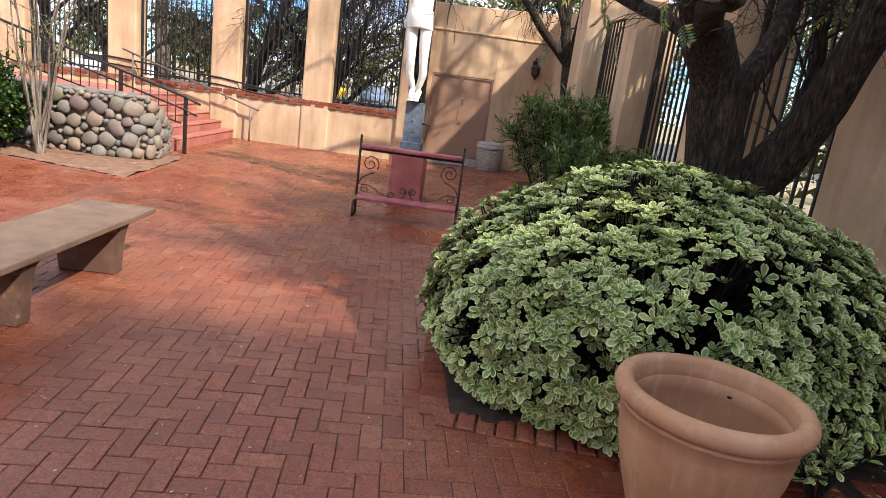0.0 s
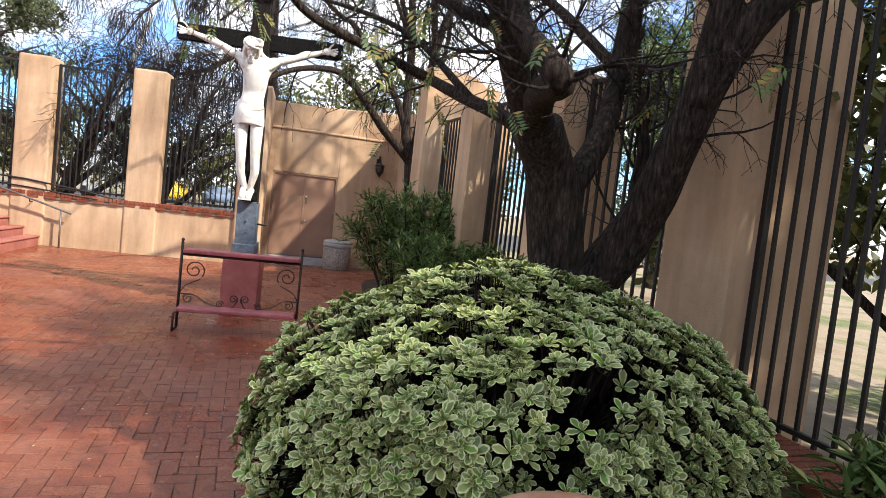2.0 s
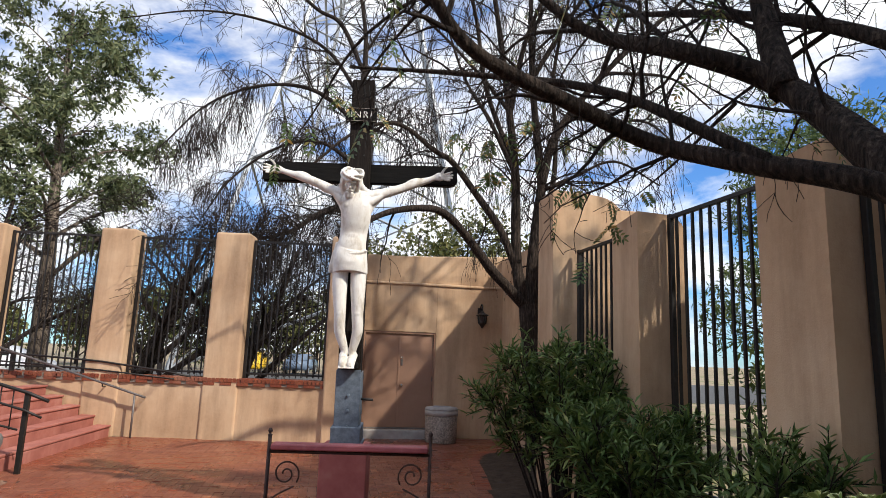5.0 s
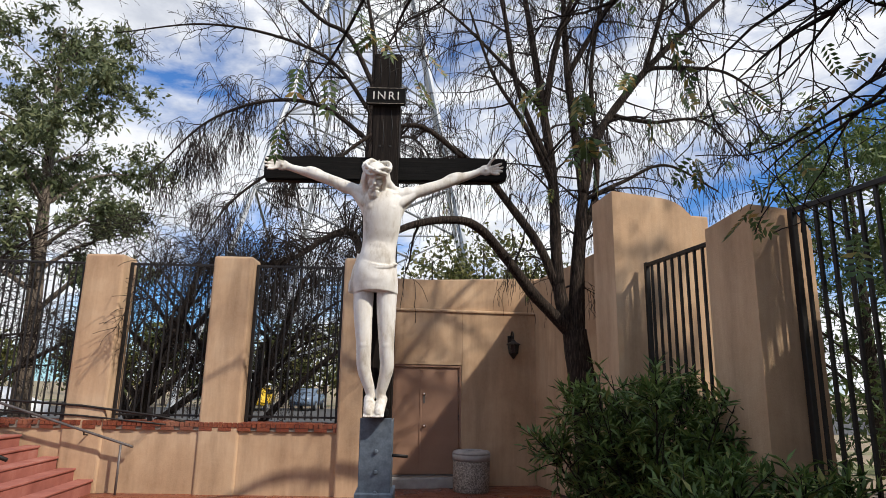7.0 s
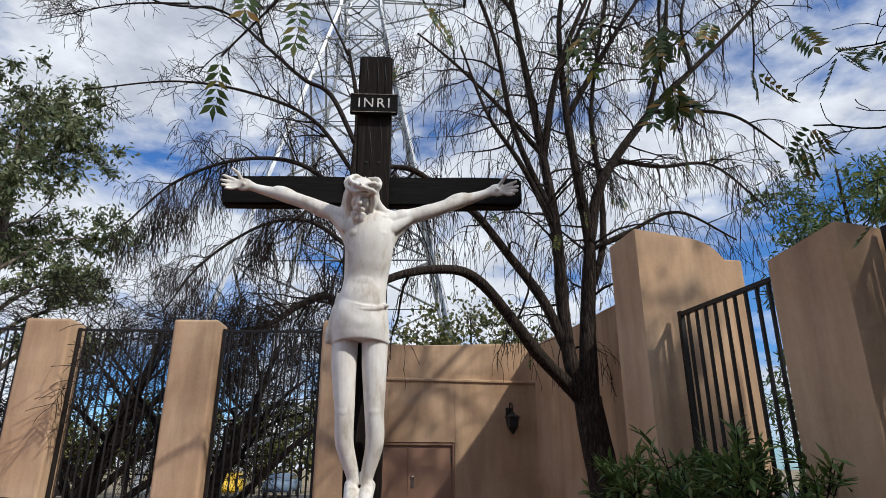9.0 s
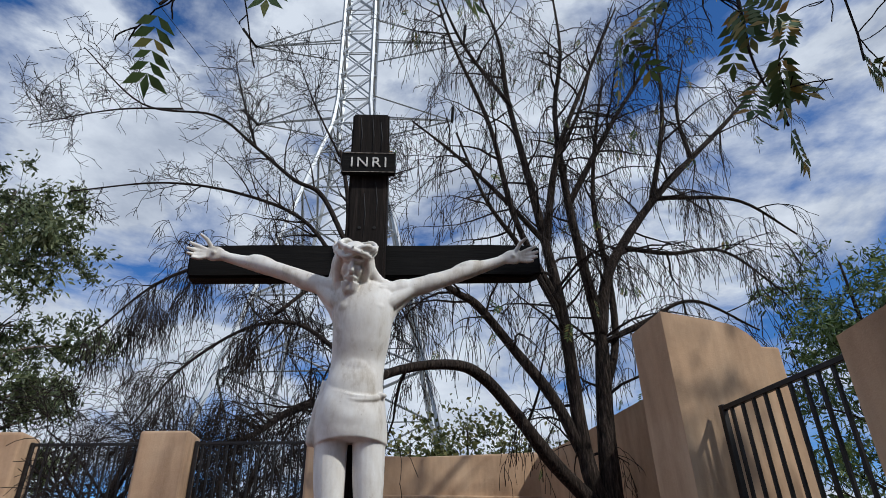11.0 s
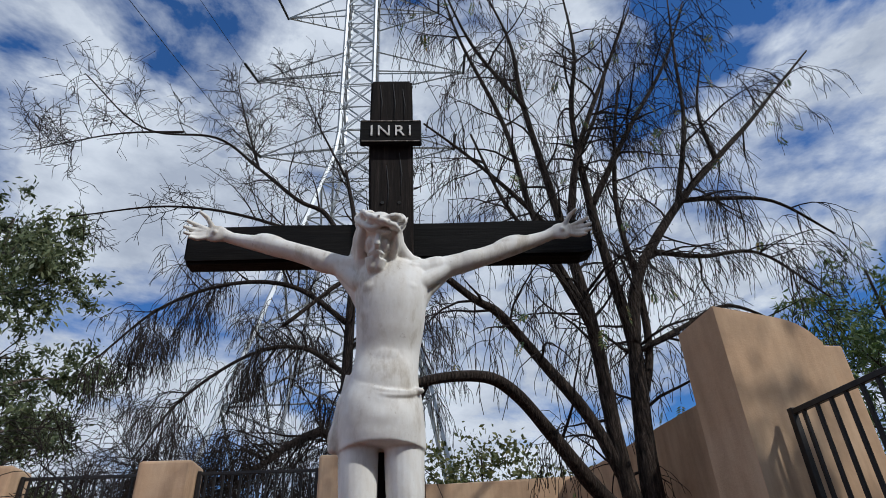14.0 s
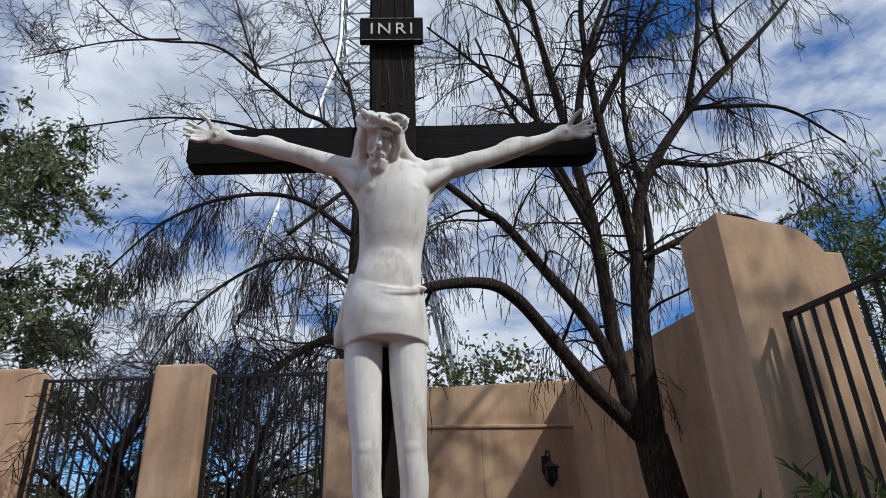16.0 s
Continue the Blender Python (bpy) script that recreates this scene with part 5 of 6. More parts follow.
# bare multi-stem shrub before the stone wall
shrub2 = thing("bare_shrub", "pale multi-stemmed shrub with few leaves by stone wall", "shrub", (-5.72, 10.35, 0.0))
rr = random.Random(21)
sp, lv = Soup(), Leaves()
for k in range(11):
    a = rr.uniform(0, 6.28)
    tx = rr.uniform(-0.45, 0.75)
    P = curve_pts([(0.05 * math.cos(a), 0.05 * math.sin(a), 0), (tx * 0.35, rr.uniform(-0.1, 0.1), 1.0), (tx * 0.7 + rr.uniform(-0.1, 0.1), rr.uniform(-0.2, 0.2), 1.9), (tx * 1.2, rr.uniform(-0.4, 0.4), 2.9)], 6)
    sp.tube(P, [0.026 - 0.021 * i / (len(P) - 1) for i in range(len(P))], 6, False)
    for w in range(5):
        o = P[rr.randrange(8, len(P))]
        q = o + (rand_dir(rr) + Vector((0, 0, 0.6))) * rr.uniform(0.15, 0.45)
        sp.tube([o, q], [0.006, 0.002], 4, False)
        for i in range(7):
            lv.add(simple_leaf(0.03, 0.07), o.lerp(q, rr.random()), rand_dir(rr), (0, 0, 1), rr.uniform(0.7, 1.2))
tagged(sp.obj("twig_mass", M_PALEBARK, shrub2, "smooth pale stems"), kind="stuff")
lv.obj("foliage", M_LEAF_TREE, shrub2)


# ---- trees ----
def wander(a, b, n, amp, rr):
    a, b = Vector(a), Vector(b)
    pts = [a]
    for i in range(1, n):
        pts.append(a.lerp(b, i / n) + rand_dir(rr) * amp * (b - a).length)
    pts.append(b)
    return pts


def grow(sp, P, rad, rr, level, cfg, tips):
    """Side branches off the line P (points with radii rad)."""
    n = cfg["count"][level]
    total = sum((P[i + 1] - P[i]).length for i in range(len(P) - 1))
    n = max(1, int(n * total)) if cfg.get("per_metre") else n
    for k in range(n):
        u = rr.uniform(cfg["start"][level], 1.0)
        i = min(int(u * (len(P) - 1)), len(P) - 2)
        o = P[i].lerp(P[i + 1], rr.random())
        d = (P[i + 1] - P[i]).normalized()
        side = d.cross(rand_dir(rr)).normalized()
        dirn = (d * cfg["along"] + side * 0.9 + Vector((0, 0, cfg["lift"][level]))).normalized()
        ln = cfg["length"][level] * rr.uniform(0.45, 1.15) * (1.15 - 0.5 * u)
        r0 = min(rad[min(i, len(rad) - 1)] * 0.6, cfg["radius"][level]) * rr.uniform(0.7, 1.0)
        m = cfg["segs"][level]
        Q = [o]
        dd = dirn.copy()
        for q in range(m):
            dd = (dd + Vector((0, 0, cfg["droop"][level])) / m + rand_dir(rr) * cfg["kink"]).normalized()
            Q.append(Q[-1] + dd * ln / m)
        R = [max(r0 * (1 - 0.85 * q / m), cfg.get("least", 0.0016)) for q in range(m + 1)]
        sp.tube(Q, R, 5 if level == 0 else (4 if level == 1 else 3), False)
        if level + 1 < len(cfg["count"]):
            grow(sp, Q, R, rr, level + 1, cfg, tips)
        else:
            tips.append((Q[-1], dd))
    return tips


def limb(sp, pts, r0, r1, sides=10, n=7, lump=0.10):
    P = curve_pts(pts, n)
    R = []
    for i in range(len(P)):
        t = i / (len(P) - 1)
        R.append((r0 + (r1 - r0) * t) * (1 + lump * noise.noise(P[i] * 3.1)))
    sp.tube(P, R, sides, True)
    return P, R


def compound_leaves(lv, tips, rr, count, sh):
    for k in range(count):
        o, d = rr.choice(tips)
        ax = (Vector((rr.gauss(0, 0.5), rr.gauss(0, 0.5), -0.9))).normalized()
        ln = rr.uniform(0.10, 0.2)
        sx = ax.cross(rand_dir(rr)).normalized()
        for i in range(6):
            p = o + ax * ln * (i + 1) / 6
            for sgn in (-1, 1):
                lv.add(sh, p, sx * sgn + ax * 0.7, sx.cross(ax), rr.uniform(0.8, 1.1))
        lv.add(sh, o + ax * ln, ax, sx.cross(ax), 1.0)


# near tree by the east fence: low fork, dark bark
tree1 = thing("tree", "dark-barked tree forking low, nearly leafless, behind the bush", "tree", (2.0, 4.78, 0.0))
O1 = Vector((2.0, 4.78, 0.0))
rr = random.Random(5)
tk, tw = Soup(), Soup()
tips = []


def off(o, pts):
    return [Vector(p) - o for p in pts]


limb(tk, off(O1, [(2.02, 4.8, -0.15), (2.0, 4.79, 0.3), (1.93, 4.77, 0.95), (1.86, 4.76, 1.40)]), 0.31, 0.195, 18)
limbs1 = [
    ([(1.88, 4.77, 1.25), (1.78, 4.75, 1.75), (1.68, 4.70, 2.04), (1.50, 4.58, 2.27)], 0.195, 0.165),
    ([(1.62, 4.68, 2.1), (1.40, 4.5, 2.36), (1.24, 4.38, 2.55), (1.03, 4.2, 2.85), (0.84, 4.05, 3.2), (0.72, 3.9, 3.9)], 0.135, 0.05),
    ([(1.50, 4.6, 2.25), (1.34, 4.25, 2.37), (1.2, 3.85, 2.36), (1.06, 3.45, 2.30), (0.99, 3.52, 2.42), (0.94, 3.7, 2.6), (0.86, 3.78, 2.95), (0.7, 3.85, 3.5)], 0.095, 0.035),
    ([(1.60, 4.72, 2.12), (1.45, 4.9, 2.33), (1.2, 5.3, 2.52), (0.98, 5.6, 2.68), (0.55, 5.5, 2.78), (0.08, 5.4, 2.92), (-0.15, 5.3, 3.15), (-0.35, 5.25, 3.5), (-0.95, 5.3, 3.75)], 0.054, 0.014),
    ([(2.06, 4.78, 1.12), (2.16, 4.74, 1.35), (2.27, 4.65, 1.58), (2.35, 4.5, 1.9), (2.39, 4.36, 2.27), (2.44, 4.22, 2.62), (2.52, 4.06, 2.93), (2.7, 3.9, 3.25), (2.95, 3.7, 3.7)], 0.185, 0.08),
    ([(2.42, 4.26, 2.5), (2.40, 4.12, 3.0), (2.37, 4.0, 3.5), (2.2, 3.9, 4.3)], 0.12, 0.05),
    ([(1.78, 4.76, 1.85), (1.97, 4.8, 2.06), (2.18, 4.9, 2.42), (2.28, 5.0, 2.84), (2.31, 5.0, 3.35), (2.30, 5.05, 4.2)], 0.11, 0.05),
    ([(2.34, 4.62, 1.7), (2.42, 4.8, 1.98), (2.44, 4.8, 2.28), (2.31, 4.8, 2.73), (2.18, 4.7, 3.22), (2.1, 4.6, 3.9)], 0.06, 0.03),
    ([(1.66, 4.74, 2.0), (1.70, 5.1, 2.5), (1.75, 5.72, 3.12), (1.3, 5.85, 3.30), (0.95, 6.3, 3.62), (0.4, 6.4, 4.1)], 0.10, 0.018),
    ([(1.74, 5.66, 3.05), (1.84, 5.9, 3.6), (1.82, 6.05, 4.3), (1.7, 6.3, 5.2)], 0.08, 0.025),
    ([(1.0, 4.2, 2.9), (0.5, 4.5, 3.3), (-0.1, 4.7, 3.75), (-0.8, 4.9, 4.1)], 0.045, 0.015),
    ([(0.9, 4.1, 3.1), (0.55, 3.7, 3.5), (0.1, 3.4, 3.9)], 0.04, 0.014),
    ([(2.28, 4.95, 2.8), (2.0, 5.6, 3.4), (1.8, 6.4, 3.9), (1.5, 7.2, 4.3)], 0.05, 0.014),
    ([(1.25, 5.2, 2.5), (0.9, 5.9, 3.05), (0.3, 6.5, 3.35), (-0.4, 6.9, 3.5)], 0.03, 0.01),
]
cfg1 = {"count": (3.2, 5, 4), "start": (0.25, 0.15, 0.1), "along": 0.6, "lift": (0.15, 0.05, 0.0), "length": (0.85, 0.42, 0.24), "radius": (0.015, 0.007, 0.0042), "segs": (6, 5, 3), "droop": (0.1, -0.1, -0.2), "kink": 0.33, "least": 0.002, "per_metre": False}
for k, (pts, r0, r1) in enumerate(limbs1):
    P, R = limb(tk, off(O1, pts), r0, r1, 14 if r0 > 0.1 else 9)
    c1 = dict(cfg1)
    c1["count"] = (13, 5, 4)
    if k:
        grow(tw, P, R, rr, 0, c1, tips)
tk.obj("trunk", M_BARK, tree1, "dark furrowed trunk and limbs")
sprays = []
for pts in ([(1.80, 6.1, 4.5), (1.45, 6.8, 4.2), (1.2, 7.35, 3.82), (1.07, 7.4, 3.19)],
            [(1.30, 5.85, 3.3), (1.2, 6.6, 4.0), (0.79, 7.3, 3.74), (0.68, 7.4, 3.22), (0.73, 7.42, 2.9)],
            [(0.95, 6.3, 3.62), (0.75, 6.9, 3.85), (0.54, 7.35, 3.64), (0.45, 7.4, 3.32)],
            [(0.4, 6.4, 4.1), (0.0, 6.9, 3.9), (-0.32, 7.35, 3.55), (-0.21, 7.4, 3.29)],
            [(1.82, 6.05, 4.3), (2.1, 6.9, 4.0), (1.91, 7.4, 3.56), (1.49, 7.4, 3.35)],
            [(2.0, 5.6, 3.4), (2.15, 6.6, 3.45), (1.83, 7.4, 3.11), (1.34, 7.45, 3.02)],
            [(2.15, 6.6, 3.42), (1.95, 7.1, 3.1), (1.69, 7.4, 2.83)],
            [(0.4, 6.4, 4.1), (-0.3, 6.9, 3.75), (-0.64, 7.35, 3.32), (-0.86, 7.4, 2.98)]):
    P = curve_pts(off(O1, pts), 6)
    R = [max(0.017 * (1 - i / len(P)), 0.0035) for i in range(len(P))]
    tw.tube(P, R, 6, False)
    side = []
    grow(tw, P[6:], R[6:], rr, 0, dict(cfg1, count=(6, 2), length=(0.34, 0.14, 0.1), radius=(0.006, 0.003, 0.003)), side)
    sprays += [(P[-1], None), (P[-1], None), (P[-4], None)] + side[::4]
tagged(tw.obj("twig_mass", M_TWIG, tree1, "dense bare dark twigs"), kind="stuff")
lv = Leaves()
compound_leaves(lv, [t for t in tips if t[0].x + O1.x < 3.2], rr, 150, simple_leaf(0.017, 0.05))
compound_leaves(lv, sprays, rr, 46, simple_leaf(0.022, 0.06))
lv.obj("crown", M_LEAF_TREE, tree1, "sparse yellow-green compound leaves")

# weeping bare tree by the side wall
tree2 = thing("tree", "bare weeping tree with thin hanging twigs by the side wall", "tree", (3.05, 13.2, 0.0))
O2 = Vector((3.05, 13.2, 0.0))
rr = random.Random(8)
tk, tw = Soup(), Soup()
tips = []
limb(tk, off(O2, [(3.1, 13.2, -0.15), (3.1, 13.2, 0.6), (3.06, 13.2, 1.45), (2.95, 13.2, 2.2), (2.9, 13.2, 2.6)]), 0.235, 0.17, 16)
limbs2 = [
    ([(2.9, 13.2, 2.4), (2.74, 13.2, 2.9), (2.66, 13.2, 3.5), (2.62, 13.2, 4.9), (2.48, 13.2, 6.1), (2.3, 13.2, 7.4), (2.1, 13.1, 8.5), (2.0, 13.0, 9.6), (1.6, 12.9, 10.8)], 0.115, 0.012),
    ([(2.86, 13.2, 2.55), (2.5, 13.1, 2.85), (2.2, 13.0, 3.1), (1.76, 12.8, 3.54), (1.36, 12.6, 3.87), (0.97, 12.4, 3.94), (0.3, 12.2, 3.76), (-0.35, 12.0, 3.3)], 0.10, 0.035),
    ([(2.67, 13.2, 3.2), (2.37, 13.2, 3.86), (1.92, 13.2, 4.46), (1.46, 13.1, 4.96), (1.15, 13.0, 5.08), (0.5, 12.9, 5.45), (-0.2, 12.8, 5.2), (-0.9, 12.7, 4.5)], 0.075, 0.02),
    ([(2.93, 13.2, 2.4), (2.97, 13.2, 3.4), (3.05, 13.2, 4.2), (3.10, 13.2, 4.8), (3.0, 13.2, 5.7), (2.9, 13.2, 6.9), (2.85, 13.1, 8.3), (3.05, 13.0, 9.6), (3.0, 12.9, 11.2)], 0.12, 0.012),
    ([(3.1, 13.2, 4.7), (3.3, 13.2, 5.5), (3.63, 13.2, 6.08), (4.3, 13.2, 6.95), (5.1, 13.2, 7.8), (5.94, 13.2, 8.66), (6.7, 13.2, 9.5), (7.7, 13.1, 10.6)], 0.085, 0.014),
    ([(3.0, 13.2, 3.9), (3.3, 13.25, 4.6), (3.4, 13.3, 5.5), (3.35, 13.3, 6.8), (3.6, 13.3, 8.2), (3.9, 13.3, 9.4)], 0.06, 0.02),
    ([(2.6, 13.2, 4.9), (2.1, 13.0, 5.7), (1.6, 12.9, 6.4), (1.2, 12.8, 7.4)], 0.045, 0.014),
    ([(2.5, 13.2, 6.0), (1.9, 13.1, 6.6), (1.2, 13.0, 7.2), (0.6, 12.9, 7.6)], 0.04, 0.012),
    ([(4.3, 13.2, 6.95), (4.7, 13.1, 6.95), (5.5, 12.9, 6.85), (6.2, 12.8, 6.3)], 0.04, 0.014),
    ([(3.62, 13.2, 6.05), (4.2, 13.0, 5.9), (5.0, 12.9, 5.95), (5.7, 12.8, 5.3)], 0.04, 0.012),
    ([(3.1, 13.2, 4.6), (3.7, 13.1, 4.9), (4.4, 13.0, 5.2), (5.2, 12.9, 4.8)], 0.04, 0.012),
    ([(5.1, 13.2, 7.8), (5.0, 13.1, 8.7), (5.3, 13.0, 9.8)], 0.04, 0.012),
    ([(2.85, 13.2, 7.5), (3.3, 13.1, 8.5), (3.6, 13.0, 9.5)], 0.035, 0.012),
    ([(2.5, 13.2, 6.0), (2.75, 13.0, 7.4), (3.4, 12.9, 9.0), (4.1, 12.8, 10.6)], 0.06, 0.014),
    ([(2.92, 13.2, 6.7), (3.7, 13.1, 8.1), (4.6, 13.0, 9.6), (5.3, 12.9, 11.2)], 0.05, 0.012),
    ([(2.15, 13.1, 8.3), (1.4, 13.0, 9.4), (0.9, 12.9, 10.8)], 0.035, 0.012),
    ([(4.25, 13.2, 6.9), (4.6, 13.0, 8.3), (4.75, 12.9, 9.7), (4.9, 12.8, 11.0)], 0.045, 0.012),
    ([(2.62, 13.2, 5.0), (2.05, 13.1, 6.3), (1.75, 13.0, 7.8), (1.2, 12.9, 9.3), (0.9, 12.8, 10.4)], 0.05, 0.012),
]
cfg2 = {"per_metre": True, "count": (2.9, 6.5, 6), "start": (0.2, 0.1, 0.1), "along": 0.5, "lift": (0.1, -0.1, -0.2), "length": (1.45, 0.85, 0.5), "radius": (0.022, 0.010, 0.007), "segs": (6, 5, 4), "droop": (-0.6, -2.2, -2.6), "kink": 0.26, "least": 0.004}
LESS2 = {1: (0.7, 2.5, 4), 2: (1.6, 4, 4)}          # the low limbs carry few twigs
for k, (pts, r0, r1) in enumerate(limbs2):
    P, R = limb(tk, off(O2, pts), r0, r1, 12 if r0 > 0.08 else 8)
    grow(tw, P, R, rr, 0, dict(cfg2, count=LESS2.get(k, cfg2["count"])), tips)
tk.obj("trunk", M_BARK, tree2, "dark trunk dividing into upright stems")
tagged(tw.obj("twig_mass", M_TWIG, tree2, "fine hanging bare twigs"), kind="stuff")
lv = Leaves()
compound_leaves(lv, tips, rr, 80, simple_leaf(0.022, 0.07))
lv.obj("crown", M_LEAF_TREE, tree2, "a few hanging compound leaves")


# bare weeping tree behind the door wall
tree3 = thing("tree", "wide bare tree with drooping twigs behind the stucco wall", "tree", (0.5, 20.0, 0.0))
O3 = Vector((0.5, 20.0, 0.0))
rr = random.Random(9)
tk, tw = Soup(), Soup()
limb(tk, off(O3, [(0.5, 20, -0.2), (0.45, 20, 1.5), (0.3, 20, 3.2), (0.2, 20, 4.6)]), 0.28, 0.2, 12)
limbs3 = [
    ([(0.25, 20, 4.3), (-0.24, 20, 5.5), (-0.9, 19.8, 5.3), (-1.5, 19.6, 4.8), (-2.3, 19.5, 4.5)], 0.12, 0.04),
    ([(0.2, 20, 4.6), (0.08, 20, 6.6), (0.1, 20, 8.6), (0.12, 20, 10.6), (-0.2, 20, 12.5)], 0.16, 0.04),
    ([(0.12, 20, 9.6), (-0.6, 20, 11.0), (-1.34, 20, 11.4), (-2.4, 20, 12.3), (-3.58, 20, 13.2), (-5.4, 20, 13.3), (-7.2, 20, 15.0)], 0.07, 0.015),
    ([(0.1, 20, 8.0), (-1.2, 20, 8.9), (-2.62, 20, 8.9), (-4.0, 20, 8.2), (-5.0, 20, 7.0)], 0.07, 0.018),
    ([(0.1, 20, 6.8), (-0.9, 20, 7.4), (-2.0, 20, 7.2), (-3.2, 20, 6.2), (-3.9, 20, 5.0)], 0.06, 0.018),
    ([(0.1, 20, 8.8), (-1.0, 20, 10.2), (-2.6, 20, 10.8), (-4.4, 20, 10.9), (-6.4, 20, 10.4)], 0.06, 0.015),
    ([(-2.4, 20, 12.3), (-2.9, 20, 13.8), (-3.3, 20, 15.2)], 0.035, 0.012),
    ([(-4.4, 20, 13.3), (-6.0, 20, 13.0), (-7.8, 20, 12.2)], 0.03, 0.01),
    ([(0.1, 20, 7.4), (0.9, 20, 8.2), (1.5, 20, 8.0), (2.0, 20, 7.0)], 0.05, 0.015),
    ([(0.12, 20, 10.2), (0.9, 20, 11.6), (1.8, 20, 12.2)], 0.045, 0.012),
    ([(-0.2, 20, 12.3), (-1.0, 20, 14.0), (-1.6, 20, 15.6)], 0.035, 0.01),
]
cfg3 = {"count": (20, 7, 4), "start": (0.15, 0.1, 0.1), "along": 0.55, "lift": (0.2, 0.0, -0.15), "length": (1.8, 1.05, 0.7), "radius": (0.03, 0.016, 0.011), "segs": (6, 5, 4), "droop": (-0.5, -2.0, -2.6), "kink": 0.24, "least": 0.0065}
cfg3_high = dict(cfg3, count=(15, 6, 3), lift=(0.5, 0.25, 0.1), droop=(0.2, 0.0, -0.3), length=(1.9, 0.9, 0.5))     # the top shoots stand up
tips3 = []
for k, (pts, r0, r1) in enumerate(limbs3):
    P, R = limb(tk, off(O3, pts), r0, r1, 9)
    grow(tw, P, R, rr, 0, dict(cfg3, count=(26, 9, 4)) if k in (0, 3, 4) else cfg3 if k == 8 else cfg3_high, tips3)
tk.obj("trunk", M_TWIG, tree3, "dark trunk and spreading limbs")
tagged(tw.obj("twig_mass", M_TWIG, tree3, "fine drooping bare twigs"), kind="stuff")


def far_tree(name, label, loc, height, limbs_n, spread, leafmat, sh, leaves_n, seed, barkm, cfg, trunk_r=0.16, lean=(0, 0), start=0.3, clump=0.5, category="tree", bare=0.0):
    """A tree with a tapered trunk, limbs, twigs and clumped small leaves."""
    rr = random.Random(seed)
    t = thing(name, label, category, loc)
    tk, tw = Soup(), Soup()
    tips = []
    top = Vector((lean[0], lean[1], height))
    P, R = limb(tk, [Vector((0, 0, -0.2)), Vector((lean[0] * 0.2, lean[1] * 0.2, height * 0.3)), Vector((lean[0] * 0.65, lean[1] * 0.65, height * 0.65)), top], trunk_r, trunk_r * 0.16, 9)
    for k in range(limbs_n):
        u = start + (0.97 - start) * (k + rr.random()) / limbs_n
        o = P[int(u * (len(P) - 1))]
        a = k * 2.4 + rr.uniform(-0.5, 0.5)
        ln = spread * (1.2 - 0.75 * u) * rr.uniform(0.7, 1.15)
        e = o + Vector((math.cos(a) * ln, math.sin(a) * ln, ln * rr.uniform(0.25, 0.8)))
        Q, S = limb(tk, [o, o.lerp(e, 0.5) + Vector((0, 0, ln * 0.12)) + rand_dir(rr) * 0.08 * ln, e], trunk_r * 0.42 * (1.1 - u), 0.012, 6, 5)
        grow(tw, Q, S, rr, 0, cfg, tips)
    tk.obj("trunk", barkm, t)
    tagged(tw.obj("twig_mass", barkm if not leaves_n else M_TWIG, t, "thin branches"), kind="stuff")
    if leaves_n:
        lv = Leaves()
        tufts = [q for q in tips if rr.random() >= bare]
        for k in range(leaves_n):
            o, d = rr.choice(tufts)
            lv.add(sh, o + rand_dir(rr) * clump * rr.random() ** 1.4, (rand_dir(rr) + Vector((0, 0, -0.5))), rand_dir(rr), rr.uniform(0.7, 1.3))
        lv.obj("crown", leafmat, t)
    return t


CFG_LEAFY = {"count": (7, 5), "start": (0.2, 0.1), "along": 0.7, "lift": (0.25, 0.1), "length": (1.3, 0.7), "radius": (0.03, 0.012), "segs": (4, 3), "droop": (-0.1, -0.4), "kink": 0.2}
CFG_BARE = {"count": (8, 6, 5), "start": (0.15, 0.1, 0.1), "along": 0.7, "lift": (0.2, 0.05, 0.0), "length": (1.7, 0.9, 0.5), "radius": (0.03, 0.014, 0.009), "segs": (5, 4, 3), "droop": (0.0, -0.3, -0.4), "kink": 0.28, "least": 0.005}
far_tree("tree", "tall grey-green eucalyptus with clumped foliage beyond the fence", (-7.9, 21.5, 0.0), 11.2, 20, 3.0, M_LEAF_EUC, simple_leaf(0.06, 0.17), 24000, 31, M_PALEBARK, CFG_LEAFY, 0.26, (-0.4, 0), 0.34, 0.42, bare=0.5)
far_tree("tree", "tall bare tree with fine branches beyond the fence", (-10.8, 20.5, 0.0), 7.5, 13, 4.0, None, None, 0, 32, M_TWIG, CFG_BARE, 0.2, (-0.5, 0), 0.16)
far_tree("tree", "low dark bare tree with crooked limbs behind the fence", (-4.9, 19.5, 0.0), 4.4, 15, 3.4, None, None, 0, 33, M_TWIG, CFG_BARE, 0.26, (1.2, 0), 0.12)
far_tree("tree", "low dark bare tree with crooked limbs behind the fence", (-2.6, 19.0, 0.0), 4.2, 14, 3.2, None, None, 0, 34, M_TWIG, CFG_BARE, 0.22, (1.3, 0.2), 0.12)
far_tree("tree", "low dark bare tree with crooked limbs behind the fence", (-8.6, 19.0, 0.0), 5.0, 10, 3.0, None, None, 0, 35, M_TWIG, CFG_BARE, 0.22, (0.6, 0.2), 0.15)
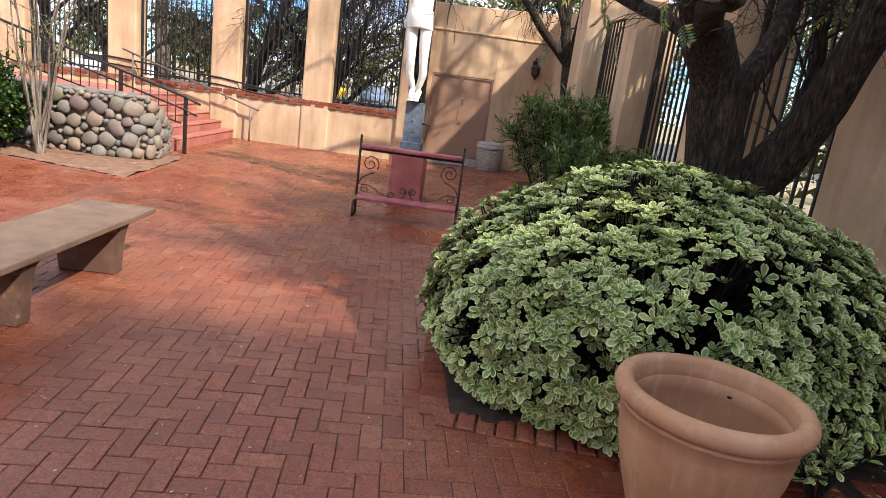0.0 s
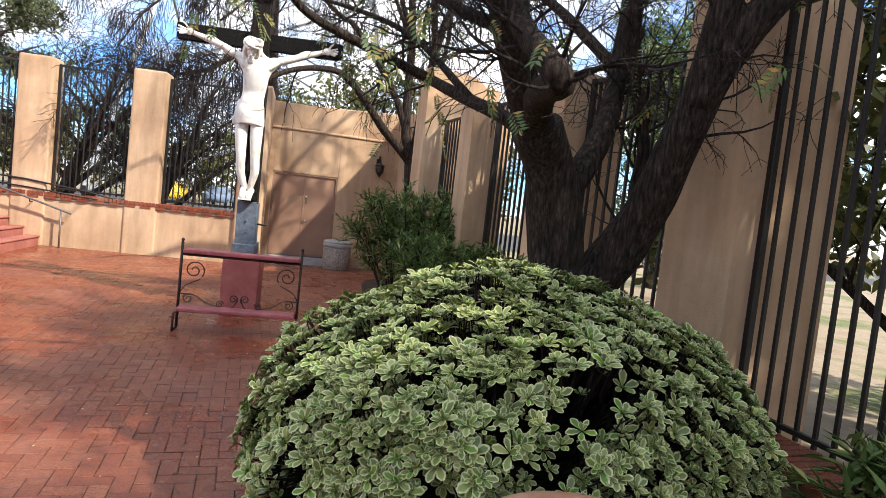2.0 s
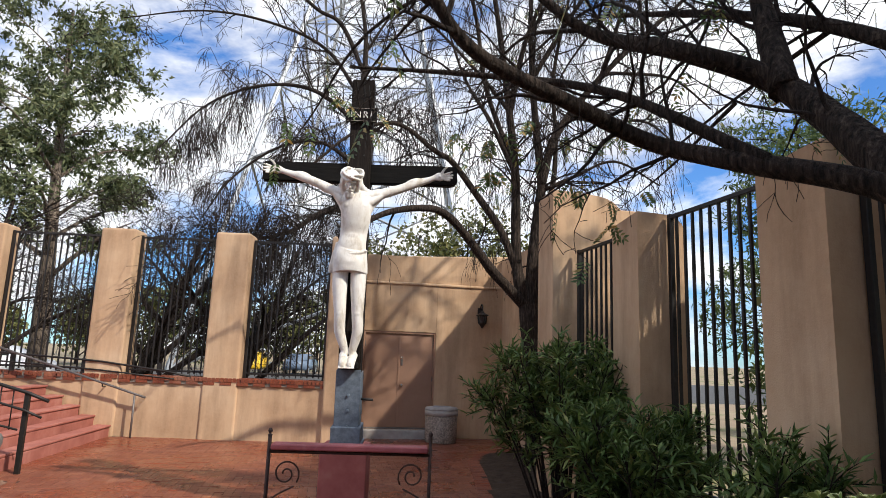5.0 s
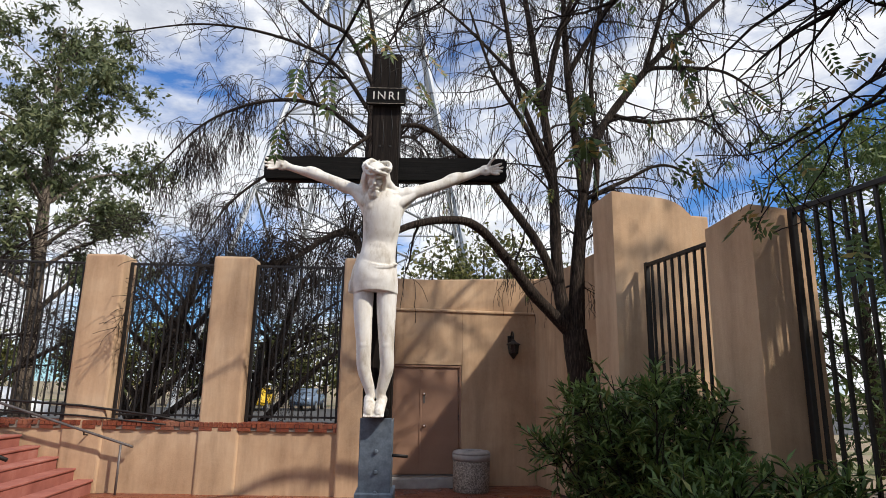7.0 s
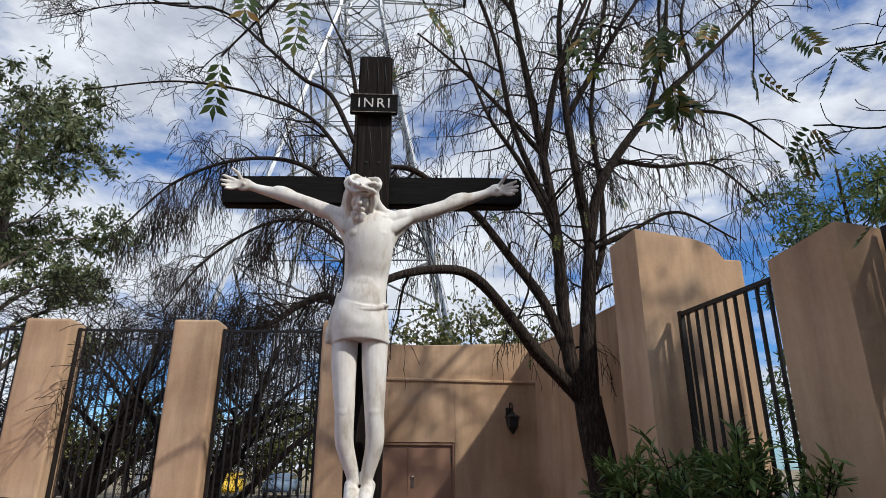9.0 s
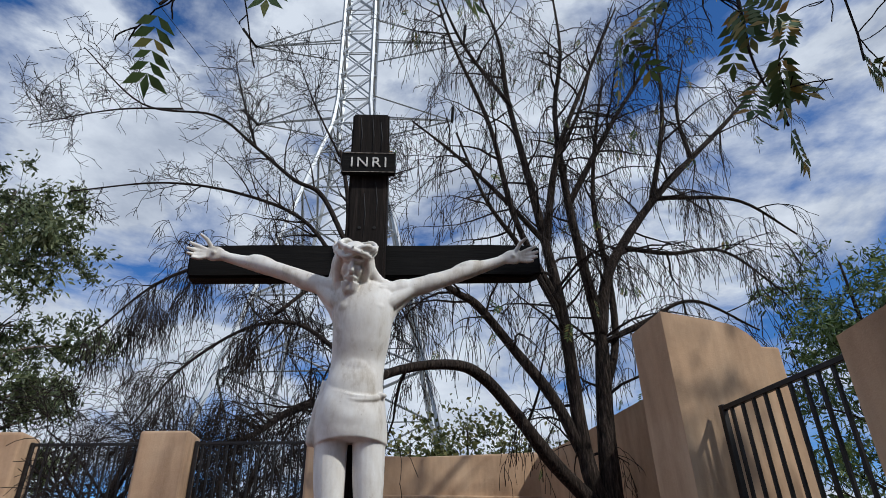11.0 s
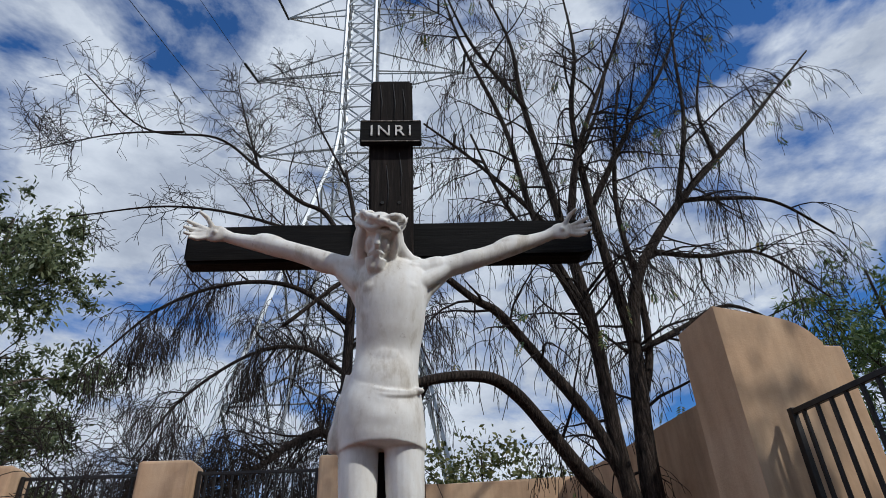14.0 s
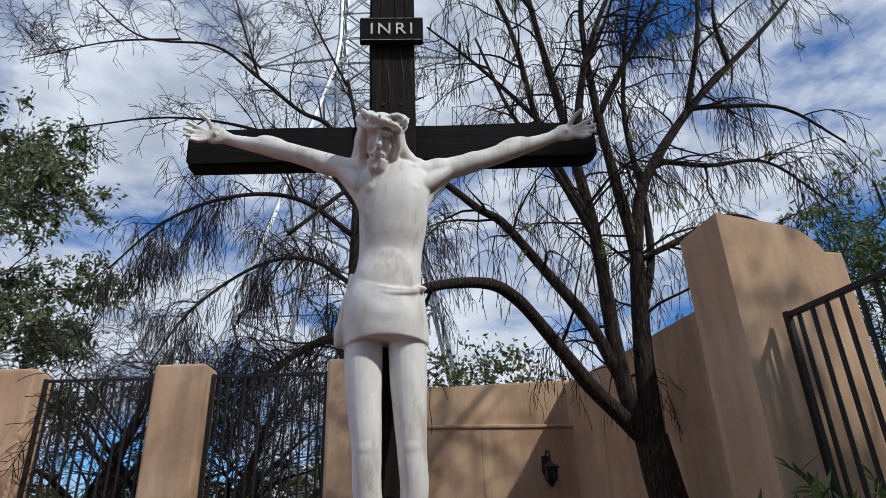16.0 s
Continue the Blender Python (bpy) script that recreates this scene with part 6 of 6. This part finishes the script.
PINE = [("tree", "bushy dark green pine beyond the east fence", (12.0, 17.5, 0.0), 8.9, 20, 2.1, 41), ("tree", "green pine seen through the east fence", (9.5, 12.5, 0.0), 6.2, 15, 1.9, 42),
        # trees 44 and 45 stay out of view, added to shade near floor and bush
        ("tree", "green pine close behind the east fence", (6.2, 5.4, 0.0), 7.6, 18, 2.5, 43), ("tree", "unseen yellow-green shade tree added close behind the east fence", (6.6, 0.2, 0.0), 9.8, 22, 3.3, 44), ("tree", "unseen tall yellow-green shade tree added behind the east fence", (7.4, -7.2, 0.0), 13.5, 22, 3.7, 45)]
for nm, lab, loc, h, n, spd, sd in PINE:
    far_tree(nm, lab, loc, h, n, spd, M_LEAF_PINE if sd < 43 else M_LEAF_FAR, simple_leaf(0.05, 0.2) if sd < 43 else simple_leaf(0.085, 0.2), 11000 if sd < 43 else 24000, sd, M_BARK, CFG_LEAFY, 0.16, (0, 0), 0.12, 0.4)
for k, (x, y, h) in enumerate(((2.9, 27, 6.3), (5.1, 28, 7.1), (7.6, 29, 6.5), (1.2, 31, 6.2), (11, 30, 6.2))):
    far_tree("tree", "distant olive-green tree top above the wall", (x, y, 0), h, 12, 1.9, M_LEAF_FAR, simple_leaf(0.11, 0.2), 3200, 51 + k, M_TWIG, CFG_LEAFY, 0.14, (0, 0), 0.3, 0.55)
for k in range(11):
    x = -26 + k * 4.3
    far_tree("tree", "distant olive-green tree across the road", (x + rng.uniform(-1, 1), 58 + rng.uniform(-2, 3), 0), rng.uniform(4.0, 6.0), 11, 2.6, M_LEAF_FAR, simple_leaf(0.22, 0.36), 2200, 71 + k, M_TWIG, CFG_LEAFY, 0.16, (0, 0), 0.15, 0.8)

# ---- transmission tower ----
tower = thing("transmission_tower", "tall galvanised steel lattice power transmission tower", "pylon", (1.9, 60.0, 0.0), rz=-12)
TH_ = 84.0


def half(z):
    return 1.8 + 0.2 * max(0.0, 47.5 - z)


def strut(a, b, r, nm="strut"):
    sp_t.tube([a, b], r, 4, False)


zs = [0, 9, 17, 24, 30.5, 36.5, 41.5, 46] + [46 + 3.6 * i for i in range(1, 11)]
cn = [(-1, -1), (1, -1), (1, 1), (-1, 1)]
sp_t = Soup()
for (sx, sy) in cn:
    leg = Soup()
    leg.tube([(sx * half(z), sy * half(z), z) for z in zs], 0.23, 4, True)
    leg.obj("leg", M_GALV, tower, "", False)
for z0, z1 in zip(zs, zs[1:]):
    for i in range(4):
        (ax, ay), (bx, by) = cn[i], cn[(i + 1) % 4]
        h0, h1 = half(z0), half(z1)
        strut((ax * h0, ay * h0, z0), (bx * h1, by * h1, z1), 0.13)
        strut((bx * h0, by * h0, z0), (ax * h1, ay * h1, z1), 0.095)
        strut((ax * h1, ay * h1, z1), (bx * h1, by * h1, z1), 0.075)
sp_t.obj("lattice", M_GALV, tower, "crossed lattice bracing", False)
for za, reach in ((47.0, 10.7), (59.0, 12.4), (70.5, 9.8)):
    arm = Soup()
    for sx in (-1, 1):
        tip_ = (sx * reach, 0, za + 1.0)
        for sy in (-1, 1):
            for zz in (za, za + 3.4):
                arm.tube([(sx * 1.75, sy * 1.75, zz), tip_], 0.1, 4, False)
            for q in range(1, 5):
                u, w = q / 5, (q + 0.5) / 5
                a0 = Vector((sx * 1.75, sy * 1.75, za)).lerp(Vector(tip_), u)
                a1 = Vector((sx * 1.75, sy * 1.75, za + 3.4)).lerp(Vector(tip_), w)
                a2 = Vector((sx * 1.75, -sy * 1.75, za)).lerp(Vector(tip_), u)
                arm.tube([a0, a1], 0.05, 4, False)
                arm.tube([a0, a2], 0.05, 4, False)
    arm.obj("cross_arm", M_GALV, tower, "", False)
    for sx in (-1, 1):
        ins = Soup()
        for q in range(14):
            c_ = Vector((sx * reach, -0.35 * q, za + 0.9 - 0.16 * q))
            ins.tube([c_, c_ + Vector((0, -0.12, -0.05))], [0.17, 0.07], 8, True)
        ins.obj("insulator", M_TYRE, tower, "dark stacked insulator string")
for sx, za, reach in ((-1, 47.0, 10.7), (1, 47.0, 10.7), (-1, 59.0, 12.4), (1, 59.0, 12.4), (-1, 70.5, 9.8), (1, 70.5, 9.8)):
    a = tower.matrix_basis @ Vector((sx * reach, -5.0, za - 1.5))
    b = a + Vector((-10 * sx - 60, -120, 4))
    w = thing("power_line", "thin dark overhead power line sagging from the tower", "power line", tuple(a), "power lines")
    pts = []
    for i in range(25):
        u = i / 24
        p = (b - a) * u
        pts.append((p.x, p.y, p.z - 9.0 * 4 * u * (1 - u) * 0.5))
    iron_tube(pts, 0.035, "wire", w, M_TYRE, 4)

# ---- cars beyond the fence ----
def car(label, loc, rz, paint):
    t = thing("car", label, "car", loc, rz=rz)
    bm = bmesh.new()
    prof = [(-2.2, 0.35), (-2.25, 0.75), (-2.1, 0.95), (-1.3, 1.02), (-0.7, 1.5), (0.7, 1.52), (1.5, 1.05), (2.15, 0.95), (2.25, 0.6), (2.2, 0.35)]
    a = [bm.verts.new((x, -0.85 if z < 1.1 else -0.68, z)) for x, z in prof]
    b = [bm.verts.new((x, 0.85 if z < 1.1 else 0.68, z)) for x, z in prof]
    bm.faces.new(a)
    bm.faces.new(b[::-1])
    for i in range(len(prof)):
        j = (i + 1) % len(prof)
        bm.faces.new((a[i], b[i], b[j], a[j]))
    bmesh.ops.bevel(bm, geom=bm.edges[:], offset=0.06, segments=2, affect="EDGES")
    part("body", bm, paint, t, "", True)
    for sy in (-1, 1):
        part("side_window", prism([(-0.95, sy * 0.79 - 0.02), (1.0, sy * 0.79 - 0.02), (1.0, sy * 0.79 + 0.02), (-0.95, sy * 0.79 + 0.02)], 1.08, 1.4), M_GLASS, t)
        for x in (-1.4, 1.4):
            wh = part("wheel", moved(lathe([(0.0, -0.11), (0.22, -0.11), (0.33, -0.1), (0.33, 0.1), (0.22, 0.11), (0.0, 0.11)], 20), Matrix.Translation((x, sy * 0.78, 0.33)) @ Matrix.Rotation(radians(90), 4, "X")), M_TYRE, t)
            part("rim", moved(lathe([(0.0, -0.12), (0.2, -0.118), (0.2, 0.118), (0.0, 0.12)], 16), Matrix.Translation((x, sy * 0.78, 0.33)) @ Matrix.Rotation(radians(90), 4, "X")), M_GALV, wh)
    return t


car("yellow parked car beyond the fence", (-5.6, 51.0, -0.03), 86, M_YELLOW)
car("grey-blue parked car beyond the fence", (-2.2, 52.0, -0.03), 80, M_BLUECAR)
car("white parked car beyond the fence", (-13.5, 31.0, -0.03), 0, M_WHITECAR)
car("white parked car beyond the fence", (-20.0, 31.5, -0.03), 0, M_WHITECAR)

# ---- stones of the retaining wall ----
def stone_mesh(seed):
    q = random.Random(seed)
    bm = bmesh.new()
    bmesh.ops.create_icosphere(bm, subdivisions=2, radius=1.0)
    for v in bm.verts:
        v.co *= 1 + 0.30 * noise.noise(v.co * 1.3 + Vector((seed * 3.1, 0, 0))) + 0.10 * noise.noise(v.co * 3.2 + Vector((0, seed, 5)))
        v.co.x = 0.86 * v.co.x if abs(v.co.x) < 0.8 else math.copysign(0.69 + 0.35 * (abs(v.co.x) - 0.8), v.co.x)
        v.co.z = v.co.z if abs(v.co.z) < 0.75 else math.copysign(0.75 + 0.4 * (abs(v.co.z) - 0.75), v.co.z)
        v.co.y *= 0.9
    bmesh.ops.rotate(bm, matrix=Matrix.Rotation(q.uniform(0, 3.1), 3, "Y"), verts=bm.verts)
    me = bpy.data.meshes.new("stone")
    bm.to_mesh(me)
    bm.free()
    me.materials.append(M_STONE)
    me.polygons.foreach_set("use_smooth", [True] * len(me.polygons))
    return me


stones = [stone_mesh(i) for i in range(12)]
rs = random.Random(17)
SL = [Vector(p) for p in SW]
lens = [(SL[i + 1] - SL[i]).length for i in range(len(SL) - 1)]
total = sum(lens)


def along(d):
    for i, l in enumerate(lens):
        if d <= l or i == len(lens) - 1:
            t = (SL[i + 1] - SL[i]).normalized()
            return SL[i] + t * d, t
        d -= l


laid = []                                    # (distance along, height, radius), packed from large to small
for tries, r_lo, r_hi in ((500, 0.115, 0.15), (900, 0.08, 0.11), (1400, 0.055, 0.075), (2200, 0.034, 0.05)):
    for k in range(tries):
        rad_, d_ = rs.uniform(r_lo, r_hi), rs.uniform(0.35, total - 0.05)
        p, t = along(d_)
        z_ = rs.uniform(0.02, stone_top(p.x, p.y) - rad_ * 0.5)
        if z_ < rad_ * 0.6 or any(math.hypot(d_ - a, (z_ - b) * 1.12) < (rad_ + c) * 0.93 for a, b, c in laid):
            continue
        laid.append((d_, z_, rad_))
        ob = link_mesh("stone", rs.choice(stones), None, stone_wall)
        ob.matrix_basis = Matrix.Translation((p.x, p.y, z_)) @ Matrix.Rotation(math.atan2(t.y, t.x), 4, "Z") @ Matrix.Rotation(rs.uniform(-0.5, 0.5), 4, "Y") @ Matrix.Diagonal((rad_ * 1.20, 0.055 + 0.2 * rad_, rad_ * 1.06, 1))
d = 0.3
while d < total - 0.05:                      # stones bedded along the top
    w = rs.uniform(0.16, 0.3)
    p, t = along(d + w / 2)
    nrm = Vector((-t.y, t.x))
    for back in (0.14, 0.4):
        ob = link_mesh("stone", rs.choice(stones), None, stone_wall)
        ob.matrix_basis = Matrix.Translation((p.x + nrm.x * back, p.y + nrm.y * back, stone_top(p.x, p.y) + 0.005)) @ Matrix.Rotation(rs.uniform(0, 6), 4, "Z") @ Matrix.Diagonal((w * 0.5, w * 0.6, 0.06, 1))
    d += w

# ---- bricks ----
def brick_block(l, w, h, name, mat, bev=0.006):
    """A brick with a softened top, its top face at z = 0."""
    a, b = l / 2, w / 2
    v = [(-a, -b, -h), (a, -b, -h), (a, b, -h), (-a, b, -h), (-a, -b, -bev), (a, -b, -bev), (a, b, -bev), (-a, b, -bev),
         (-a + bev, -b + bev, 0), (a - bev, -b + bev, 0), (a - bev, b - bev, 0), (-a + bev, b - bev, 0)]
    f_ = [(0, 1, 5, 4), (1, 2, 6, 5), (2, 3, 7, 6), (3, 0, 4, 7), (4, 5, 9, 8), (5, 6, 10, 9), (6, 7, 11, 10), (7, 4, 8, 11), (8, 9, 10, 11), (3, 2, 1, 0)]
    me = bpy.data.meshes.new(name)
    me.from_pydata(v, [], f_)
    me.materials.append(mat)
    return me


CAPB = brick_block(0.50, 0.068, 0.075, "brick", M_BRICK)


def cap_course(line, z, parent, skip=()):
    """Header bricks laid across the wall, with a soldier face to the yard."""
    for (x0, y0), (x1, y1) in zip(line, line[1:]):
        a, b = Vector((x0, y0)), Vector((x1, y1))
        t = (b - a).normalized()
        nrm = Vector((-t.y, t.x))
        n = int((b - a).length / 0.0775)
        for i in range(n):
            c_ = a + t * (0.0775 * (i + 0.5)) + nrm * 0.20
            ob = link_mesh("brick", CAPB, None, parent)
            ob.matrix_basis = Matrix.Translation((c_.x, c_.y, z + rs.uniform(-0.003, 0.003))) @ Matrix.Rotation(math.atan2(nrm.y, nrm.x) + rs.uniform(-0.008, 0.008), 4, "Z")


mort = structure(part("cap_mortar", prism(offset_line(LWC, -0.025) + offset_line(LWC, 0.43)[::-1], CAPZ - 0.004, CAPZ + 0.118), M_MORTAR), "mortar bed of the brick wall cap", "mortar")
cap_course(offset_line(LWC, -0.0), CAPZ + 0.13, wall_west)
LOWB = brick_block(0.21, 0.068, 0.055, "brick", M_BRICK)
for (x0, y0), (x1, y1) in zip(LWC, LWC[1:]):
    a, b = Vector((x0, y0)), Vector((x1, y1))
    t = (b - a).normalized()
    nrm = Vector((-t.y, t.x))
    for i in range(max(1, int((b - a).length / 0.22))):
        c_ = a + t * (0.22 * (i + 0.5)) - nrm * 0.012
        ob = link_mesh("brick", LOWB, None, wall_west)
        ob.matrix_basis = Matrix.Translation((c_.x, c_.y, CAPZ + 0.052)) @ Matrix.Rotation(math.atan2(t.y, t.x), 4, "Z")
for k, (a, b) in enumerate(EW):
    wl = bpy.data.objects["wall_east_%d" % (k + 1)]
    av, bv = Vector(a), Vector(b)
    n = int((bv - av).length / 0.0775)
    for i in range(n):
        c_ = av.lerp(bv, (i + 0.5) / n)
        ob = link_mesh("brick", CAPB, None, wl)
        ob.matrix_basis = Matrix.Translation((c_.x + 0.15, c_.y, 0.475 + rs.uniform(-0.003, 0.003))) @ Matrix.Rotation(rs.uniform(-0.01, 0.01), 4, "Z") @ Matrix.Diagonal((0.8, 1, 1, 1))

# brick edging of the bed
EDGEB = brick_block(0.20, 0.095, 0.07, "brick", M_BRICK, 0.008)
edging = structure(new("bed_edging"), "brick edging round the planting bed", "edging")
line = [(2.6, 2.98), (1.8, 3.1), (0.9, 3.26), (-0.03, 3.47)] + BED[1:10]
for (x0, y0), (x1, y1) in zip(line, line[1:]):
    a, b = Vector((x0, y0)), Vector((x1, y1))
    t = (b - a).normalized()
    n = max(1, int(round((b - a).length / 0.102)))
    for i in range(n):
        c_ = a.lerp(b, (i + 0.5) / n)
        ob = link_mesh("brick", EDGEB, None, edging)
        ob.matrix_basis = Matrix.Translation((c_.x, c_.y, 0.018 + rs.uniform(-0.004, 0.004))) @ Matrix.Rotation(math.atan2(t.y, t.x) + math.pi / 2 + rs.uniform(-0.02, 0.02), 4, "Z")
# edging of the small bed before the stone wall
line = [(-7.6, 10.1), (-6.0, 9.84), (-3.96, 9.15), (-3.94, 11.4), (-4.1, 11.95)]
for (x0, y0), (x1, y1) in zip(line, line[1:]):
    a, b = Vector((x0, y0)), Vector((x1, y1))
    n = max(1, int(round((b - a).length / 0.205)))
    t = (b - a).normalized()
    for i in range(n):
        c_ = a.lerp(b, (i + 0.5) / n)
        ob = link_mesh("brick", EDGEB, None, edging)
        ob.matrix_basis = Matrix.Translation((c_.x, c_.y, 0.012 + rs.uniform(-0.004, 0.004))) @ Matrix.Rotation(math.atan2(t.y, t.x), 4, "Z")
BED2 = [(-7.6, 10.1), (-6.0, 9.86), (-4.0, 9.2), (-3.98, 11.4), (-4.12, 11.9), (-4.6, 11.4), (-7.6, 11.6)]
soil_bed("soil_bed_2", BED2, 0.012, "bare soil before the stone wall", M_DUST)

# ---- herringbone pavers ----
W = 0.1075                                   # laying pitch: brick width with its joint
PAV = brick_block(0.2120, 0.1045, 0.05, "paver", M_PAVER, 0.0035)
fv, ff = [], []
bv_, bf_ = [tuple(v.co) for v in PAV.vertices], [tuple(p.vertices) for p in PAV.polygons][:-1]
single = 0
UPPER = [(-5.85, 12.3), (-5.72, 16.15), (-14, 16.9), (-14, 11.2), (-6.2, 11.2)]
i0, i1, j0, j1 = int(-8.4 / W), int(3.4 / W), int(-5.0 / W), int(16.5 / W)
for i in range(i0, i1):
    for j in range(j0, j1):
        k = (i - j) % 4
        if k == 0:
            cx, cy, rot = (i + 1.0) * W, (j + 0.5) * W, 0.0
        elif k == 3:
            cx, cy, rot = (i + 0.5) * W, (j + 1.0) * W, math.pi / 2
        else:
            continue
        if cy > 16.25 or (cx < 0.1 and cy > 15.95 + 0.0 * cx) or in_poly(cx, cy, BED) or in_poly(cx, cy, BED2) or (cx < -4.55 and cy > 11.9) or (cx < -5.9 and cy > 9.9) or (cx > 2.0 and cy < 3.0):
            continue
        zz = rs.uniform(-0.0025, 0.0025)
        rt = rot + rs.uniform(-0.006, 0.006)
        if single < 300 and -1.9 < cx < 0.62 and 1.5 < cy < 4.4 and not in_poly(cx, cy, BED):
            ob = link_mesh("paver", PAV, None, floor)
            ob.matrix_basis = Matrix.Translation((cx, cy, zz)) @ Matrix.Rotation(rt, 4, "Z") @ Matrix.Rotation(rs.uniform(-0.008, 0.008), 4, "X")
            single += 1
        else:
            c_, s_ = math.cos(rt), math.sin(rt)
            n = len(fv)
            tx, ty = rs.uniform(-0.008, 0.008), rs.uniform(-0.008, 0.008)
            fv.extend((cx + x * c_ - y * s_, cy + x * s_ + y * c_, zz + z + tx * x + ty * y) for x, y, z in bv_)
            ff.extend(tuple(n + q for q in poly) for poly in bf_)
pave = pymesh("pavers", fv, ff, M_PAVER_ALL, floor, "red brick pavers in herringbone")
tagged(pave, kind="stuff")

# ---- fallen leaves ----
lv = Leaves()
rl = random.Random(77)
for k in range(900):
    if k < 430:
        x, y, zz = rl.uniform(1.3, 2.85), rl.uniform(1.3, 4.6), 0.055
        if x < 1.9 and y > 3.1 or (x < 1.85 and y < 3.1):
            zz = 0.012 if y < 3.1 else 0.055
    else:
        x, y, zz = rl.uniform(-3.4, 1.2), rl.uniform(1.0, 9.0), 0.004
        if in_poly(x, y, BED):
            continue
    s_ = rl.uniform(0.35, 0.75) if k >= 430 else rl.uniform(0.5, 1.5)
    a = rl.uniform(0, 6.28)
    lv.add(simple_leaf(0.016, 0.035), (x, y, zz), (math.cos(a), math.sin(a), rl.uniform(-0.05, 0.2)), (0, 0, 1), s_)
litter = lv.obj("fallen_leaves", M_DEADLEAF, None)
tagged(litter, "small pale dead leaves scattered over brick and soil", "leaves")
